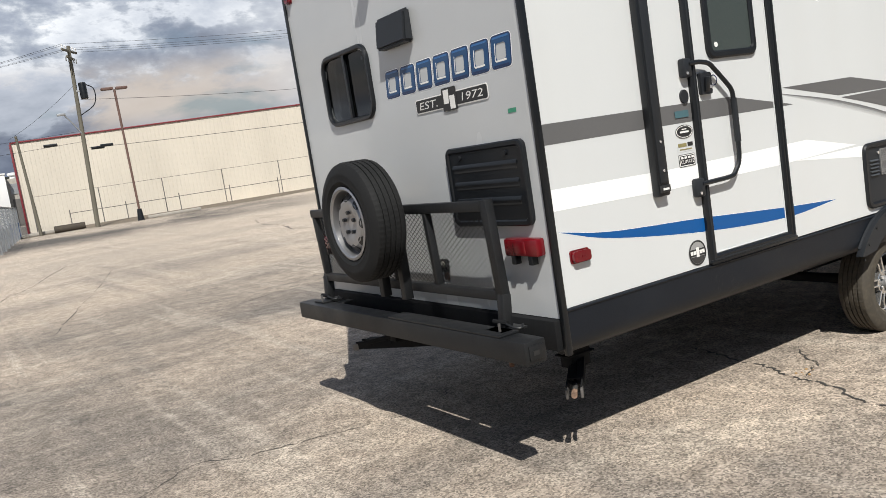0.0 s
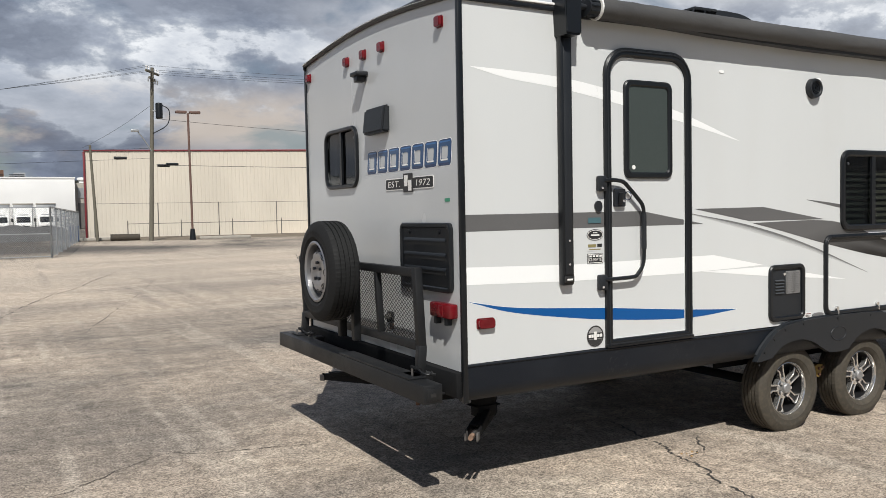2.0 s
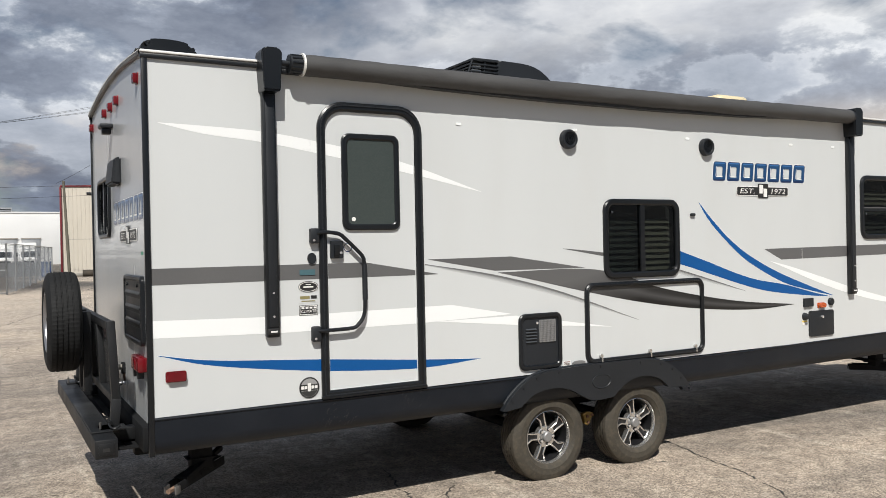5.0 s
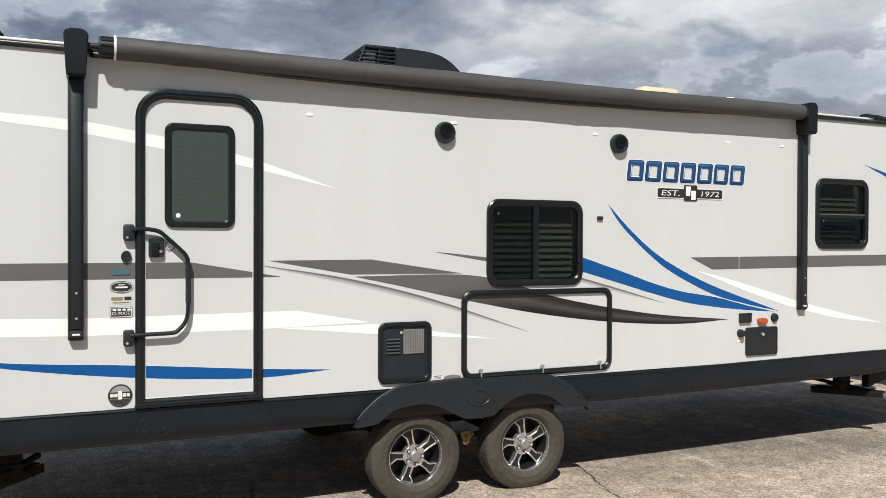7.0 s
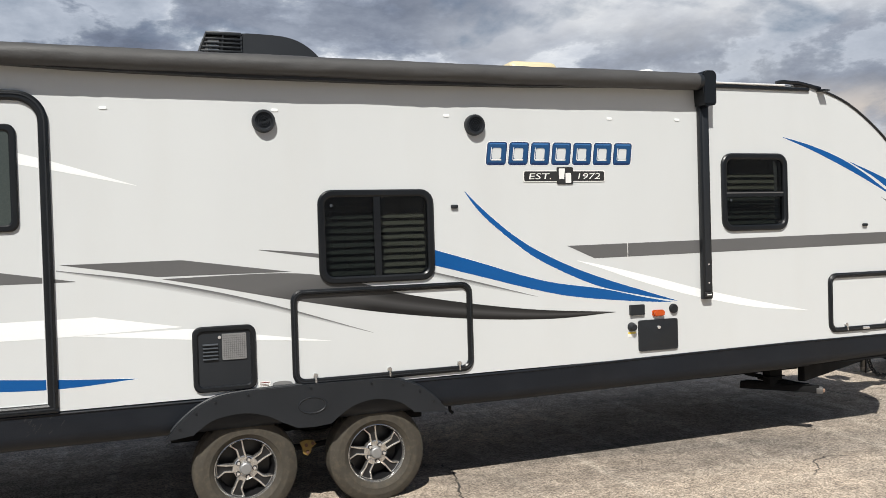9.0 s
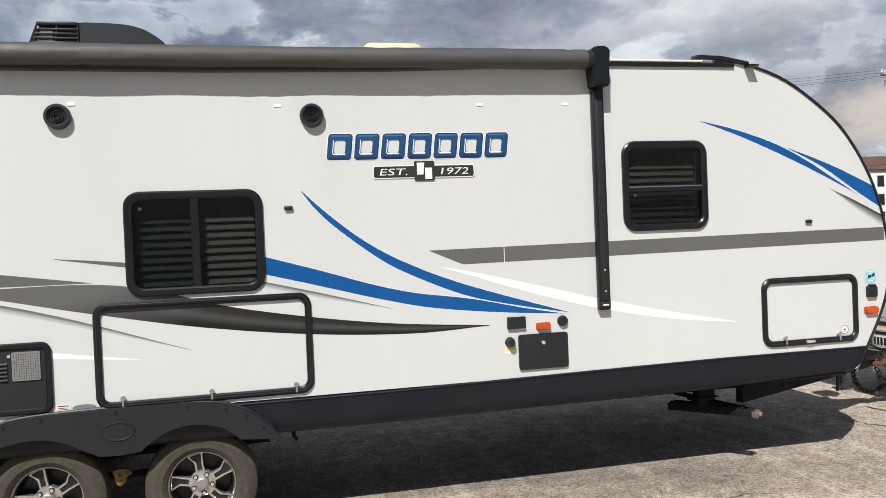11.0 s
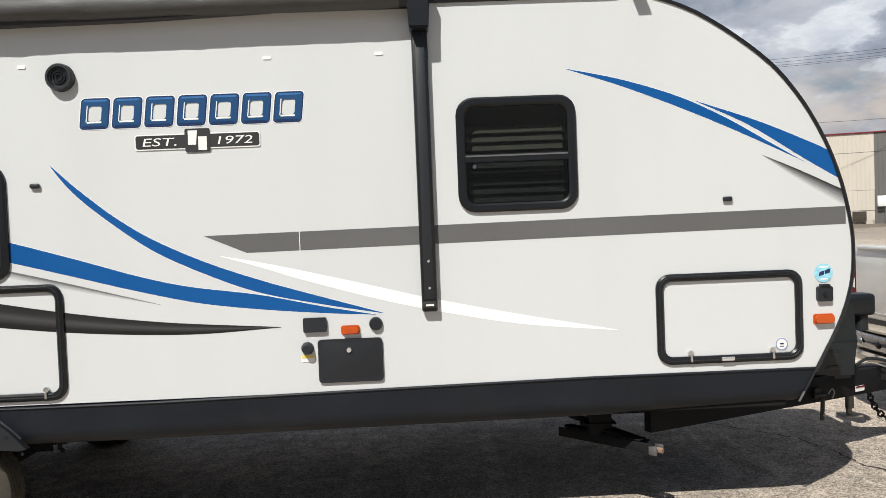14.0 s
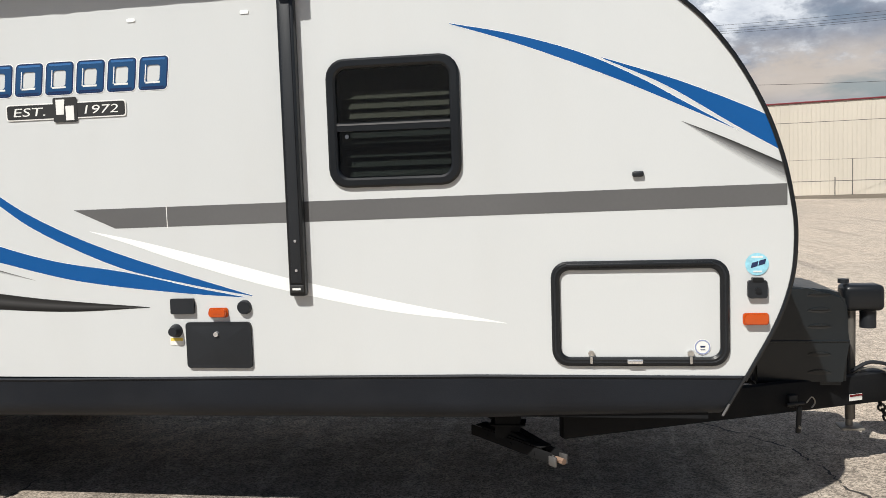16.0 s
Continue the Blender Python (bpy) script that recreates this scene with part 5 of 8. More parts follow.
# ---- roof equipment ----
def roof_units():
    # ink-black block stands in for the unlit space behind the slats
    bm = prism(B(), [(4.99, 2.86), (5.36, 2.86), (5.36, 3.225), (5.13, 3.225)], lambda u, v, d: Vector((u, d, v)), 3.745, 4.40)
    ac = part("air_conditioner", bm, M_INK, trailer, "black rooftop air conditioner with slotted sides")
    part("grille_top", box(B(), 5.115, 5.37, 3.705, 4.42, 3.215, 3.24, 0.01), M_PLAST, ac)
    bm = B()
    prism(bm, [(5.36, 2.88)] + [(q.x, q.y) for q in spline([(6.03, 2.88), (6.0, 2.97), (5.93, 3.09), (5.82, 3.18), (5.70, 3.225), (5.55, 3.238), (5.36, 3.24)], 4)], lambda u, v, d: Vector((u, MID_Y + 0.02 + d, v)), -0.36, 0.36)
    bmesh.ops.bevel(bm, geom=[e for e in bm.edges if abs(e.verts[0].co.y - e.verts[1].co.y) < 1e-5], offset=0.04, segments=3, affect="EDGES", clamp_overlap=True)
    part("shroud", bm, M_PLAST, ac, "rounded black shroud")
    for k in range(9):
        z = 2.950 + k * 0.029
        lean = 4.99 + (z - 2.86) * 0.384
        part("slat", box(B(), lean, 5.37, 3.708, 3.722, z, z + 0.013, 0.003), M_PLAST, ac)
        part("end_slat", box(B(), lean - 0.018, lean + 0.012, 3.745, 4.40, z, z + 0.013, 0.003), M_PLAST, ac)
    for x0, x1 in ((4.985, 5.12), (5.20, 5.24), (5.365, 5.365)):
        part("grille_post", pipe(B(), [(x0, 3.72, 2.87), (x1, 3.72, 3.225)], 0.008, 6), M_PLAST, ac)
    part("coil", prism(B(), [(5.06, 2.95), (5.21, 2.95), (5.21, 3.2), (5.14, 3.2)], lambda u, v, d: Vector((u, d, v)), 3.736, 3.744), M_LATCH, ac, "bare aluminium cooling fins")
    bm = B()
    prof = [(2.435, 2.84)] + [(q.x, q.y) for q in spline([(2.437, 2.88), (2.455, 2.925), (2.50, 2.95), (2.62, 2.955), (2.71, 2.94), (2.765, 2.90)], 4)] + [(2.775, 2.84)]
    prism(bm, prof, lambda u, v, d: Vector((u, 3.31 + d, v)), -0.31, 0.34)
    bmesh.ops.bevel(bm, geom=[e for e in bm.edges if abs(e.verts[0].co.y - e.verts[1].co.y) < 1e-5], offset=0.03, segments=3, affect="EDGES", clamp_overlap=True)
    vc = part("vent_cover", bm, M_TRIM, trailer, "glossy black roof vent cover with side slots")
    for k in range(5):
        # side slots drawn as thin black bars in place of their shade
        part("rib", box(B(), 2.432, 2.456, 3.10 + k * 0.10, 3.17 + k * 0.10, 2.895, 2.912, 0.004), M_INK, vc)
    bm = box(B(), 7.16, 7.56, 3.02, 3.42, 2.84, 2.985, 0.06, 3)
    part("roof_vent", bm, M_CREAM, trailer, "cream plastic roof vent dome")
    part("roof_dome", lathe(B(), [(0, 0.10), (0.06, 0.09), (0.10, 0.05), (0.11, 0.0)], pose(8.95, 4.0, 3.075), 20), M_ROOF, trailer, "white antenna dome")
    part("dome_base", rod(B(), (8.95, 4.0, 2.88), (8.95, 4.0, 3.08), 0.08, 16), M_ROOF, trailer, "white antenna base")


roof_units()


# ---- rear wall fittings ----
def rear_fittings():
    bm = prism(B(), [(2.43, 2.345), (2.43, 2.165), (2.365, 2.17), (2.385, 2.335)], lambda u, v, d: Vector((u, d, v)), 3.735, 4.045)
    bmesh.ops.bevel(bm, geom=bm.edges[:], offset=0.012, segments=2, affect="EDGES", clamp_overlap=True)
    part("range_vent", bm, M_PLAST, trailer, "black hooded range vent")
    u0, u1, v0, v1 = 2.946, 3.582, 1.18, 1.582
    fv = part("fridge_vent", prism(B(), rrect(u0, u1, v0, v1, 0.04, 4), on_rear, 0.0, 0.02), M_TRIM, trailer, "black fridge vent with three louvres")
    part("rim", ring(B(), rrect(u0, u1, v0, v1, 0.04, 4), rrect(u0 + 0.03, u1 - 0.03, v0 + 0.03, v1 - 0.03, 0.02, 4), on_rear, 0.02, 0.027, 0.006), M_TRIM, fv)
    for k in range(3):
        z = 1.466 - k * 0.085
        # flat black bar paints the shade inside the slot
        part("slot", box(B(), REAR_X - 0.0225, REAR_X - 0.0205, u0 + 0.06, u1 - 0.06, z - 0.014, z + 0.012), M_INK, fv)
        part("louvre", prism(B(), [(REAR_X - 0.02, z + 0.026), (REAR_X - 0.02, z + 0.010), (REAR_X - 0.027, z + 0.006), (REAR_X - 0.027, z + 0.012)], lambda u, v, d: Vector((u, d, v)), u0 + 0.055, u1 - 0.055), M_TRIM, fv)
    for u in (u0 + 0.13, u1 - 0.13):
        part("turn_lock", prism(B(), circle(u, v1 - 0.055, 0.012, 12), on_rear, 0.02, 0.03), M_TRIM, fv)
    for u in (5.195, 4.415, 4.12, 3.83, 3.05):
        marker("clearance_lamp", on_rear, u, 2.722, 0.06, 0.06, M_RED, "small red clearance lamp")
    cm = part("rear_camera", box(B(), REAR_X - 0.085, REAR_X, 4.06, 4.19, 2.575, 2.605, 0.01), M_PLAST, trailer, "small black rear camera under a cap")
    part("camera_lens", box(B(), REAR_X - 0.07, REAR_X - 0.01, 4.09, 4.16, 2.535, 2.58, 0.008), M_TRIM, cm)
    for u0, u1 in ((2.905, 3.15), (4.98, 5.225)):
        tl = part("tail_lamp", box(B(), REAR_X - 0.055, REAR_X, u0, u1, 1.04, 1.125, 0.012), M_RED, trailer, "red tail lamp on small brackets")
        part("lens_rib", box(B(), REAR_X - 0.06, REAR_X - 0.05, (u0 + u1) / 2 - 0.04, (u0 + u1) / 2 + 0.05, 1.052, 1.113, 0.006), M_RED, tl)
        for uu in (u0 + 0.05, u1 - 0.07):
            part("bracket", box(B(), REAR_X - 0.05, REAR_X - 0.012, uu, uu + 0.03, 1.0, 1.045, 0.004), M_TRIM, tl)
    part("club_label", prism(B(), rrect(2.975, 3.035, 1.702, 1.722, 0.003, 2), on_rear, 0.002, 0.003), M_GREEN, trailer, "small green label on the rear wall")
    op = part("outlet_plate", prism(B(), rrect(3.735, 3.805, 0.93, 1.0, 0.008, 2), on_rear, 0.001, 0.02), M_UNDER, trailer, "old dark outlet plate with worn fittings")
    part("fitting", rod(B(), (REAR_X - 0.05, 3.765, 0.972), (REAR_X, 3.765, 0.972), 0.018, 12), M_BRASS, op)
    part("bracket", prism(B(), rrect(3.745, 3.785, 0.885, 0.93, 0.004, 2), on_rear, 0.001, 0.012), M_RUST, op)
    part("lower_fitting", rod(B(), (REAR_X - 0.045, 3.755, 0.868), (REAR_X, 3.755, 0.868), 0.015, 12), M_CHROME, op)
    # bottom rail under the rear wall
    part("rear_sill", box(B(), REAR_X - 0.042, REAR_X + 0.03, SIDE_Y + 0.02, FAR_Y - 0.02, 0.60, 0.742, 0.006), M_UNDER, trailer, "black rear sill")


rear_fittings()


# ---- bumper, cargo rack, spare wheel ----
def rear_rack():
    bx0, bx1, bz0, bz1 = 2.13, 2.248, 0.615, 0.72
    bp = part("bumper", box(B(), bx0, bx1, 2.775, 5.22, bz0, bz1, 0.008), M_STEEL, trailer, "black square-tube steel bumper")
    part("bumper_step", box(B(), bx0 + 0.004, bx1 - 0.004, 2.95, 3.98, bz1, bz1 + 0.012, 0.004), M_STEEL, bp, "worn step plate")
    part("end_plug", box(B(), bx0 + 0.02, bx1 - 0.02, 2.769, 2.775, bz0 + 0.02, bz1 - 0.02, 0.002), M_STEEL, bp)
    # flat black square paints the shade of the hole
    part("square_hole", box(B(), bx0 + 0.04, bx1 - 0.045, 2.767, 2.7695, bz0 + 0.04, bz1 - 0.045), M_INK, bp)
    for y in (3.18, 4.95):
        part("bumper_bracket", box(B(), bx1 - 0.01, 2.42, y - 0.04, y + 0.04, 0.625, 0.70, 0.006), M_STEEL, bp)
    # unseen plates added so only thin light slits cross the bumper's shadow
    for y0, y1 in ((3.0, 3.44), (3.44, 4.22), (4.22, 5.12)):
        part("shelf_plate", box(B(), bx1 - 0.004, 2.329, y0, y1, 0.602, 0.612, 0.002), M_UNDER, bp, "black plate added between bumper and sill to shape the light slits")
    part("shelf_flange", box(B(), 2.345, 2.40, 3.0, 5.12, 0.602, 0.612, 0.002), M_UNDER, bp)
    for y0, y1 in ((3.0, 3.31), (3.43, 3.53), (4.0, 4.06), (4.22, 5.12)):
        part("shelf_tab", box(B(), 2.329, 2.345, y0, y1, 0.602, 0.612, 0.001), M_UNDER, bp)
    part("drain_valve", rod(B(), (2.2, 2.98, 0.60), (2.2, 2.98, 0.57), 0.012, 8), M_RUST, bp)
    # folded tray
    x0, x1 = 2.238, 2.278
    y0, y1, z0, z1 = 3.055, 5.03, 0.852, 1.327
    rk = part("cargo_rack", box(B(), x0, x1, y0, y1, z1 - 0.05, z1, 0.004), M_STEEL, trailer, "folded black steel cargo rack with expanded mesh")
    part("frame_bar", box(B(), x0, x1, y0, y1, z0, z0 + 0.05, 0.004), M_STEEL, rk)
    for y in (3.60, 4.02, 4.5, y1 - 0.05):
        part("frame_bar", box(B(), x0, x1, y, y + (0.05 if y > 5 else 0.034), z0 + 0.05, z1 - 0.05, 0.003), M_STEEL, rk)
    part("end_bar", box(B(), x0 - 0.003, x1 + 0.003, y0 - 0.002, y0 + 0.05, z0 - 0.004, z1 + 0.004, 0.004), M_STEEL, rk, "end bar of the rack")
    bm = B()
    pitch_y, pitch_z, xm = 0.041, 0.026, x1 - 0.006
    ny, nz = int((y1 - y0) / pitch_y), int((z1 - z0) / pitch_z)
    for j in range(nz):
        for i in range(ny):
            cy, cz = y0 + (i + 0.5) * pitch_y, z0 + (j + 0.5) * pitch_z
            for sy in (-1, 1):
                for sz in (-1, 1):
                    a, b = Vector((xm, cy + sy * pitch_y / 2, cz)), Vector((xm, cy, cz + sz * pitch_z / 2))
                    t = 0.0029
                    vs = [bm.verts.new(p + o) for p in (a, b) for o in (Vector((0, 0, t)), Vector((0, 0, -t)), Vector((0.003, 0, 0)))]
                    for q in ((0, 1, 4, 3), (1, 2, 5, 4), (2, 0, 3, 5)):
                        bm.faces.new([vs[w] for w in q])
    part("expanded_mesh", bm, M_STEEL, rk, "black expanded metal mesh", kind="stuff")
    for y in (y0 + 0.02, y1 - 0.02):
        part("pivot_post", obox(B(), pose((x0 + x1) / 2 - 0.01, y, 0.79, 0, 6, 0), 0.05, 0.05, 0.19, 0.005), M_STEEL, rk)
        part("pivot_plate", box(B(), bx0 + 0.02, bx1 + 0.05, y - 0.09, y + 0.05, bz1, bz1 + 0.012, 0.003), M_STEEL, rk)
        part("pivot_bolt", rod(B(), (x0 - 0.02, y - 0.045, 0.755), (x0 - 0.02, y + 0.06, 0.755), 0.012, 8), M_UNDER, rk)
        part("u_bolt", pipe(B(), [(bx0 + 0.03, y - 0.06, bz1 - 0.0), (bx0 + 0.03, y - 0.06, bz1 + 0.05)], 0.007, 8), M_GALV0, rk)
        part("hitch_pin", pipe(B(), spline([(x0 - 0.03, y - 0.05, 0.755), (x0 - 0.03, y - 0.10, 0.745), (x0 - 0.01, y - 0.13, 0.74), (x0 + 0.02, y - 0.11, 0.75)], 4), 0.006, 6), M_STEEL, rk)
    # the folded tray leans a little, its foot nearer the wall
    for ob in [rk] + list(rk.children):
        for v in ob.data.vertices:
            v.co.x += 0.05 * max(0.0, z1 - max(v.co.z, 0.80))
    # spare carrier posts and the spare
    for y in (3.86, 4.1):
        part("carrier_post", box(B(), x0 - 0.05, x0, y - 0.025, y + 0.025, bz1 + 0.10, 1.34, 0.004), M_STEEL, rk)
    sy, sz, sx = 3.97, 1.275, 2.075
    m = pose(sx, sy, sz, 0, -90, 0)
    rr = 0.19
    sp = part("spare_wheel", lathe(B(), [(rr - 0.004, -0.08), (rr + 0.006, 0.085), (rr + 0.009, 0.094), (rr - 0.004, 0.098), (rr - 0.014, 0.088), (rr - 0.022, 0.03), (rr - 0.03, -0.08)], m, 48, True), M_SILVER, trailer, "spare wheel with a silver steel rim on the rack")
    part("tyre", treaded(0.325, 0.205, rr, m), M_TYRE2, sp, "black spare tyre")
    part("disc", lathe(B(), [(rr - 0.022, 0.035), (0.15, 0.045), (0.125, 0.078), (0.09, 0.083), (0.055, 0.068), (0.0, 0.068), (0.0, 0.058), (0.055, 0.058), (0.09, 0.073), (0.12, 0.068), (0.145, 0.035)], m, 40), M_SILVER, sp)
    for k in range(8):
        a = 2 * math.pi * k / 8
        p = m @ Vector((0.139 * math.cos(a), 0.139 * math.sin(a), 0.061))
        bm = B()
        bmesh.ops.create_cone(bm, cap_ends=True, segments=16, radius1=0.032, radius2=0.032, depth=0.007, matrix=Matrix.Translation(p) @ Matrix.Rotation(a, 4, Vector((-1, 0, 0))) @ Matrix.Rotation(radians(-90 + 38), 4, "Y"))
        # black disc paints the dark of the opening; the rim is closed there
        part("hand_hole", bm, M_INK, sp)
    for k in range(5):
        a = 2 * math.pi * k / 5
        part("lug_nut", rod(B(), m @ Vector((0.057 * math.cos(a), 0.057 * math.sin(a), 0.06)), m @ Vector((0.057 * math.cos(a), 0.057 * math.sin(a), 0.088)), 0.01, 6), M_TRIM, sp)


rear_rack()


# ---- stabiliser jacks ----
def leg_jack(x, y, lean_x, lean_y, rise, label, base=0.335):
    """A folded channel arm with its strut, screw and worn foot, foot at (x, y)."""
    low, top = Vector((x, y, base)), Vector((x - lean_x, y - lean_y, base + rise))
    d = low - top
    n = d.length
    m = Matrix.Translation((top + low) / 2) @ d.to_track_quat("Z", "Y").to_matrix().to_4x4()
    jk = part("stabiliser_jack", obox(B(), m @ pose(0.036, 0, 0), 0.008, 0.055, n, 0.003), M_UNDER, trailer, label)
    part("side_plate", obox(B(), m @ pose(-0.036, 0, 0), 0.008, 0.055, n, 0.003), M_UNDER, jk)
    part("web_plate", obox(B(), m @ pose(0, 0.034, -0.02), 0.072, 0.008, n * 0.82, 0.003), M_UNDER, jk)
    part("strut", obox(B(), m @ pose(0.030, 0.055, -0.03, 9, 0, 0), 0.035, 0.03, n * 0.8, 0.004), M_UNDER, jk)
    part("screw", rod(B(), m @ Vector((0, -0.01, -n / 2)), m @ Vector((0, -0.01, n / 2 - 0.02)), 0.013, 8), M_GALV0, jk)
    part("nut_block", obox(B(), m @ pose(0, -0.01, n * 0.18), 0.06, 0.045, 0.03, 0.006), M_STEEL, jk, "worn steel nut block")
    for side in (-1, 1):
        part("foot", obox(B(), m @ pose(0.036 * side, -0.01, n / 2 + 0.004), 0.014, 0.05, 0.05, 0.006), M_GALV0, jk, "worn pale steel foot")
    part("screw_head", rod(B(), m @ Vector((0, -0.01, n / 2 - 0.01)), m @ Vector((0, -0.01, n / 2 + 0.045)), 0.016, 6), M_SCREWEND, jk, "rusty screw head")
    for k in (-0.28, 0.02, 0.3):
        part("rivet", rod(B(), m @ Vector((-0.044, 0.0, n * k)), m @ Vector((0.044, 0.0, n * k)), 0.009, 8), M_UNDER, jk)
    mid = low + (top - low) * 0.58
    part("mount", box(B(), mid.x - 0.065, mid.x + 0.065, mid.y - 0.045, mid.y + 0.045, mid.z + 0.02, 0.60, 0.006), M_UNDER, jk)
    part("mount_bracket", box(B(), mid.x - 0.09, mid.x + 0.09, mid.y - 0.055, mid.y + 0.055, mid.z + 0.085, mid.z + 0.093, 0.003), M_UNDER, jk)
    part("lower_arm", obox(B(), m @ pose(0, 0.05, -n * 0.05, 6, 0, 0), 0.05, 0.02, n * 0.45, 0.006), M_UNDER, jk)


leg_jack(2.57, 3.014, -0.36, -0.355, 0.035, "folded black stabiliser jack with a rusty screw end", 0.342)
leg_jack(2.46, 5.09, -0.27, 0.55, 0.02, "folded black stabiliser jack under the far rear corner", 0.355)
leg_jack(9.862, 2.975, 0.44, -0.43, 0.01, "folded black stabiliser jack with a rusty screw end", 0.375)
part("gas_pipe", pipe(B(), [(6.62, 3.0, 0.60), (6.62, 3.0, 0.52), (6.64, 3.0, 0.50)], 0.012, 8), M_UNDER, trailer, "short pipe stub under the skirt")


# ---- tongue ----
def tongue():
    tip = Vector((11.76, MID_Y, 0.475))
    for y in (3.19, 4.94):
        a = Vector((9.88, y, 0.487))
        d = tip - a
        m = Matrix.Translation((a + tip) / 2) @ d.to_track_quat("X", "Z").to_matrix().to_4x4()
        part("tongue_rail", obox(B(), m, d.length, 0.06, 0.165, 0.006), M_FRAME, trailer, "black steel A-frame rail")
    part("coupler", box(B(), 11.60, 11.84, MID_Y - 0.055, MID_Y + 0.055, 0.455, 0.565, 0.02), M_STEEL, trailer, "black ball coupler")
    part("coupler_head", lathe(B(), [(0.0, 0.085), (0.035, 0.08), (0.058, 0.055), (0.062, 0.0), (0.05, 0.0), (0.045, 0.04), (0.0, 0.05)], pose(11.86, MID_Y, 0.475), 20), M_STEEL, trailer, "rounded coupler head over the ball")
    part("cross_member", box(B(), 11.1, 11.2, 3.83, 4.30, 0.42, 0.5, 0.005), M_STEEL, trailer)
    part("tongue_label", obox(B(), pose(11.505, 3.903, 0.440, 0, 0, 25), 0.085, 0.004, 0.036), M_PAPER, trailer, "white and red label")
    part("warning_bar", obox(B(), pose(11.506, 3.900, 0.452, 0, 0, 25), 0.085, 0.004, 0.011), M_RED, trailer, "red bar on the label")
    bm = B()
    prism(bm, [(10.93, 0.53), (11.425, 0.53), (11.437, 0.78), (11.430, 0.99), (11.412, 1.035), (11.365, 1.058), (11.22, 1.075), (11.08, 1.09), (10.96, 1.05), (10.93, 0.95)], lambda u, v, d: Vector((u, d, v)), 3.79, 4.40)
    bmesh.ops.bevel(bm, geom=bm.edges[:], offset=0.05, segments=3, affect="EDGES", clamp_overlap=True)
    cv = part("gas_bottle_cover", bm, M_COVER, trailer, "black moulded gas bottle cover with ribs")
    part("seam", box(B(), 10.925, 11.436, 3.784, 4.406, 0.775, 0.787, 0.005), M_COVER, cv)
    def lens(u0, u1, z, h, lift):
        return [(u0 + (u1 - u0) * f, z + lift * (1 - (2 * f - 1) ** 2) + h * math.sin(math.pi * f)) for f in (0, 0.15, 0.35, 0.5, 0.65, 0.85)] + [(u0 + (u1 - u0) * f, z + lift * (1 - (2 * f - 1) ** 2) - h * math.sin(math.pi * f)) for f in (1, 0.85, 0.65, 0.5, 0.35, 0.15)]

    for z in (0.60, 0.70, 0.855, 0.945, 1.03):
        # hollows drawn as black lenses, their shade put into the colour
        part("dent", prism(B(), lens(11.215, 11.345, z, 0.015, 0.008), lambda u, v, d: Vector((u, 3.79 - d, v)), -0.004, 0.002), M_INK, cv)
        for u0, u1 in ((11.22, 11.34),):
            bm = prism(B(), lens(u0, u1, z + 0.012, 0.006, 0.004), lambda u, v, d: Vector((u, 3.79 - d, v)), -0.004, 0.008)
            bmesh.ops.bevel(bm, geom=bm.edges[:], offset=0.003, segments=2, affect="EDGES", clamp_overlap=True)
            part("rib", bm, M_COVER, cv)
    JY = MID_Y + 0.045
    jk = part("tongue_jack", rod(B(), (11.54, JY, 0.26), (11.54, JY, 0.95), 0.028, 18), M_POST, trailer, "electric tongue jack, grey post with a black head")
    part("foot_tube", rod(B(), (11.535, JY, 0.215), (11.535, JY, 0.36), 0.02, 16), M_BRASS, jk)
    part("foot_plate", box(B(), 11.475, 11.605, JY - 0.065, JY + 0.065, 0.205, 0.22, 0.006), M_BRASS, jk, "worn pale foot plate")
    bm = box(B(), 11.485, 11.705, JY - 0.08, JY + 0.08, 0.905, 1.055, 0.03, 3)
    part("jack_head", bm, M_TRIM, jk, "glossy black jack head")
    part("jack_cap", rod(B(), (11.50, JY, 1.06), (11.50, JY, 1.085), 0.03, 16), M_PLAST, jk)
    part("jack_motor", rod(B(), (11.635, JY, 0.80), (11.635, JY, 0.91), 0.045, 18), M_PLAST, jk)
    part("cable", pipe(B(), spline([(11.5, 3.97, 0.57), (11.60, 3.97, 0.625), (11.74, 3.98, 0.60), (11.86, 4.02, 0.555), (12.02, 4.1, 0.53), (12.2, 4.2, 0.50), (12.32, 4.25, 0.52)], 6), 0.011, 8), M_PLAST, trailer, "black coiled wiring cable")
    part("cable", pipe(B(), spline([(11.52, 3.98, 0.57), (11.62, 3.98, 0.595), (11.72, 3.97, 0.565), (11.82, 4.0, 0.545), (12.0, 4.1, 0.50), (12.2, 4.15, 0.47)], 6), 0.006, 8), M_BRASS, trailer, "pale wiring cable")
    # bracket on the near rail
    br = part("sway_bracket", obox(B(), pose(11.12, 3.715, 0.465, 0, 0, 25), 0.06, 0.03, 0.07, 0.01), M_STEEL, trailer, "black sway bar bracket with a hanging pin")
    part("hanger", obox(B(), pose(11.15, 3.70, 0.365, 0, 4, 25), 0.032, 0.016, 0.15, 0.008), M_STEEL, br)
    part("hook", rod(B(), (11.08, 3.67, 0.455), (11.18, 3.715, 0.455), 0.010, 8), M_STEEL, br)
    part("pin", rod(B(), (11.15, 3.67, 0.33), (11.15, 3.71, 0.33), 0.008, 8), M_BRASS, br)
    part("clip", pipe(B(), spline([(11.19, 3.70, 0.46), (11.22, 3.71, 0.49), (11.24, 3.72, 0.46), (11.22, 3.71, 0.43)], 3), 0.004, 6), M_BRASS, br)
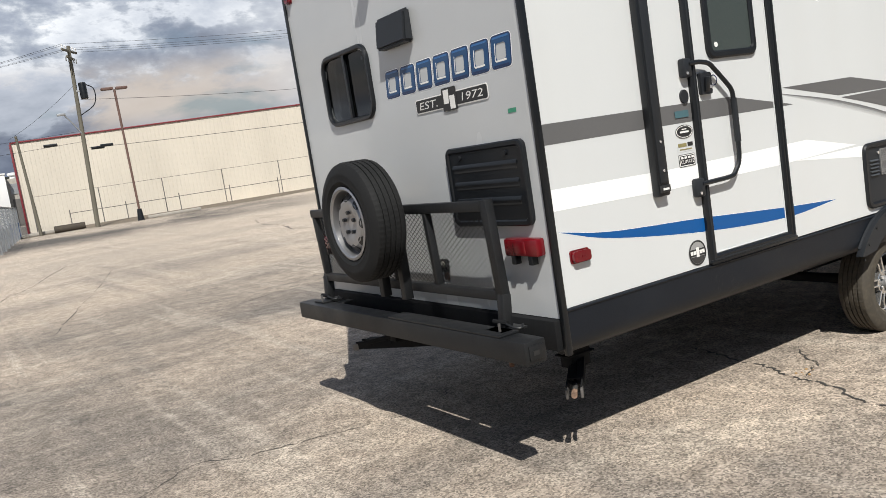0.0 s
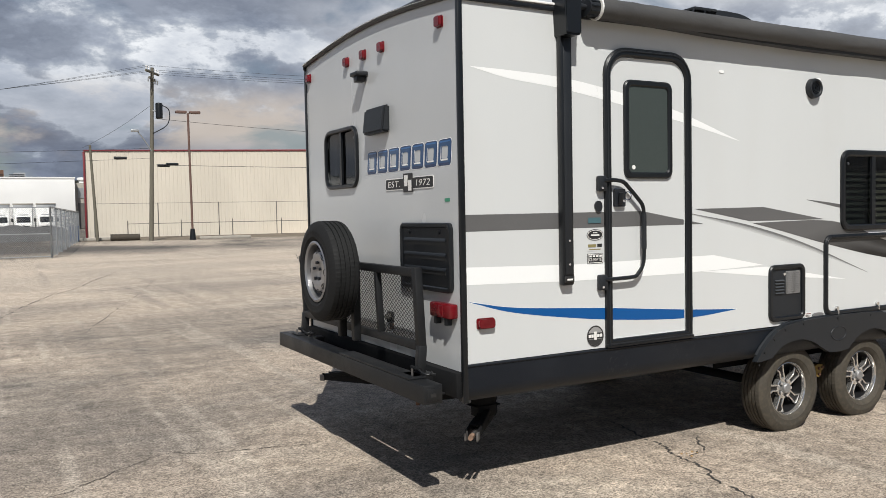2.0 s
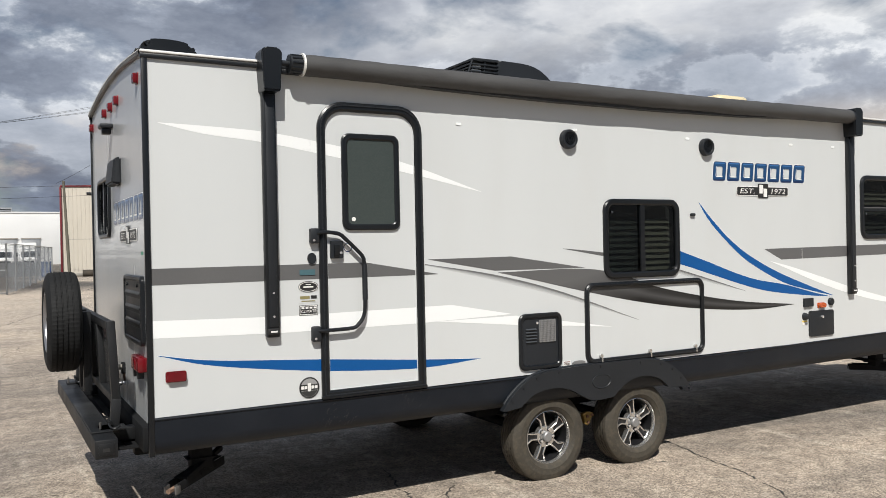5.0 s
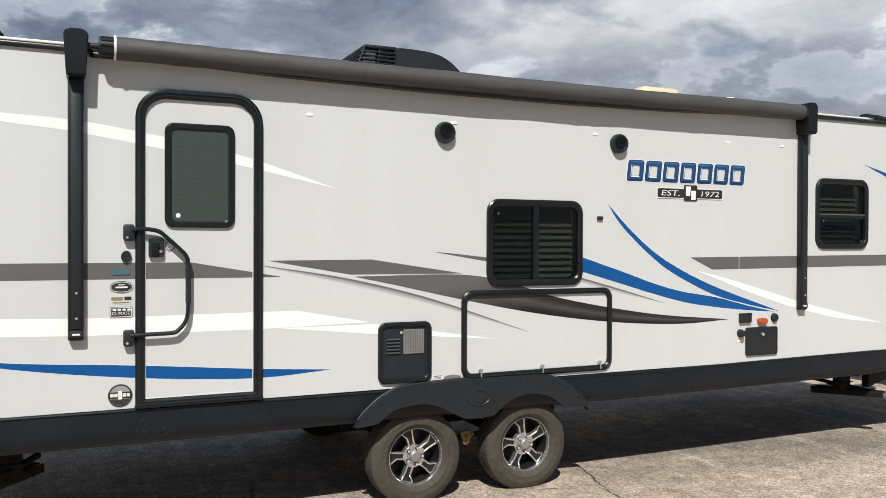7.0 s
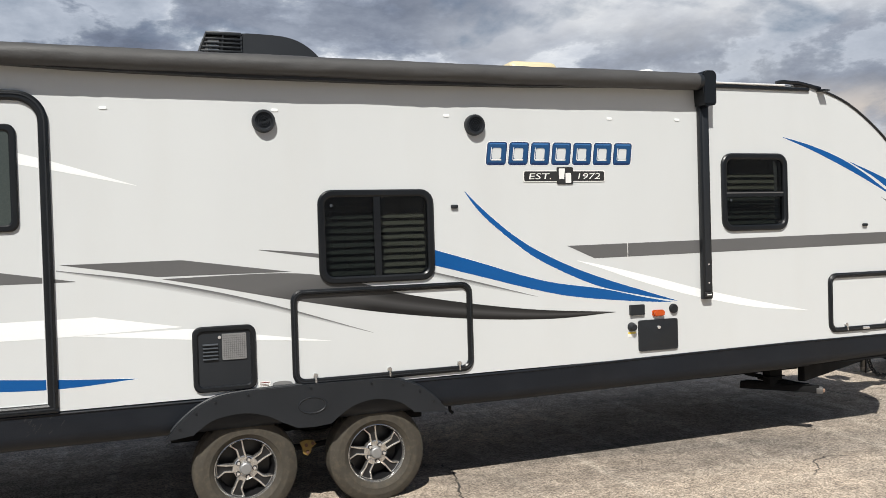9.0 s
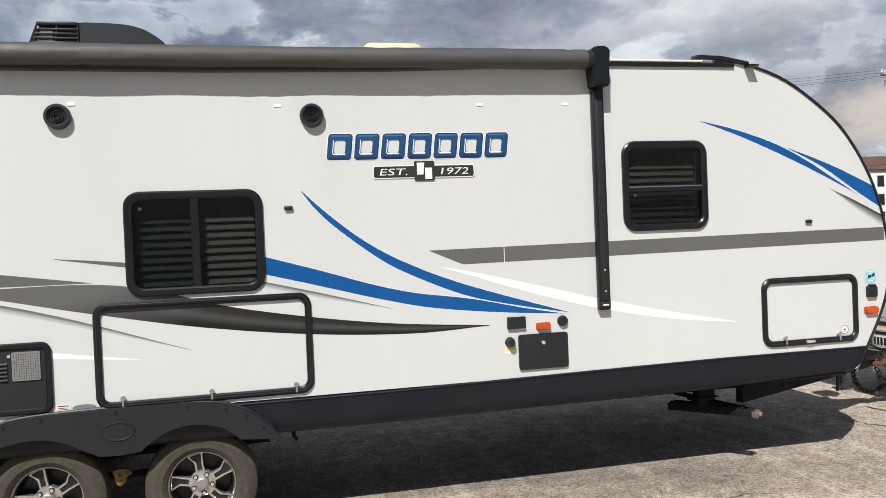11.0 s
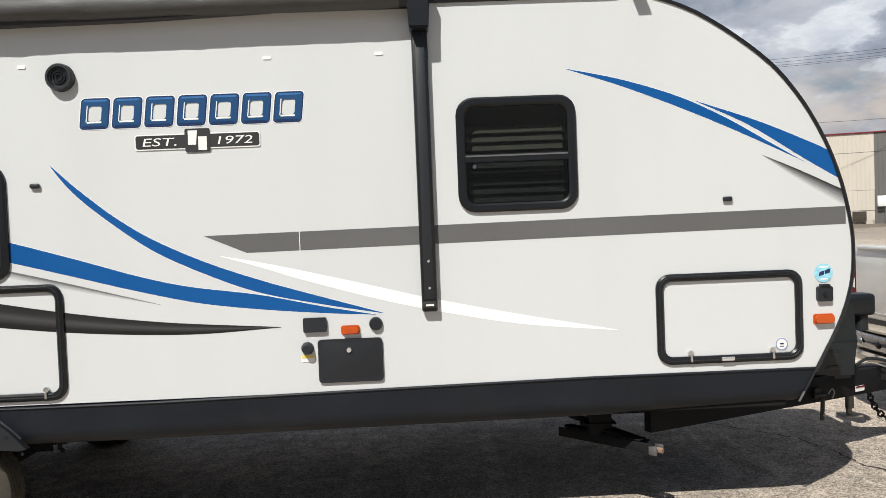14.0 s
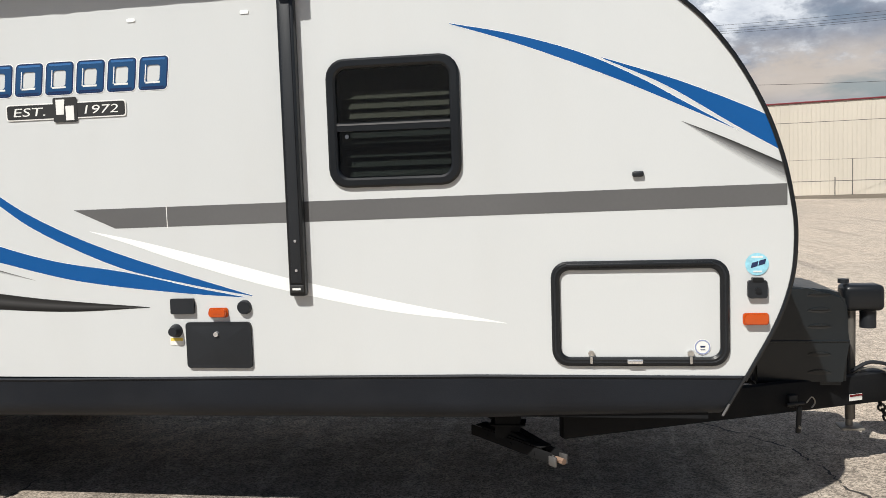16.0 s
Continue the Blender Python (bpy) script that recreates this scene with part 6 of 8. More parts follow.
    # safety chains
    for y0, s in ((3.9, -1), (4.2, 1)):
        pts = spline([(11.72, y0, 0.41), (11.76, y0 + s * 0.03, 0.28), (11.85, y0 + s * 0.05, 0.16), (11.99, y0 + s * 0.05, 0.11), (12.10, y0 + s * 0.04, 0.19), (12.22, y0 + s * 0.02, 0.34), (12.26, y0, 0.44)], 4)
        ch = None
        for i, (p, q) in enumerate(zip(pts, pts[1:])):
            d = (q - p).normalized()
            side = d.cross(Vector((0, 1, 0))).normalized() if i % 2 else Vector((0, 1, 0))
            L, w = (q - p).length * 0.66, 0.02
            loop = [(p + q) / 2 + d * (L * math.cos(t)) + side * (w * math.sin(t)) for t in (2 * math.pi * k / 8 for k in range(8))]
            o = part("chain" if ch is None else "chain_link", pipe(B(), loop, 0.0075, 6, True), M_STEEL, trailer if ch is None else ch, "steel safety chain" if ch is None else "")
            ch = ch or o


tongue()


def scuff(u, v, w, h, seed):
    """A thin dusty scrape on the skirt."""
    rnd = random.Random(seed)
    for k in range(8):
        a, b = u + rnd.uniform(-w, w), v + rnd.uniform(-h, h)
        l, t, s = rnd.uniform(0.004, 0.022), rnd.uniform(0.0008, 0.003), rnd.uniform(0.3, 2.2)
        if BELT_Z - 0.03 < b or b < 0.60:
            continue
        flat("scuff", [(a, b), (a + l, b + l * s), (a + l - t, b + l * s + t), (a - t * 0.5, b + t)], M_SCUFF, "", 0.0072)


for u, v, w, h, sd in ((3.47, 0.69, 0.03, 0.08, 11), (3.49, 0.66, 0.03, 0.08, 12), (4.03, 0.72, 0.05, 0.05, 13), (3.56, 0.70, 0.05, 0.07, 1), (3.62, 0.63, 0.04, 0.02, 2), (4.08, 0.71, 0.10, 0.05, 3)):
    scuff(u, v, w, h, sd)

# ---- ground ----


def asphalt():
    m = bpy.data.materials.new("weathered_asphalt")
    m.use_nodes = True
    nt = m.node_tree
    N, L = nt.nodes.new, nt.links.new
    b = nt.nodes["Principled BSDF"]
    tc = N("ShaderNodeTexCoord")

    def nz(scale, detail, rough=0.5, stretch=(1, 1, 1), loc=(0, 0, 0), dist=0.0, rot=0.0):
        mp = N("ShaderNodeMapping"); mp.inputs["Scale"].default_value = stretch; mp.inputs["Location"].default_value = loc; mp.inputs["Rotation"].default_value = (0, 0, rot)
        L(tc.outputs["Object"], mp.inputs[0])
        n = N("ShaderNodeTexNoise")
        n.inputs["Scale"].default_value, n.inputs["Detail"].default_value, n.inputs["Roughness"].default_value, n.inputs["Distortion"].default_value = scale, detail, rough, dist
        L(mp.outputs[0], n.inputs["Vector"])
        return n.outputs["Fac"]

    def rng(src, a, b_, c, d):
        r = N("ShaderNodeMapRange"); L(src, r.inputs[0])
        for k, v in enumerate((a, b_, c, d)):
            r.inputs[k + 1].default_value = v
        return r.outputs[0]

    def mixc(f, a, b_, blend="MIX"):
        x = N("ShaderNodeMix"); x.data_type, x.blend_type = "RGBA", blend
        for k, v in ((0, f), (6, a), (7, b_)):
            if isinstance(v, (float, int)):
                x.inputs[k].default_value = v
            elif isinstance(v, tuple):
                x.inputs[k].default_value = (*v, 1)
            else:
                L(v, x.inputs[k])
        return x.outputs[2]

    patch = rng(nz(0.16, 6, 0.55, dist=0.3), 0.36, 0.62, 0, 1)
    base = mixc(patch, (0.292, 0.243, 0.195), (0.468, 0.386, 0.304))
    # paler far off and just east, darker in the far east and by the yard
    sepo = N("ShaderNodeSeparateXYZ"); L(tc.outputs["Object"], sepo.inputs[0])
    # long smoky stains across the lot
    stain = rng(nz(0.34, 6, 0.55, (0.30, 0.85, 1), (3.3, 1.2, 0), 0.8, 0.18), 0.45, 0.60, 0, 0.8)
    base = mixc(stain, base, (0.125, 0.114, 0.104))
    smoke = rng(nz(1.15, 6, 0.58, (0.42, 1, 1), (14, 2, 0), 0.7, 0.1), 0.50, 0.68, 0, 0.42)
    base = mixc(smoke, base, (0.135, 0.124, 0.112))
    # broad old stains on the lot
    for cx, cy, sx, sy, amount in ((-2.2, 3.6, 5.0, 4.2, 0.42), (3.2, 11.4, 5.5, 2.4, 0.48), (-0.8, 8.2, 4.0, 2.6, 0.5), (2.2, 2.0, 3.0, 1.4, 0.08), (0.2, 5.6, 3.2, 3.6, 0.5)):
        sh = N("ShaderNodeVectorMath"); sh.operation = "SUBTRACT"; L(tc.outputs["Object"], sh.inputs[0]); sh.inputs[1].default_value = (cx, cy, 0)
        sc = N("ShaderNodeVectorMath"); sc.operation = "MULTIPLY"; L(sh.outputs[0], sc.inputs[0]); sc.inputs[1].default_value = (1 / sx, 1 / sy, 0)
        ln = N("ShaderNodeVectorMath"); ln.operation = "LENGTH"; L(sc.outputs[0], ln.inputs[0])
        rag = N("ShaderNodeMath"); rag.operation = "MULTIPLY_ADD"; L(nz(0.9, 6, 0.6, (0.5, 1, 1), (cx, 5, 0), 0.5), rag.inputs[0]); rag.inputs[1].default_value = 2.4; L(ln.outputs["Value"], rag.inputs[2])
        base = mixc(rng(rag.outputs[0], 1.35, 2.3, amount, 0.0), base, (0.115, 0.104, 0.094))
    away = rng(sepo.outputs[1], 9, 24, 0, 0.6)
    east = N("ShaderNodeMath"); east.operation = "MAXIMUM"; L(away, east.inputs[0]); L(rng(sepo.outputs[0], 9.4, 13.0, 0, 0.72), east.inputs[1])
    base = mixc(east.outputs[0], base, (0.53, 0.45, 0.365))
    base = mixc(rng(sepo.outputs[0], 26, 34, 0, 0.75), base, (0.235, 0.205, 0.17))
    # pale bleached blots and long drag marks
    pale = rng(nz(0.8, 6, 0.6, (0.5, 1, 1), (31, 9, 0), 0.5, 0.2), 0.56, 0.68, 0, 0.34)
    base = mixc(pale, base, (0.52, 0.455, 0.37))
    track = rng(nz(4.5, 3, 0.5, (1.0, 0.035, 1), (0, 7, 0), 0.1, -0.12), 0.56, 0.70, 0, 0.28)
    base = mixc(track, base, (0.55, 0.49, 0.41))
    track3 = rng(nz(3.2, 4, 0.5, (0.06, 1.0, 1), (2, 6, 0), 0.2, 0.22), 0.55, 0.70, 0, 0.16)
    base = mixc(track3, base, (0.55, 0.485, 0.40))
    track2 = rng(nz(2.2, 4, 0.5, (1.0, 0.05, 1), (5, 3, 0), 0.15, -0.1), 0.55, 0.70, 0, 0.35)
    base = mixc(track2, base, (0.13, 0.121, 0.112))
    yard = N("ShaderNodeMath"); yard.operation = "MULTIPLY"
    L(rng(sepo.outputs[1], 36, 45, 0, 0.92), yard.inputs[0]); L(rng(sepo.outputs[0], 24, 16, 0, 1), yard.inputs[1])
    rough_edge = N("ShaderNodeMath"); rough_edge.operation = "MULTIPLY"; L(yard.outputs[0], rough_edge.inputs[0]); L(rng(nz(0.22, 5, 0.6, (0.5, 0.25, 1), (6, 2, 0), 0.4), 0.37, 0.53, 0.2, 1.0), rough_edge.inputs[1])
    base = mixc(rough_edge.outputs[0], base, (0.075, 0.070, 0.065))
    # stones in the surface
    vo = N("ShaderNodeTexVoronoi"); vo.inputs["Scale"].default_value = 105.0
    L(tc.outputs["Object"], vo.inputs["Vector"])
    sep = N("ShaderNodeSeparateColor"); L(vo.outputs["Color"], sep.inputs[0])
    stone = rng(sep.outputs[0], 0, 1, 0.46, 1.62)
    vo2 = N("ShaderNodeTexVoronoi"); vo2.inputs["Scale"].default_value = 26.0
    L(tc.outputs["Object"], vo2.inputs["Vector"])
    sep2 = N("ShaderNodeSeparateColor"); L(vo2.outputs["Color"], sep2.inputs[0])
    clump = rng(sep2.outputs[1], 0, 1, 0.92, 1.08)
    mottle = rng(nz(6.5, 6, 0.68, loc=(4, 1, 0), dist=0.2), 0.32, 0.68, 0.70, 1.26)
    pocks = rng(nz(24, 4, 0.6, loc=(9, 5, 0)), 0.60, 0.70, 0, 0.42)
    base = mixc(pocks, base, (0.10, 0.092, 0.084))
    for f in (stone, clump, mottle):
        cc = N("ShaderNodeCombineColor")
        for k in range(3):
            L(f, cc.inputs[k])
        base = mixc(1.0, base, cc.outputs[0], "MULTIPLY")
    # fine natural cracks
    warp = N("ShaderNodeTexNoise"); warp.inputs["Scale"].default_value, warp.inputs["Detail"].default_value = 0.9, 6.0
    L(tc.outputs["Object"], warp.inputs["Vector"])
    va = N("ShaderNodeVectorMath"); va.operation = "MULTIPLY_ADD"; L(warp.outputs["Color"], va.inputs[0]); va.inputs[1].default_value = (1.6, 1.6, 0); L(tc.outputs["Object"], va.inputs[2])
    vc = N("ShaderNodeTexVoronoi"); vc.feature = "DISTANCE_TO_EDGE"; vc.inputs["Scale"].default_value = 0.19
    L(va.outputs[0], vc.inputs["Vector"])
    gate = rng(nz(0.5, 3, loc=(2, 8, 0)), 0.64, 0.68, 0, 1)
    line = rng(vc.outputs["Distance"], 0.0004, 0.0018, 1, 0)
    mu = N("ShaderNodeMath"); mu.operation = "MULTIPLY"; L(gate, mu.inputs[0]); L(line, mu.inputs[1])
    base = mixc(mu.outputs[0], base, (0.035, 0.032, 0.03))
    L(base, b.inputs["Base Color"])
    b.inputs["Roughness"].default_value = 0.88
    b.inputs["Specular IOR Level"].default_value = 0.25
    bp = N("ShaderNodeBump"); bp.inputs["Distance"].default_value, bp.inputs["Strength"].default_value = 0.003, 0.5
    L(vo.outputs["Distance"], bp.inputs["Height"]); L(bp.outputs[0], b.inputs["Normal"])
    return m


M_ASPHALT = asphalt()
M_CRACK = mat("crack_shadow", (0.05, 0.045, 0.04), 0.95, vary=0.3, fine=80)
M_METALWALL = mat("beige_corrugated_steel", (0.585, 0.535, 0.455), 0.5, vary=0.05, scale=0.4, fine=8, dirt=(0.42, 0.38, 0.32), dirt_amount=0.15, stretch=(1, 1, 0.3))
M_GREYWALL = mat("grey_corrugated_steel", (0.122, 0.119, 0.111), 0.55, vary=0.06, scale=0.4, fine=8)
M_REDTRIM = mat("red_metal_trim", (0.17, 0.022, 0.03), 0.45, vary=0.1)
M_WHITEWALL = mat("white_painted_wall", (0.78, 0.78, 0.77), 0.6, vary=0.05, scale=0.3, fine=6)
M_WOOD = mat("weathered_pole_wood", (0.125, 0.115, 0.09), 0.85, vary=0.25, scale=2, fine=30, bump=0.004, stretch=(4, 4, 0.3))
M_RUSTPOLE = mat("rust_red_pole", (0.125, 0.072, 0.058), 0.6, vary=0.15)
M_GALV = mat("galvanised_steel", (0.36, 0.37, 0.38), 0.45, 0.5, vary=0.12, scale=6)
M_CONC = mat("concrete", (0.32, 0.30, 0.265), 0.85, vary=0.2, scale=3, fine=30, bump=0.003)
M_DIRT = mat("dry_dirt_strip", (0.16, 0.13, 0.095), 0.95, vary=0.35, scale=1.0, fine=9, bump=0.01)
M_VERGE = mat("dusty_concrete_bank", (0.25, 0.225, 0.18), 0.9, vary=0.25, scale=1.2, fine=9, bump=0.006)
M_RUSTYPOST = mat("flaking_rusty_steel", (0.17, 0.095, 0.06), 0.85, vary=0.35, scale=5, fine=30, bump=0.004)
M_GREENCLOTH = mat("faded_green_cloth", (0.012, 0.062, 0.046), 0.75, vary=0.25, scale=6)
# grey of the added unseen wall, set for the window reflections
M_SKYBLOCK = mat("sky_block_grey", (0.27, 0.27, 0.26), 0.55, vary=0.06, scale=0.4, fine=8)
M_BUMPER = mat("dusty_chrome", (0.33, 0.34, 0.355), 0.14, 1.0, vary=0.1, scale=6, dirt=(0.32, 0.28, 0.22), dirt_amount=0.35)
M_TRUCK = mat("white_truck_paint", (0.70, 0.69, 0.66), 0.22, vary=0.04, scale=1.5, coat=0.6, dirt=(0.45, 0.42, 0.37), dirt_amount=0.3)
M_TAN = mat("tan_lower_paint", (0.42, 0.37, 0.29), 0.3, vary=0.08, scale=2, coat=0.4, dirt=(0.3, 0.26, 0.2), dirt_amount=0.4)
M_DGLASS = mat("dark_vehicle_glass", (0.012, 0.014, 0.016), 0.06, vary=0.1, spec=0.8)
M_FARTREE = mat("far_woods", (0.020, 0.023, 0.018), 0.9, vary=0.4, scale=0.2, fine=2)
M_LOG = mat("dark_weathered_log", (0.055, 0.045, 0.034), 0.9, vary=0.35, scale=4, fine=30, bump=0.01)
M_BLUEBIN = mat("blue_plastic", (0.03, 0.07, 0.19), 0.5, vary=0.15)
M_HEAP = mat("dark_clutter_grey", (0.085, 0.085, 0.085), 0.95, vary=0.4, scale=0.8, fine=6, bump=0.02)
M_BROWNROOF = mat("brown_roof_tiles", (0.10, 0.055, 0.042), 0.8, vary=0.25, scale=1.5, fine=12)
M_LEAF = mat("dry_leaf", (0.38, 0.25, 0.12), 0.8, vary=0.2)

bm = B()
edge = [-900, -300, -120, -60, -30, -12, -4, 2, 6, 10, 14, 20, 30, 45, 70, 120, 300, 900]
grid = [[bm.verts.new((x, y, 0.0)) for y in edge] for x in edge]
for i in range(len(edge) - 1):
    for j in range(len(edge) - 1):
        bm.faces.new((grid[i][j], grid[i + 1][j], grid[i + 1][j + 1], grid[i][j + 1]))
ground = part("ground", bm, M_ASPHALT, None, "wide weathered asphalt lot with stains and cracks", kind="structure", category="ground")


def crack(pts, width, seed):
    """An open crack in the asphalt, ragged and of uneven width."""
    rnd = random.Random(seed)
    line = spline([(x, y, 0.003) for x, y in pts], 9)
    bm = B()
    rows = []
    off = 0.0
    for i, p in enumerate(line):
        d = (line[min(i + 1, len(line) - 1)] - line[max(i - 1, 0)]).normalized()
        s = Vector((-d.y, d.x, 0))
        off = off * 0.6 + rnd.uniform(-0.022, 0.022)
        f = min(1.0, i / 4, (len(line) - 1 - i) / 4) if 0 < i < len(line) - 1 else 0.15
        w = width * f * rnd.uniform(0.45, 1.25)
        rows.append((bm.verts.new(p + s * (off + w)), bm.verts.new(p + s * (off - w))))
    for k, (a, b) in enumerate(zip(rows, rows[1:])):
        if rnd.random() > 0.2 or k < 1:
            bm.faces.new((a[0], a[1], b[1], b[0]))
    part("crack", bm, M_CRACK, ground, "ragged open crack")


crack([(4.3, 3.85), (4.25, 3.57), (4.18, 3.22), (4.1, 3.0), (4.06, 2.82), (4.01, 2.62), (3.91, 2.4), (3.86, 2.1), (3.8, 1.7), (3.6, 1.3)], 0.010, 1)
crack([(4.08, 2.81), (4.28, 2.87), (4.40, 2.98), (4.60, 3.2)], 0.006, 2)
crack([(6.75, 3.6), (6.7, 3.21), (6.59, 2.79), (6.51, 2.44), (6.4, 2.0), (6.2, 1.6)], 0.007, 3)
crack([(10.6, 5.2), (10.9, 4.75), (11.22, 4.35), (11.35, 4.0), (11.4, 3.7), (11.6, 3.2), (11.9, 2.6)], 0.009, 4)
crack([(-0.9, 4.35), (0.2, 4.2), (0.72, 4.5), (1.1, 4.8), (1.5, 4.65), (1.87, 4.57), (2.38, 4.42), (2.65, 4.46), (2.92, 4.7)], 0.0035, 5)
crack([(-0.09, 6.54), (0.02, 6.95), (0.12, 7.42)], 0.006, 6)
crack([(1.2, 11.29), (1.79, 13.52), (2.65, 16.47), (4.21, 22.31)], 0.009, 12)
crack([(0.09, 13.59), (0.49, 15.49), (1.22, 18.22), (1.95, 20.22), (2.74, 22.98), (3.64, 25.9)], 0.016, 13)
crack([(-0.4, 11.8), (0.5, 11.44), (1.07, 11.06), (1.67, 11.12), (2.24, 10.93), (2.68, 10.88)], 0.006, 14)
crack([(5.38, 37.29), (7.1, 43.76), (10.46, 55.71)], 0.03, 15)
crack([(2.6, 10.2), (5.0, 11.2), (7.2, 11.6)], 0.015, 9)
crack([(9.0, 22), (9.8, 25), (10.2, 28), (11.5, 32)], 0.03, 10)
crack([(16.0, 12.0), (18, 13.5), (20.5, 14), (23, 16)], 0.02, 11)

# small stones and leaves on the asphalt
rnd = random.Random(4)
for k in range(70):
    x, y = rnd.uniform(-3, 12), rnd.uniform(0.6, 8)
    if k < 8:
        x, y = 4.17 + rnd.uniform(-0.06, 0.06), 2.86 + rnd.uniform(-0.04, 0.04)
    bm = B()
    bmesh.ops.create_icosphere(bm, subdivisions=1, radius=1.0)
    r = rnd.uniform(0.004, 0.010)
    for v in bm.verts:
        v.co = Vector((x, y, r * 0.6)) + Vector((v.co.x * r * rnd.uniform(0.7, 1.3), v.co.y * r * rnd.uniform(0.7, 1.3), v.co.z * r * 0.7))
    part("pebble", bm, M_LEAF if k < 8 else M_CONC, ground)


# ---- warehouse behind the lot ----
def corrugated(bm, a, b, z0, z1, rib=0.32, depth=0.02, z2=None):
    """A standing-rib steel wall from a to b (plan points)."""
    a, b = Vector((*a, 0)), Vector((*b, 0))
    d = (b - a).normalized()
    out = Vector((d.y, -d.x, 0))
    n = max(1, int((b - a).length / rib))
    step = (b - a).length / n
    line = []
    for k in range(n):
        for f, h in ((0.0, 0), (0.78, 0), (0.83, 1), (0.95, 1)):
            line.append(a + d * step * (k + f) + out * depth * h)
    line.append(b)
    lo, hi = [bm.verts.new(p + Vector((0, 0, z0))) for p in line], [bm.verts.new(p + Vector((0, 0, z1 + ((z2 or z1) - z1) * i / (len(line) - 1)))) for i, p in enumerate(line)]
    for k in range(len(line) - 1):
        bm.faces.new((lo[k], lo[k + 1], hi[k + 1], hi[k]))
    return d, out


WA, WB, WC = (7.42, 72.9), (45.0, 63.4), (51.15, 60.55)


def warehouse():
    wh = thing("warehouse", (27, 70, 0), "long beige ribbed steel warehouse with red roof trim", "warehouse")
    bm = B()
    d, out = corrugated(bm, WA, WB, 0, 7.27, z2=7.38)
    part("wall", bm, M_METALWALL, wh, "beige ribbed steel wall")
    bm = B()
    corrugated(bm, WB, WC, 0, 7.42)
    part("wall", bm, M_GREYWALL, wh, "grey ribbed steel wall")
    back = [Vector((*WA, 0)) + Vector((5.5, 34, 0)), Vector((*WC, 0)) + Vector((5.5, 34, 0))]
    for p, q, name in ((Vector((*WA, 0)), back[0], "wall"), (Vector((*WC, 0)), back[1], "wall"), (back[0], back[1], "wall")):
        bm = B()
        vs = [bm.verts.new(v) for v in (p, q, q + Vector((0, 0, 6.95)), p + Vector((0, 0, 6.95)))]
        bm.faces.new(vs)
        bmesh.ops.solidify(bm, geom=bm.faces[:], thickness=0.15)
        part(name, bm, M_METALWALL, wh)
    bm = B()
    bm.faces.new([bm.verts.new(Vector((x, y, z))) for (x, y), z in ((WA, 7.3), (WB, 7.4), (WC, 7.4), (tuple(back[1])[:2], 7.4), (tuple(back[0])[:2], 7.3))])
    bmesh.ops.solidify(bm, geom=bm.faces[:], thickness=0.12)
    part("roof", bm, M_WHITEWALL, wh)
    for p, q, zp in ((WA, WB, 7.30), (WB, WC, 7.44)):
        p, q = Vector((*p, zp)), Vector((*q, 7.42 if zp < 7.4 else zp))
        dd = q - p
        m = Matrix.Translation((p + q) / 2) @ dd.to_track_quat("X", "Z").to_matrix().to_4x4()
        part("eave_trim", obox(B(), m, dd.length, 0.2, 0.12, 0.02), M_REDTRIM, wh, "red eave trim")
    for p in (WA, WC):
        part("corner_trim", box(B(), p[0] - 0.07, p[0] + 0.07, p[1] - 0.22, p[1] + 0.05, 0, 7.2, 0.02), M_REDTRIM, wh, "red corner trim")
    # windows and door in the grey wall
    p, q = Vector((*WB, 0)), Vector((*WC, 0))
    dd = (q - p).normalized()
    rot = Matrix.Rotation(math.atan2(dd.y, dd.x), 4, "Z")
    for f, z0, z1, w in ((0.38, 3.98, 5.38, 1.08), (0.78, 3.96, 5.29, 1.05), (0.79, 0.48, 1.69, 1.0)):
        c = p + (q - p) * f
        wn = part("window", obox(B(), Matrix.Translation(c + Vector((0, 0, (z0 + z1) / 2))) @ rot, w, 0.22, z1 - z0, 0.02), M_TRIM, wh, "dark framed window")
        part("pane", obox(B(), Matrix.Translation(c + Vector((0, 0, (z0 + z1) / 2))) @ rot, w - 0.16, 0.235, z1 - z0 - 0.16), M_DGLASS, wn)
    c = p + (q - p) * 0.08
    part("sign", obox(B(), Matrix.Translation(c + Vector((0, 0, 1.9)) + Vector((0.1, -0.5, 0))) @ rot, 1.4, 0.06, 0.85, 0.01), M_WHITEWALL, wh, "blank white sign board")
    c = p + (q - p) * -0.04
    part("wall_box", obox(B(), Matrix.Translation(c + Vector((-1.15, -0.3, 0.75))) @ rot, 1.0, 0.3, 0.75, 0.02), M_LOG, wh, "dark meter boxes on the wall")
    part("wall_lamp", obox(B(), Matrix.Translation(q - dd * 1.4 + Vector((0.2, -0.2, 5.5))), 0.2, 0.2, 0.16, 0.03), M_WHITEWALL, wh)


warehouse()


M_CHAIN = mat("dull_chain_wire", (0.20, 0.215, 0.23), 0.5, 0.3, vary=0.15, scale=3)
M_DULLPOST = mat("dull_dark_post", (0.12, 0.112, 0.105), 0.6, vary=0.2, scale=3)


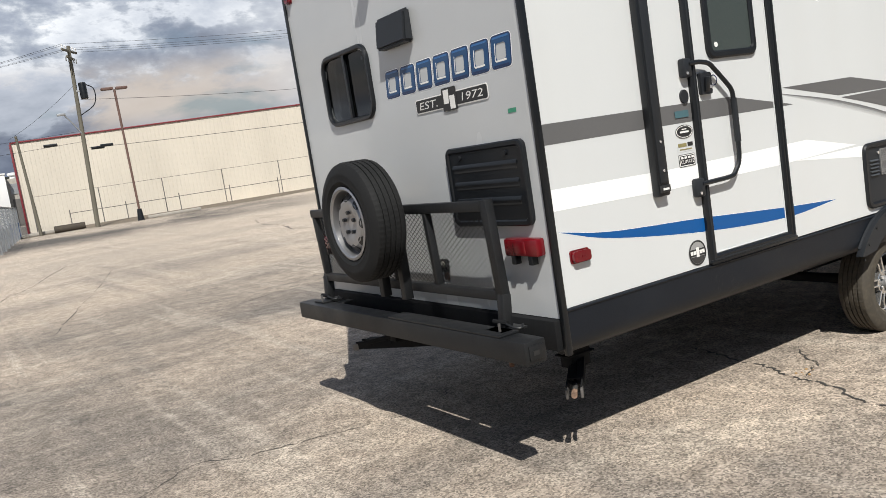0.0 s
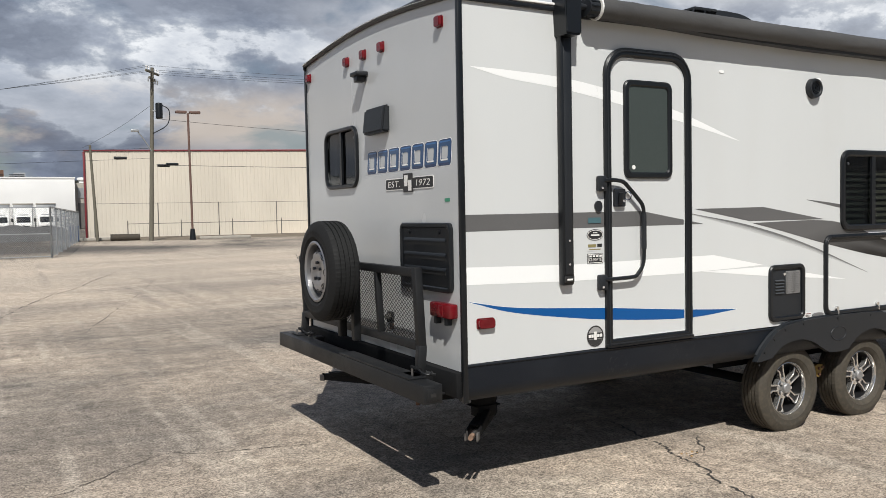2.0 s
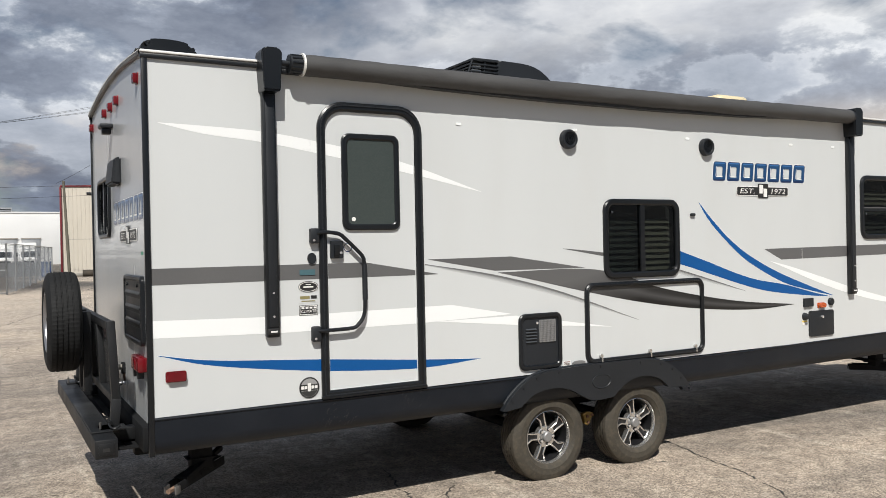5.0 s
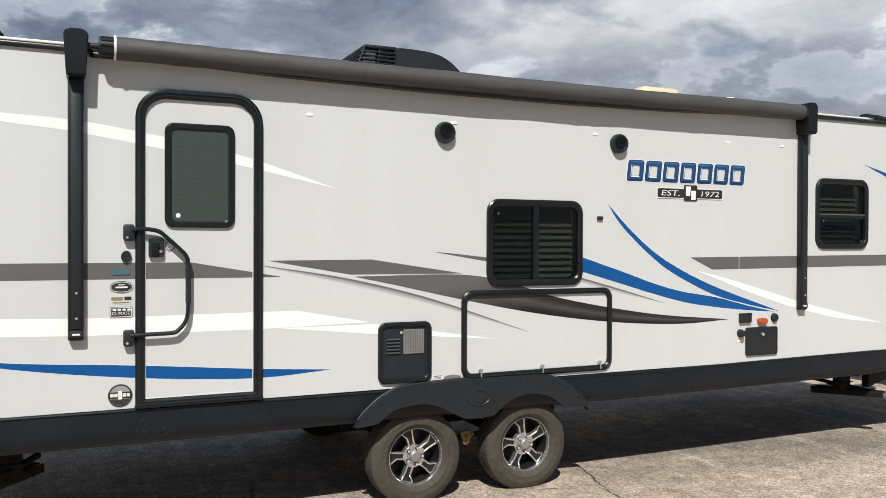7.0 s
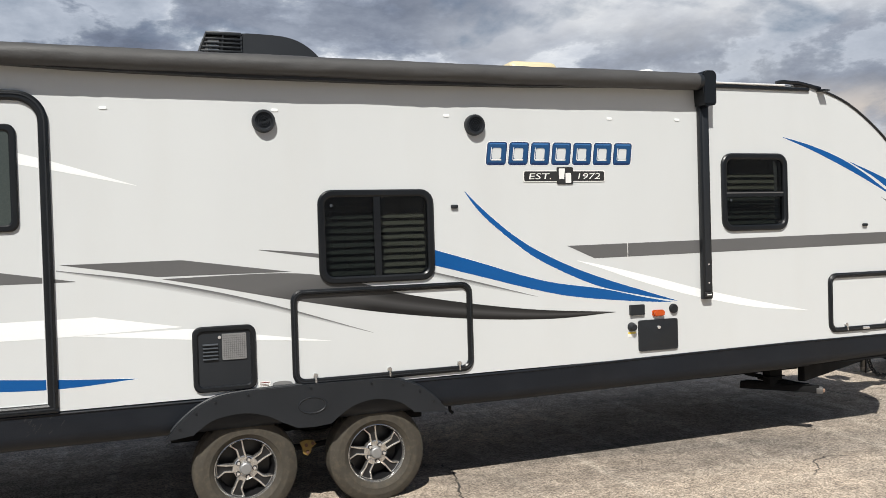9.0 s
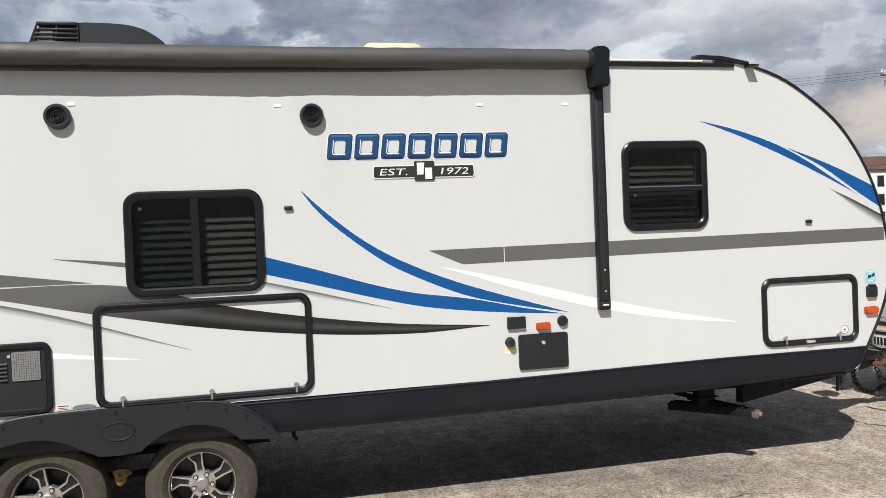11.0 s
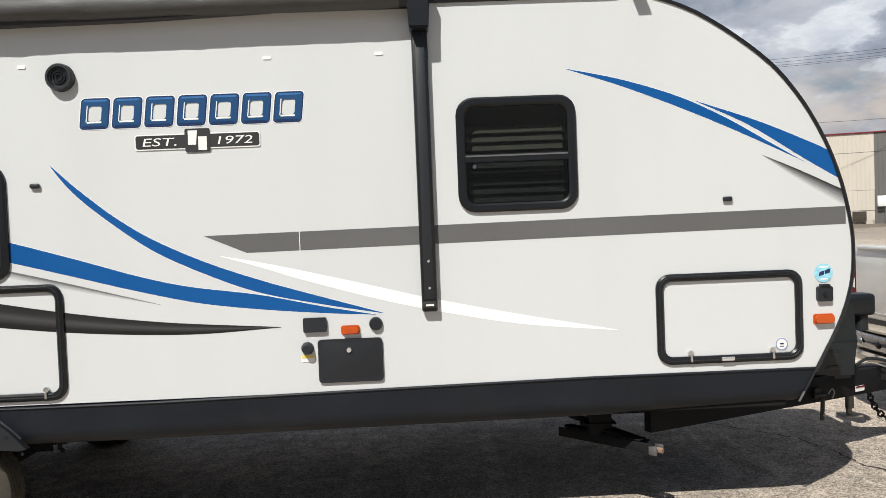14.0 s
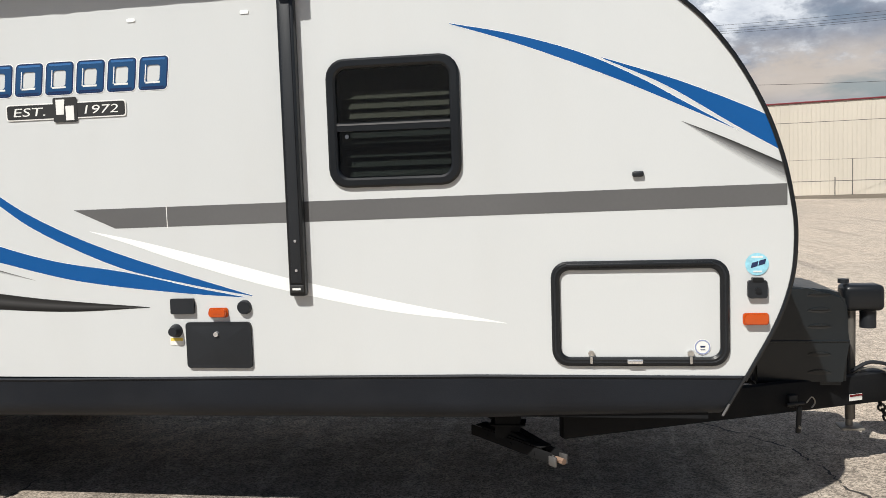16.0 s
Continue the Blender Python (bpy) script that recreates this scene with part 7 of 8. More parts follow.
def fence_run(name, label, a, b, height, gap, chain, rails, barbed=0.0, steel=None, wire=0.0045):
    """Posts, rails and (where chain) a woven wire fabric, from a to b in plan."""
    a, b = Vector((*a, 0)), Vector((*b, 0))
    fe = thing(name, (a + b) / 2, label, "fence")
    d = (b - a).normalized()
    n = max(1, round((b - a).length / gap))
    post = None
    for k in range(n + 1):
        p = a + (b - a) * k / n
        h = height + barbed + (0.12 * math.sin(k * 2.3) if not chain else 0)
        if post is None:
            o = part("post", rod(B(), (p.x, p.y, 0), (p.x, p.y, h), 0.035, 8), steel or M_GALV, fe, "grey steel post")
            post = (o.data, p.copy())
        else:
            o = link("post", post[0], None, fe, "grey steel post")
            o.location = p - post[1]
    for z in rails:
        part("rail", rod(B(), a + Vector((0, 0, z)), b + Vector((0, 0, z)), 0.022, 6), steel or M_GALV, fe)
    if barbed:
        for z in (height + barbed * 0.95,):
            part("wire", rod(B(), a + Vector((0, 0, z)), b + Vector((0, 0, z)), 0.012, 4), steel or M_GALV, fe)
    if chain:
        L, bm, s, t = (b - a).length, B(), chain, wire
        side = Vector((d.y, -d.x, 0))
        k = -int(height / s) - 1
        while k * s < L:
            for sg in (0, 1):
                u0, u1, z0, z1 = k * s, k * s + height, 0.05, height
                if u0 < 0:
                    z0, u0 = 0.05 - u0, 0.0
                if u1 > L:
                    z1, u1 = height - (u1 - L), L
                if u1 - u0 < 0.02 or z1 <= z0:
                    continue
                if sg:
                    z0, z1 = height + 0.05 - z0, height + 0.05 - z1
                p, q = a + d * u0 + Vector((0, 0, z0)), a + d * u1 + Vector((0, 0, z1))
                w = Vector((0, 0, t))
                vs = [bm.verts.new(v) for v in (p - w, p + w + side * t, q - w, q + w + side * t, p + w - side * t, q + w - side * t)]
                for f in ((0, 2, 3, 1), (1, 3, 5, 4), (4, 5, 2, 0)):
                    bm.faces.new([vs[i] for i in f])
            k += 1
        part("chain_link", bm, M_CHAIN, fe, "woven chain link", kind="stuff")
    return fe


fence_run("perimeter_fence", "tall thin wire fence before the warehouse", (7.4, 66.6), (44.0, 61.6), 2.35, 4.6, 0, (), 0.45, M_DULLPOST)
fence_run("pipe_fence", "low grey pipe fence along the lot edge", (9.5, 64.6), (44.0, 60.2), 1.45, 3.9, 0, (1.2,), 0.0, M_DULLPOST)
fence_run("chain_fence", "galvanised chain link fence around a yard", (2.54, 37.5), (-14.0, 38.4), 2.2, 3.0, 0.085, (2.17, 1.05, 0.08))
fence_run("chain_fence", "galvanised chain link fence around a yard", (2.54, 37.5), (6.2, 65.5), 2.2, 3.4, 0.16, (2.18,), wire=0.0022)
fence_run("chain_gate", "low chain link gate panel standing in the lot", (0.02, 31.2), (-9.0, 29.8), 1.25, 3.0, 0.10, (1.22, 0.1))

# dirt verge and wheel stops at the lot edge
bm = B()
rows = []
rnd = random.Random(9)
for k in range(61):
    f = k / 60
    x, y = 6.0 + 42 * f, 66.9 - 6.1 * f
    rows.append([bm.verts.new((x, y + dy + rnd.uniform(-0.4, 0.4) * (j in (0,)), z)) for j, (dy, z) in enumerate(((-5.0 + 1.2 * math.sin(k * 0.5), 0.005), (-2.6, 0.09 + rnd.uniform(0, 0.08)), (0.0, 0.14), (2.6, 0.10)))])
for a, b in zip(rows, rows[1:]):
    for j in range(3):
        bm.faces.new((a[j], a[j + 1], b[j + 1], b[j]))
part("verge", bm, M_DIRT, None, "dry dirt verge along the lot edge", kind="structure", category="verge")


def wheel_stop(x, y, turn, w, d, h, material, label):
    bm = obox(B(), pose(x, y, h / 2 + 0.04, 0, 0, turn), w, d, h, 0.05)
    return tagged(part("wheel_stop", bm, material), label, "wheel stop")


bm = rod(B(), (8.0, 62.6, 0.24), (10.0, 62.3, 0.24), 0.25, 14)
for v in bm.verts:
    v.co += Vector((0, 0, 0.05 * noise.noise(v.co * 2.0)))
tagged(part("log", bm, M_LOG), "dark weathered log at the lot edge", "log")
wheel_stop(15.3, 58.6, -10, 3.6, 0.4, 0.20, M_CONC, "pale concrete wheel stop")
wheel_stop(7.3, 63.2, 0, 2.6, 0.4, 0.22, M_CONC, "pale concrete wheel stop")


# ---- poles and wires ----
def utility_pole(x, y, h, lean, label, transformer=True, turn=0.0):
    up = thing("utility_pole", (x, y, 0), label, "utility pole")
    top = Vector((x + lean, y, h))
    c, s = math.cos(radians(turn)), math.sin(radians(turn))
    part("pole", rod(B(), (x, y, 0), top, 0.165, 14, 0.115), M_WOOD, up)
    p = top - Vector((0, 0, 0.35))
    for dz, tn, ln in ((0.0, turn, 2.3), (-0.45, turn + 8, 1.7)):
        part("crossarm", obox(B(), Matrix.Translation(p + Vector((0, 0, dz))) @ Matrix.Rotation(radians(tn), 4, "Z"), ln, 0.12, 0.14, 0.01), M_WOOD, up)
    for k in (-0.9, -0.45, 0.45, 0.9):
        part("cutout", obox(B(), Matrix.Translation(p + Vector((k * c * 0.9, k * s * 0.9 - 0.1, -0.62))) @ Matrix.Rotation(radians(20), 4, "X"), 0.07, 0.07, 0.32, 0.02), M_GALV, up)
    for k in (-1.05, -0.6, 0.6, 1.05):
        part("insulator", lathe(B(), [(0, 0.28), (0.04, 0.26), (0.05, 0.2), (0.03, 0.16), (0.06, 0.1), (0.02, 0.05), (0.02, 0)], Matrix.Translation(p + Vector((k * c, k * s, 0.07))), 10), M_WHITEWALL, up)
    if transformer:
        part("transformer", lathe(B(), [(0, 1.15), (0.22, 1.1), (0.25, 1.0), (0.25, 0.05), (0.2, 0), (0, 0)], pose(x + lean * 0.8 + 0.45, y - 0.1, h - 3.6), 16), M_TRIM, up, "black transformer can")
        part("bracket", box(B(), x + lean * 0.8, x + lean * 0.8 + 0.3, y - 0.14, y - 0.06, h - 3.1, h - 3.0, 0.01), M_GALV, up)
        part("drop_cable", pipe(B(), spline([(x + lean * 0.8 + 0.6, y - 0.1, h - 2.6), (x + 1.5, y - 0.1, h - 3.0), (x + 1.35, y - 0.1, h - 4.0), (x + 0.3, y - 0.1, h - 4.7)], 6), 0.035, 6), M_TRIM, up)
        part("lamp_arm", pipe(B(), spline([(x + 0.2, y - 0.1, h - 5.9), (x - 0.3, y - 0.1, h - 5.1), (x - 0.7, y - 0.1, h - 4.55)], 5), 0.045, 6), M_GALV, up)
        part("lamp_head", box(B(), x - 1.15, x - 0.6, y - 0.2, y + 0.0, h - 4.58, h - 4.42, 0.03), M_GALV, up)
    return top


top_a = utility_pole(10.45, 60.3, 12.3, 0.45, "grey weathered wooden utility pole with a black transformer", True, 58)
pl = thing("wood_post", (6.95, 62.5, 0), "leaning brown wooden guy post", "post")
part("post", rod(B(), (7.12, 62.5, 0), (6.84, 62.5, 6.9), 0.115, 12, 0.085), M_WOOD, pl)
lp = thing("lamp_post", (13.05, 58.9, 0), "rust-red twin-head parking lot lamp post", "lamp post")
part("pole", rod(B(), (13.05, 58.9, 0.5), (12.98, 58.9, 9.0), 0.08, 12), M_RUSTPOLE, lp)
part("base", rod(B(), (13.05, 58.9, 0), (13.05, 58.9, 0.8), 0.24, 14, 0.15), M_TRIM, lp, "dark tapered base")
for s in (-1, 1):
    part("lamp_head", box(B(), 12.98 + (0.1 if s > 0 else -0.85), 12.98 + (0.85 if s > 0 else -0.1), 58.7, 59.1, 8.98, 9.16, 0.04), M_RUSTPOLE, lp)
cp = thing("camera_pole", (35.4, 18.0, 0), "white steel pole with security cameras on an arm", "camera pole")
part("pole", rod(B(), (35.05, 18.0, 0), (35.4, 18.0, 11.1), 0.078, 12, 0.058), M_WHITEWALL, cp)
part("arm", pipe(B(), [(35.4, 18.0, 11.0), (35.62, 17.72, 11.13), (35.92, 17.35, 11.15)], 0.035, 8), M_GALV, cp)
part("camera_mount", rod(B(), (35.92, 17.35, 11.17), (35.92, 17.35, 10.86), 0.06, 10), M_TRIM, cp)
for turn in (25, 150, 265):
    hd = part("camera_head", obox(B(), pose(35.92, 17.35, 10.80, 0, 0, turn) @ pose(0.13, 0, -0.02, 0, 25, 0), 0.26, 0.10, 0.10, 0.02), M_GALV, cp)
    part("lens", obox(B(), pose(35.92, 17.35, 10.80, 0, 0, turn) @ pose(0.24, 0, -0.075, 0, 25, 0), 0.04, 0.075, 0.075, 0.01), M_TRIM, hd)
part("arm", pipe(B(), [(35.4, 18.0, 8.3), (35.55, 17.81, 8.58), (35.68, 17.65, 8.60)], 0.026, 8), M_GALV, cp)
part("camera_dome", lathe(B(), [(0, 0.0), (0.09, 0.045), (0.115, 0.15), (0.08, 0.26), (0.04, 0.30), (0.03, 0.36), (0, 0.36)], pose(35.68, 17.65, 8.25), 14), M_WHITEWALL, cp)
part("flood_lamp", obox(B(), pose(35.27, 18.14, 8.72, 0, 15, 20), 0.30, 0.2, 0.09, 0.03), M_TRIM, cp)
part("flood_bracket", rod(B(), (35.30, 18.1, 8.70), (35.4, 18.0, 8.60), 0.03, 8), M_TRIM, cp)
top_b = utility_pole(49.5, 44.5, 11.6, 0.0, "wooden utility pole with a crossarm and service lamp", False, 25)
bt = thing("street_lamp", (50.0, 44.4, 0), "small lamp arm on a pole", "street lamp")
part("arm", pipe(B(), spline([(49.6, 44.4, 7.6), (50.4, 43.9, 8.2), (51.0, 43.5, 8.3)], 5), 0.04, 6), M_GALV, bt)
part("head", box(B(), 50.8, 51.4, 43.3, 43.7, 8.22, 8.38, 0.04), M_GALV, bt)


def wire(a, b, sag, r=0.011):
    a, b = Vector(a), Vector(b)
    pts = [a + (b - a) * k / 24 - Vector((0, 0, sag * 4 * (k / 24) * (1 - k / 24))) for k in range(25)]
    return tagged(part("overhead_wire", pipe(B(), pts, r, 4), M_TRIM), "thin dark overhead wire between poles", "wire", "overhead wires")


for k in (-1.05, -0.6, 0.6, 1.05):
    wire((top_a.x + k * 0.53, top_a.y + k * 0.85, top_a.z - 0.35 * (abs(k) < 0.8)), (top_b.x + k, top_b.y, top_b.z - 0.35 * (abs(k) < 0.8)), 0.7)
    wire((top_a.x + k * 0.53, top_a.y + k * 0.85, top_a.z), (-20 + k, 75, 9.0 + 0.7 * k), 0.5)
wire((top_a.x, top_a.y, 6.6), (-60, 50, 5.2), 0.8, 0.013)
wire((top_a.x, top_a.y, 5.9), (-60, 47, 4.0), 0.8, 0.013)
wire((top_a.x, top_a.y - 0.2, 5.4), (60, 50, 6.0), 0.5, 0.02)
wire((top_a.x + 0.1, top_a.y, 8.7), (60, 62, 9.2), 0.9, 0.015)
wire((6.35, 62.5, 6.7), (top_a.x, top_a.y, 9.8), 0.2, 0.012)
for x, z in ((8.6, 5.85), (12.1, 5.45), (11.5, 5.35)):
    tagged(part("splice_case", rod(B(), (x - 0.5, 60.1, z), (x + 0.35, 60.1, z), 0.1, 8), M_TRIM), "black cable splice case on the wire", "splice case", "splice cases")


# ---- white building and trucks in the yard ----
def white_building():
    wb = thing("white_building", (-20, 142, 0), "low white flat-roofed building with rooftop units", "building")
    part("wall", box(B(), -70, 12.6, 140, 175, 0, 8.0, 0.02), M_WHITEWALL, wb)
    part("parapet", box(B(), -70.1, 12.7, 139.9, 175.1, 8.0, 8.25, 0.03), M_WHITEWALL, wb)
    part("annex", box(B(), 12.6, 17.0, 142, 172, 0, 7.4, 0.02), M_CONC, wb, "grey annex with openings")
    for x, w, h, d in ((2.0, 1.9, 1.5, 0), (4.8, 2.5, 1.1, 1), (-1.6, 2.4, 0.9, 0), (-6.0, 3.0, 1.2, 0)):
        bm = prism(B(), [(x - w / 2, 8.2), (x + w / 2, 8.2), (x + w / 2, 8.2 + h), (x - w / 2 + 0.9 * d, 8.2 + h), (x - w / 2, 8.2 + h * (0.4 if d else 1.0))], lambda u, v, dd: Vector((u, 148 + dd, v)), 0.0, 3.0)
        part("roof_unit", bm, M_RUST if x == 2.0 else M_GALV, wb, "weathered rooftop unit")
        for k in range(3):
            part("unit_fin", box(B(), x - w / 2 + 0.15, x + w / 2 - 0.15, 147.94, 148.0, 8.35 + k * 0.28, 8.47 + k * 0.28), M_TRIM, wb)
    for k in range(8):
        x = 8.36 - 3.17 * k
        door = part("bay_door", box(B(), x - 1.3, x + 1.3, 139.86, 140.0, 0, 4.0, 0.02), M_GALV, wb, "grey roller bay door")
        part("lintel", box(B(), x - 1.4, x + 1.4, 139.80, 139.95, 4.0, 4.2, 0.02), M_CONC, door)
    part("wall_lamp", box(B(), -0.3, 0.1, 139.7, 139.95, 5.3, 5.6, 0.05), M_GALV, wb)
    part("roof_duct", lathe(B(), [(0.5, 0), (0.5, 0.7), (0.75, 0.85), (0.75, 1.2), (0, 1.3)], pose(14.6, 150, 7.4), 14), M_WHITEWALL, wb)
    for z0, z1 in ((5.0, 6.6), (0.2, 4.2)):
        part("opening", box(B(), 13.2, 16.4, 141.9, 142.0, z0, z1), M_GALV if z0 > 4 else M_DULLPOST, wb)


white_building()


def parked_truck(x, y):
    tk = thing("box_truck", (x, y, 0), "parked white delivery truck behind the fence", "truck", "parked trucks")
    bm = prism(B(), [(0, 0.45), (0, 1.15), (0.35, 1.25), (0.75, 2.15), (2.0, 2.2), (2.0, 0.45)], lambda u, v, d: Vector((x + d, y + u, v)), -0.86, 0.86)
    bmesh.ops.bevel(bm, geom=bm.edges[:], offset=0.06, segments=2, affect="EDGES", clamp_overlap=True)
    part("cab", bm, M_WHITEWALL, tk)
    part("windscreen", obox(B(), pose(x, y + 0.52, 1.68, -24, 0, 0), 1.42, 0.04, 0.72, 0.02), M_DGLASS, tk)
    part("grille", box(B(), x - 0.6, x + 0.6, y - 0.02, y + 0.05, 0.6, 0.95, 0.02), M_TRIM, tk)
    part("bumper", box(B(), x - 1.0, x + 1.0, y - 0.12, y + 0.1, 0.4, 0.58, 0.03), M_GALV, tk)
    part("cargo_box", box(B(), x - 0.98, x + 0.98, y + 2.05, y + 6.5, 0.6, 3.05, 0.04), M_WHITEWALL, tk)
    part("bonnet_badge", box(B(), x - 0.12, x + 0.12, y - 0.03, y + 0.0, 1.0, 1.08), M_GALV, tk)
    part("roof_sign", box(B(), x - 0.5, x + 0.5, y + 1.0, y + 1.3, 2.19, 2.3, 0.03), M_GALV, tk)
    for s in (-1, 1):
        part("headlamp", box(B(), x + s * 0.82 - 0.14, x + s * 0.82 + 0.14, y - 0.03, y + 0.05, 0.72, 0.95, 0.03), M_MESHALU, tk)
        part("mirror", box(B(), x + s * 1.2 - 0.12, x + s * 1.2 + 0.12, y + 0.6, y + 0.66, 1.45, 1.85, 0.02), M_TRIM, tk)
        for dy in (1.0, 5.2):
            part("wheel", rod(B(), (x + s * 0.78, y + dy, 0.42), (x + s * 1.02, y + dy, 0.42), 0.42, 18), M_TYRE2, tk)


for k in range(9):
    parked_truck(6.33 - 2.36 * k, 104 + 0.5 * (k % 2))

# dark bank added in place of yard clutter, and a blue bin inside the yard
bm = B()
rows = []
for k in range(41):
    x = -16 + 21.5 * k / 40
    rows.append([bm.verts.new((x, 70 + dy, max(0.0, h + 0.35 * noise.noise(Vector((k * 0.5, dy, 2.0))) if h else 0.0))) for dy, h in ((-2.2, 0.0), (-1.0, 0.75), (0.3, 1.15), (1.4, 0.7), (2.6, 0.0))])
for a, b in zip(rows, rows[1:]):
    for j in range(4):
        bm.faces.new((a[j], a[j + 1], b[j + 1], b[j]))
tagged(part("earth_bank", bm, M_HEAP), "long low dark bank added in place of hazy yard clutter", "earth bank")
bn = thing("waste_bin", (5.6, 63.5, 0), "blue plastic waste bin behind the fence", "bin")
part("body", box(B(), 5.35, 5.95, 63.2, 63.8, 0.05, 1.05, 0.05), M_BLUEBIN, bn)
part("lid", box(B(), 5.32, 5.98, 63.15, 63.85, 1.05, 1.14, 0.03), M_BLUEBIN, bn)

# far wooded ridge
bm = B()
rows = []
for k in range(481):
    a = radians(-75 + 150 * k / 480)
    R = 480
    h = 23.5 + 5 * noise.noise(Vector((k * 0.04, 0, 0))) + 1.2 * noise.noise(Vector((k * 0.3, 4, 0))) + 0.7 * noise.noise(Vector((k * 1.1, 9, 0)))
    h *= 1.0 - 0.55 * min(1.0, max(0.0, (math.degrees(a) - 12) / 15))
    rows.append((bm.verts.new((R * math.sin(a), R * math.cos(a), -1)), bm.verts.new((R * math.sin(a), R * math.cos(a), max(3, h))), bm.verts.new(((R + 60) * math.sin(a), (R + 60) * math.cos(a), max(3, h) * 0.6))))
for a, b in zip(rows, rows[1:]):
    for j in range(2):
        bm.faces.new((a[j], b[j], b[j + 1], a[j + 1]))
part("backdrop", bm, M_FARTREE, None, "far dark wooded ridge", kind="structure", category="backdrop")


# ---- far side beyond the warehouse ----
def far_house(x, y, w, h, rise, roofm, label):
    fh = thing("far_building", (x, y, 0), label, "building")
    part("wall", box(B(), x - w / 2, x + w / 2, y, y + 12, 0, h, 0.02), M_WHITEWALL, fh)
    part("roof", prism(B(), [(-0.4, h), (12.4, h), (9.5, h + rise), (2.5, h + rise)], lambda u, v, d: Vector((x + d, y + u, v)), -w / 2 - 0.3, w / 2 + 0.3), roofm, fh, "brown tiled roof")
    part("cornice", box(B(), x - w / 2 - 0.1, x + w / 2 + 0.1, y - 0.15, y, h - 0.35, h, 0.02), M_CONC, fh)
    for k in range(int(w / 3)):
        u = x - w / 2 + 1.6 + 3 * k
        for z in (0.9, 3.3, 5.8):
            if z + 1.9 > h:
                continue
            wn = part("window", box(B(), u - 0.6, u + 0.6, y - 0.05, y + 0.05, z, z + 1.6, 0.02), M_GALV, fh)
            part("pane", box(B(), u - 0.5, u + 0.5, y - 0.07, y - 0.04, z + 0.1, z + 1.5), M_DGLASS, wn)


far_house(90.0, 92, 36, 8.2, 2.0, M_BROWNROOF, "white far building with tall windows and a brown roof")
bl = thing("bollard", (50.9, 55.2, 0), "yellow painted steel bollard by the fence", "bollard")
part("post", rod(B(), (50.9, 55.2, 0), (50.9, 55.2, 1.1), 0.11, 14), M_YELLOW, bl)
fence_run("side_fence", "low dark fence beside the warehouse", (51.2, 58.6), (62, 55), 1.8, 2.5, 0, (1.7, 0.9))


bm = B()
p, q = Vector((44.6, 60.9, 0)), Vector((62.0, 53.2, 0))
across = Vector((0.40, 0.915, 0))
rows = [[bm.verts.new(c + across * o + Vector((0, 0, h + 0.05 * noise.noise(Vector((k * 0.6, o, 1.0))) * (h > 0.1)))) for o, h in ((-2.6, 0.004), (-2.5, 0.16), (-1.2, 0.30), (0.3, 0.50), (1.6, 0.50), (1.8, 0.0))] for k, c in enumerate(p + (q - p) * f / 24 for f in range(25))]
for a, b in zip(rows, rows[1:]):
    for k in range(5):
        bm.faces.new((a[k], a[k + 1], b[k + 1], b[k]))
part("verge", bm, M_VERGE, None, "pale raised kerb bank before the grey end of the warehouse", kind="structure", category="verge")


fence_run("side_fence", "wire fence with a top rail before the grey warehouse end", (45.9, 61.0), (51.2, 58.6), 2.25, 1.9, 0, (2.18,), 0.0, M_DULLPOST)
fc = thing("folding_chair", (46.5, 60.75, 0.48), "green cloth folding chair on the raised verge", "chair")
part("seat", obox(B(), pose(46.55, 60.7, 0.98, 4, 0, -20), 0.62, 0.5, 0.05, 0.02), M_GREENCLOTH, fc)
part("backrest", obox(B(), pose(46.42, 60.95, 1.33, -14, 0, -20), 0.72, 0.05, 0.62, 0.02), M_GREENCLOTH, fc)
part("side_cloth", obox(B(), pose(46.28, 60.78, 0.86, 0, 8, -20), 0.12, 0.42, 0.72, 0.02), M_GREENCLOTH, fc)
for dx, dy in ((0.28, -0.22), (0.28, 0.2), (-0.25, -0.22), (-0.25, 0.2)):
    part("leg", rod(B(), (46.55 + dx * 1.15, 60.72 + dy * 1.2, 0.36), (46.55 + dx * 0.9, 60.72 + dy, 1.0), 0.022, 8), M_GREENCLOTH, fc)
sw = thing("trestle", (47.35, 60.6, 0.48), "green steel trestle standing by the fence", "trestle")
for dx in (-0.22, 0.3):
    for dy in (-0.25, 0.25):
        part("leg", rod(B(), (47.32 + dx, 60.6 + dy, 0.36), (47.28, 60.6 + dy * 0.3, 1.75), 0.032, 8), M_GREENCLOTH, sw)
part("cross_bar", rod(B(), (47.28, 60.5, 1.73), (47.28, 60.7, 1.73), 0.035, 8), M_GREENCLOTH, sw)
rp = thing("rusty_post", (45.98, 60.9, 0.4), "thick rusty post at the fence corner", "post")
part("post", rod(B(), (45.98, 60.9, 0.36), (46.0, 60.9, 2.75), 0.12, 10, 0.10), M_RUSTYPOST, rp)
part("cap", rod(B(), (46.0, 60.9, 2.75), (46.0, 60.9, 2.86), 0.07, 10), M_RUSTYPOST, rp)


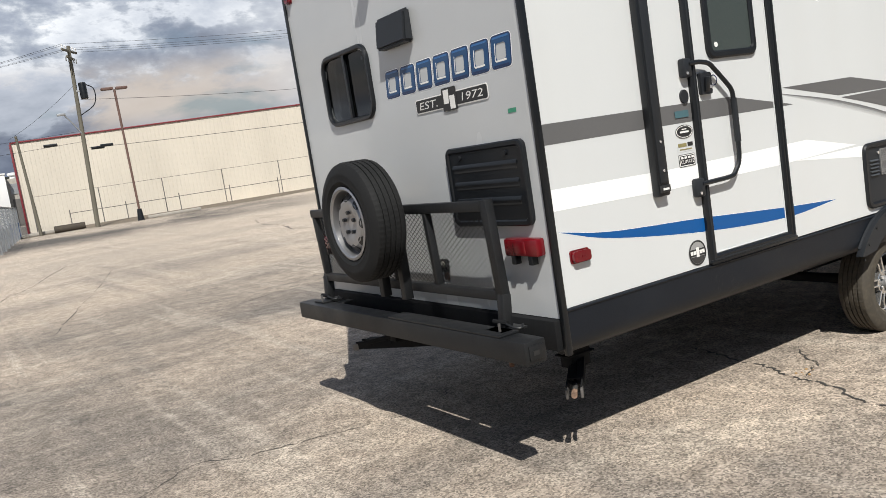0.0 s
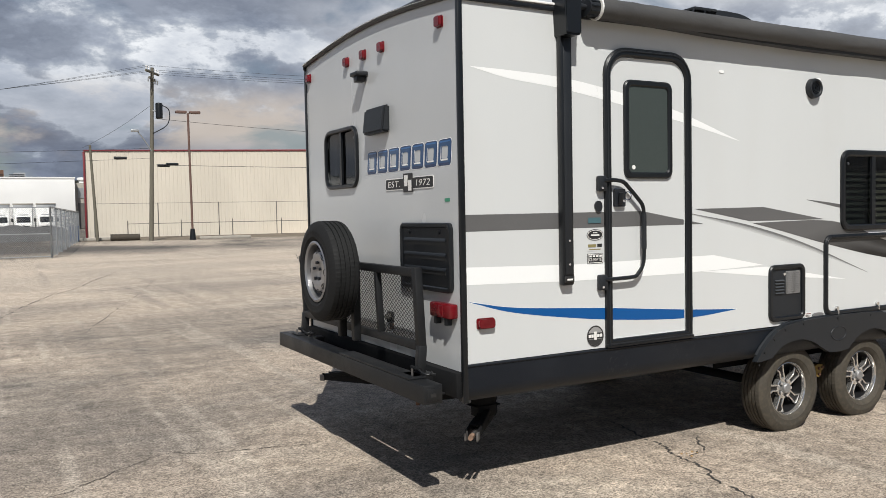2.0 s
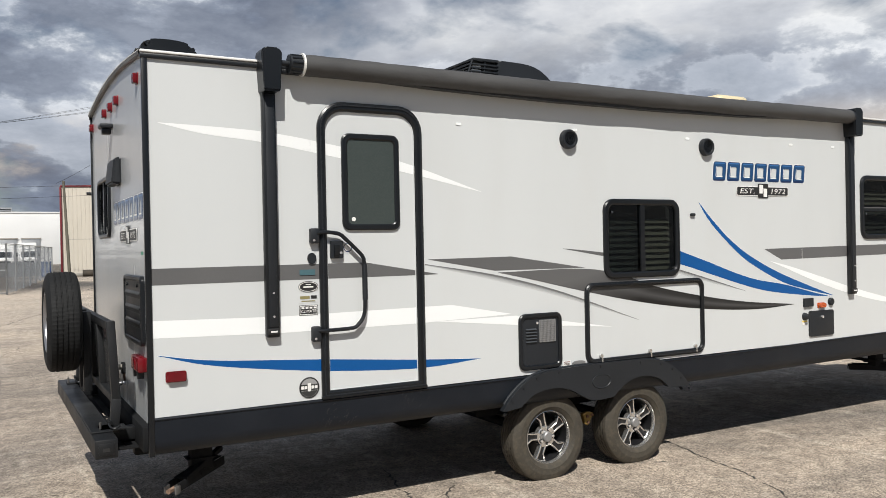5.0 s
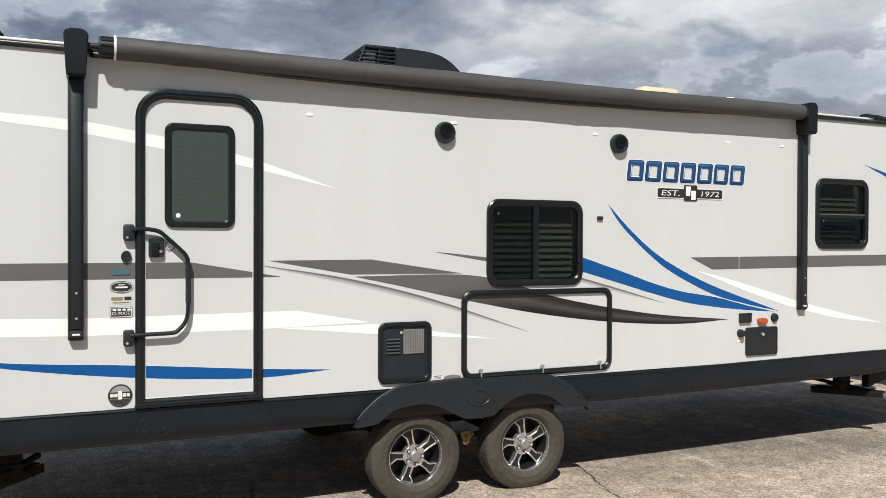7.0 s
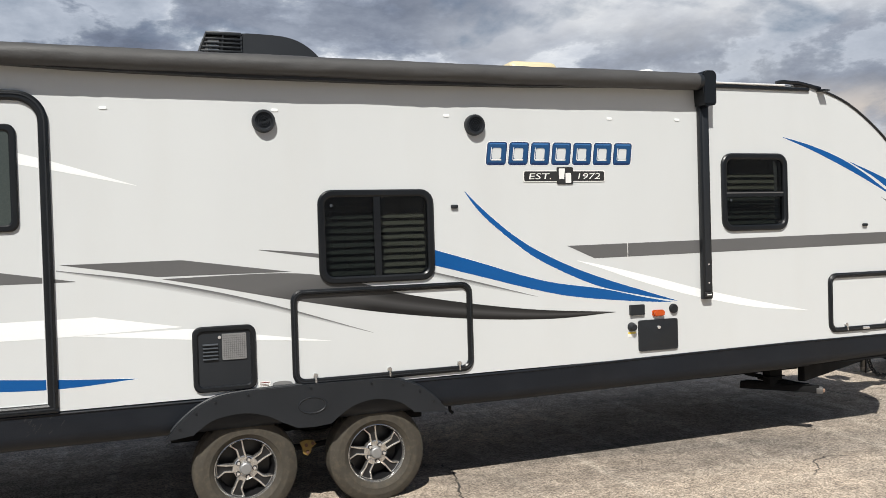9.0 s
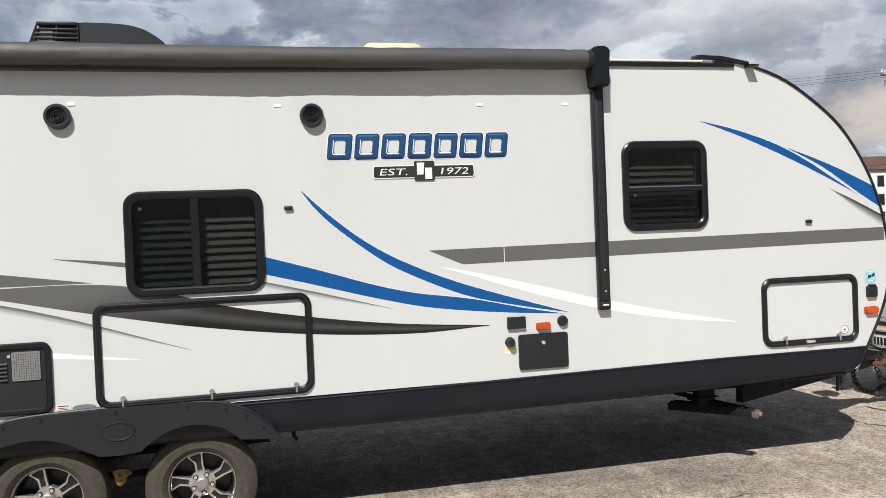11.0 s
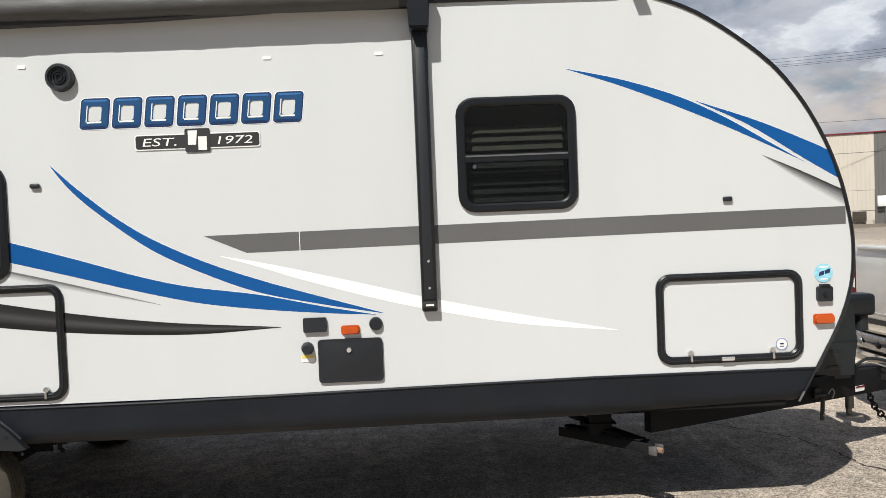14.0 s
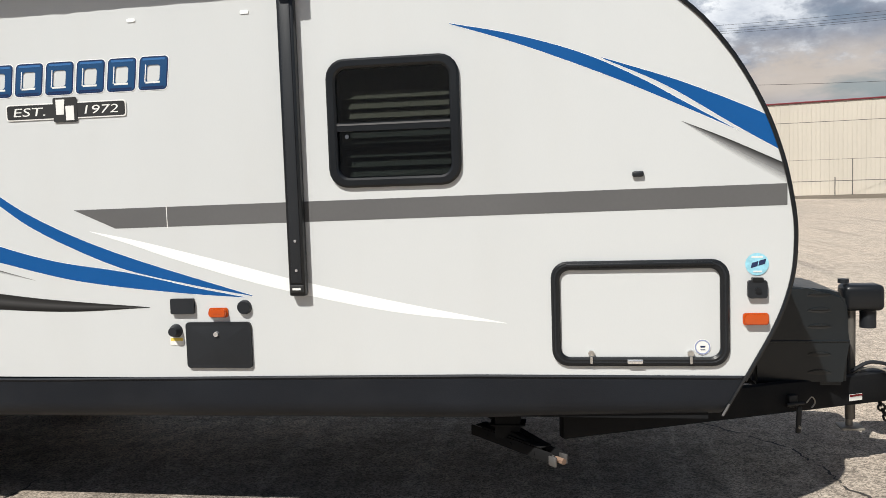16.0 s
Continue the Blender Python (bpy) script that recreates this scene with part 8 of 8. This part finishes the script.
# ---- the tow vehicle ----
def pickup():
    cy = 4.45
    x0 = 12.27
    tk = thing("pickup_truck", (15.0, cy, 0), "white pickup truck with a chrome step bumper, hitched to the trailer", "pickup truck")

    def at(u, v, d):
        return Vector((x0 + u, cy + d, v))

    hw = 1.01
    # bed sides
    for s in (-1, 1):
        bm = plate(B(), [(0.0, 0.62), (0.75, 0.62)] + [(1.15 + 0.45 * math.cos(radians(a)), 0.56 + 0.45 * math.sin(radians(a))) for a in range(170, 9, -16)] + [(1.62, 0.55), (2.15, 0.52), (2.15, 1.25), (0.0, 1.25)], [], lambda u, v, d: at(u, v, s * (hw - d)), 0.0, 0.06)
        bmesh.ops.bevel(bm, geom=[e for e in bm.edges if e.is_boundary is False and e.calc_face_angle(0) > 1.2], offset=0.012, segments=2, affect="EDGES", clamp_overlap=True)
        part("bed_side", bm, M_TRUCK, tk, "white bed side")
        part("bed_rail_cap", box(B(), x0 + 0.02, x0 + 2.13, cy + s * (hw - 0.03) - 0.05, cy + s * (hw - 0.03) + 0.05, 1.252, 1.264, 0.004), M_TRUCK, tk)
        part("lower_band", box(B(), x0 + 0.0, x0 + 0.72, cy + s * (hw + 0.003) - 0.004, cy + s * (hw + 0.003) + 0.004, 0.56, 0.78, 0.003), M_TAN, tk, "tan lower body band")
        tl = part("tail_lamp", box(B(), x0 - 0.02, x0 + 0.06, cy + s * (hw - 0.07) - 0.06, cy + s * (hw - 0.07) + 0.07, 0.88, 1.3, 0.015), M_RED, tk, "red tail lamp")
        part("reversing_lens", box(B(), x0 - 0.024, x0 - 0.018, cy + s * (hw - 0.07) - 0.05, cy + s * (hw - 0.07) + 0.05, 0.97, 1.05), M_PAPER, tl)
    part("bed_floor", box(B(), x0 + 0.05, x0 + 2.1, cy - hw + 0.06, cy + hw - 0.06, 0.78, 0.82), M_PLAST, tk)
    # tailgate
    bm = box(B(), x0 - 0.03, x0 + 0.03, cy - 0.86, cy + 0.86, 0.735, 1.32, 0.02, 3)
    tg = part("tailgate", bm, M_TRUCK, tk, "white tailgate with a black handle")
    part("tailgate_lip", box(B(), x0 - 0.055, x0 + 0.035, cy - 0.79, cy + 0.79, 1.29, 1.335, 0.018, 3), M_TRUCK, tg)
    part("handle_bezel", prism(B(), rrect(cy - 0.15, cy + 0.15, 1.165, 1.265, 0.04, 4), lambda u, v, d: Vector((x0 - 0.03 - d, u, v)), 0.0, 0.012), M_PLAST, tg)
    part("handle", box(B(), x0 - 0.058, x0 - 0.04, cy - 0.10, cy + 0.10, 1.195, 1.23, 0.01), M_TRIM, tg)
    part("lower_strip", box(B(), x0 - 0.034, x0 - 0.028, cy - 0.79, cy + 0.79, 0.782, 0.792), M_CHROME, tg)
    # bumper
    def sweep(prof):
        """A bumper section carried across the truck, its ends swept forward."""
        bm, rows = B(), []
        for k in range(25):
            y = -0.98 + 1.96 * k / 24
            fwd = 0.16 * abs(y / 0.98) ** 5
            rows.append([bm.verts.new((x0 + u + fwd, cy + y, v - 0.02 * abs(y / 0.98) ** 4)) for u, v in prof])
        for p, q in zip(rows, rows[1:]):
            for k in range(len(prof)):
                j = (k + 1) % len(prof)
                bm.faces.new((p[k], p[j], q[j], q[k]))
        bm.faces.new(rows[0][::-1])
        bm.faces.new(rows[-1])
        return bm

    bp = part("rear_bumper", sweep([(-0.02, 0.665), (-0.12, 0.66), (-0.155, 0.645), (-0.165, 0.61), (-0.155, 0.545), (-0.13, 0.505), (-0.10, 0.49), (-0.02, 0.49)]), M_BUMPER, tk, "chrome step bumper with tan step pads")
    part("step_pad", sweep([(0.0, 0.695), (-0.135, 0.69), (-0.158, 0.68), (-0.158, 0.664), (0.0, 0.667)]), M_TAN, bp, "worn tan step pad")
    part("valance", sweep([(-0.02, 0.488), (-0.135, 0.488), (-0.15, 0.46), (-0.13, 0.41), (-0.06, 0.385), (-0.02, 0.385)]), M_TAN, bp, "tan lower valance")
    # black bar paints the shade in the gap under the tailgate
    part("gate_gap", box(B(), x0 - 0.015, x0 + 0.02, cy - 0.9, cy + 0.9, 0.69, 0.737), M_INK, tk)
    for y, mt in ((-0.55, M_TRIM), (0.30, M_TRIM), (0.56, M_SILVER)):
        bs = part("bumper_bolt", lathe(B(), [(0, 0.016), (0.018, 0.014), (0.03, 0.004), (0.032, 0)], Matrix.Translation((x0 - 0.160, cy + y, 0.575)) @ Matrix.Rotation(radians(-90), 4, "Y"), 16), mt, bp)
    pl = part("plate", box(B(), x0 - 0.186, x0 - 0.174, cy - 0.34, cy - 0.03, 0.50, 0.655, 0.004), M_PAPER, bp, "number plate with plain bars")
    part("plate_frame", ring(B(), rrect(cy - 0.345, cy - 0.025, 0.495, 0.66, 0.012), rrect(cy - 0.332, cy - 0.038, 0.508, 0.647, 0.01), lambda u, v, d: Vector((x0 - 0.186 - d, u, v)), -0.004, 0.005), M_TRIM, pl)
    part("plate_mount", box(B(), x0 - 0.175, x0 - 0.15, cy - 0.32, cy - 0.05, 0.51, 0.645), M_TRIM, bp)
    for k in range(6):
        part("plate_bar", box(B(), x0 - 0.1885, x0 - 0.1858, cy - 0.31 + k * 0.042, cy - 0.285 + k * 0.042, 0.545, 0.615), M_INK, pl)
    part("hitch_receiver", box(B(), x0 - 0.30, x0 + 0.2, MID_Y - 0.05, MID_Y + 0.05, 0.40, 0.47, 0.008), M_RUST, tk, "rusty hitch receiver and ball mount")
    part("hitch_ball", lathe(B(), [(0.0, 0.10), (0.025, 0.095), (0.034, 0.07), (0.028, 0.045), (0.016, 0.035), (0.016, 0.0)], pose(11.86, MID_Y, 0.44), 16), M_CHROME, tk)
    part("ball_mount", box(B(), 11.80, x0 - 0.25, MID_Y - 0.04, MID_Y + 0.04, 0.395, 0.445, 0.012), M_RUST, tk)
    part("mount_nut", rod(B(), (11.85, MID_Y - 0.01, 0.345), (11.85, MID_Y - 0.01, 0.395), 0.02, 8), M_CHROME, tk)
    # cab, hood
    bm = prism(B(), [(2.2, 0.5), (5.75, 0.5), (5.78, 0.95), (5.6, 1.12), (4.4, 1.22), (4.05, 1.35), (3.4, 1.86), (2.45, 1.88), (2.22, 1.34)], at, -hw, hw)
    bmesh.ops.bevel(bm, geom=bm.edges[:], offset=0.07, segments=3, affect="EDGES", clamp_overlap=True)
    part("cab", bm, M_TRUCK, tk, "white cab and bonnet")
    part("rear_window", obox(B(), pose(x0 + 2.30, cy, 1.6, 0, 14, 0), 0.03, 1.45, 0.38, 0.01), M_DGLASS, tk)
    for s in (-1, 1):
        part("side_window", prism(B(), [(2.5, 1.4), (3.85, 1.4), (3.4, 1.78), (2.55, 1.78)], at, s * (hw + 0.002), s * (hw - 0.03)), M_DGLASS, tk)
    for u in (1.15, 4.85):
        for s in (-1, 1):
            m = Matrix.Translation(at(u, 0.385, s * (hw - 0.13))) @ Matrix.Rotation(radians(90 if s < 0 else -90), 4, "X")
            w = part("wheel", lathe(B(), [(0.20, -0.1), (0.21, 0.09), (0.19, 0.1), (0.17, 0.04), (0.05, 0.06), (0.0, 0.06)], m, 30), M_SILVER, tk)
            part("tyre", lathe(B(), tyre_mesh(0.385, 0.26, 0.205), m, 48, True), M_TYRE2, w)


pickup()


# ---- unseen plain wall added behind the camera to block low southern sky ----
bm = B()
corrugated(bm, (60, -26.0), (-50, -26.0), 0, 6.8, 0.6, 0.04)
part("wall_south", bm, M_SKYBLOCK, None, "plain grey ribbed wall, unseen, added to block low sky", kind="structure", category="wall")
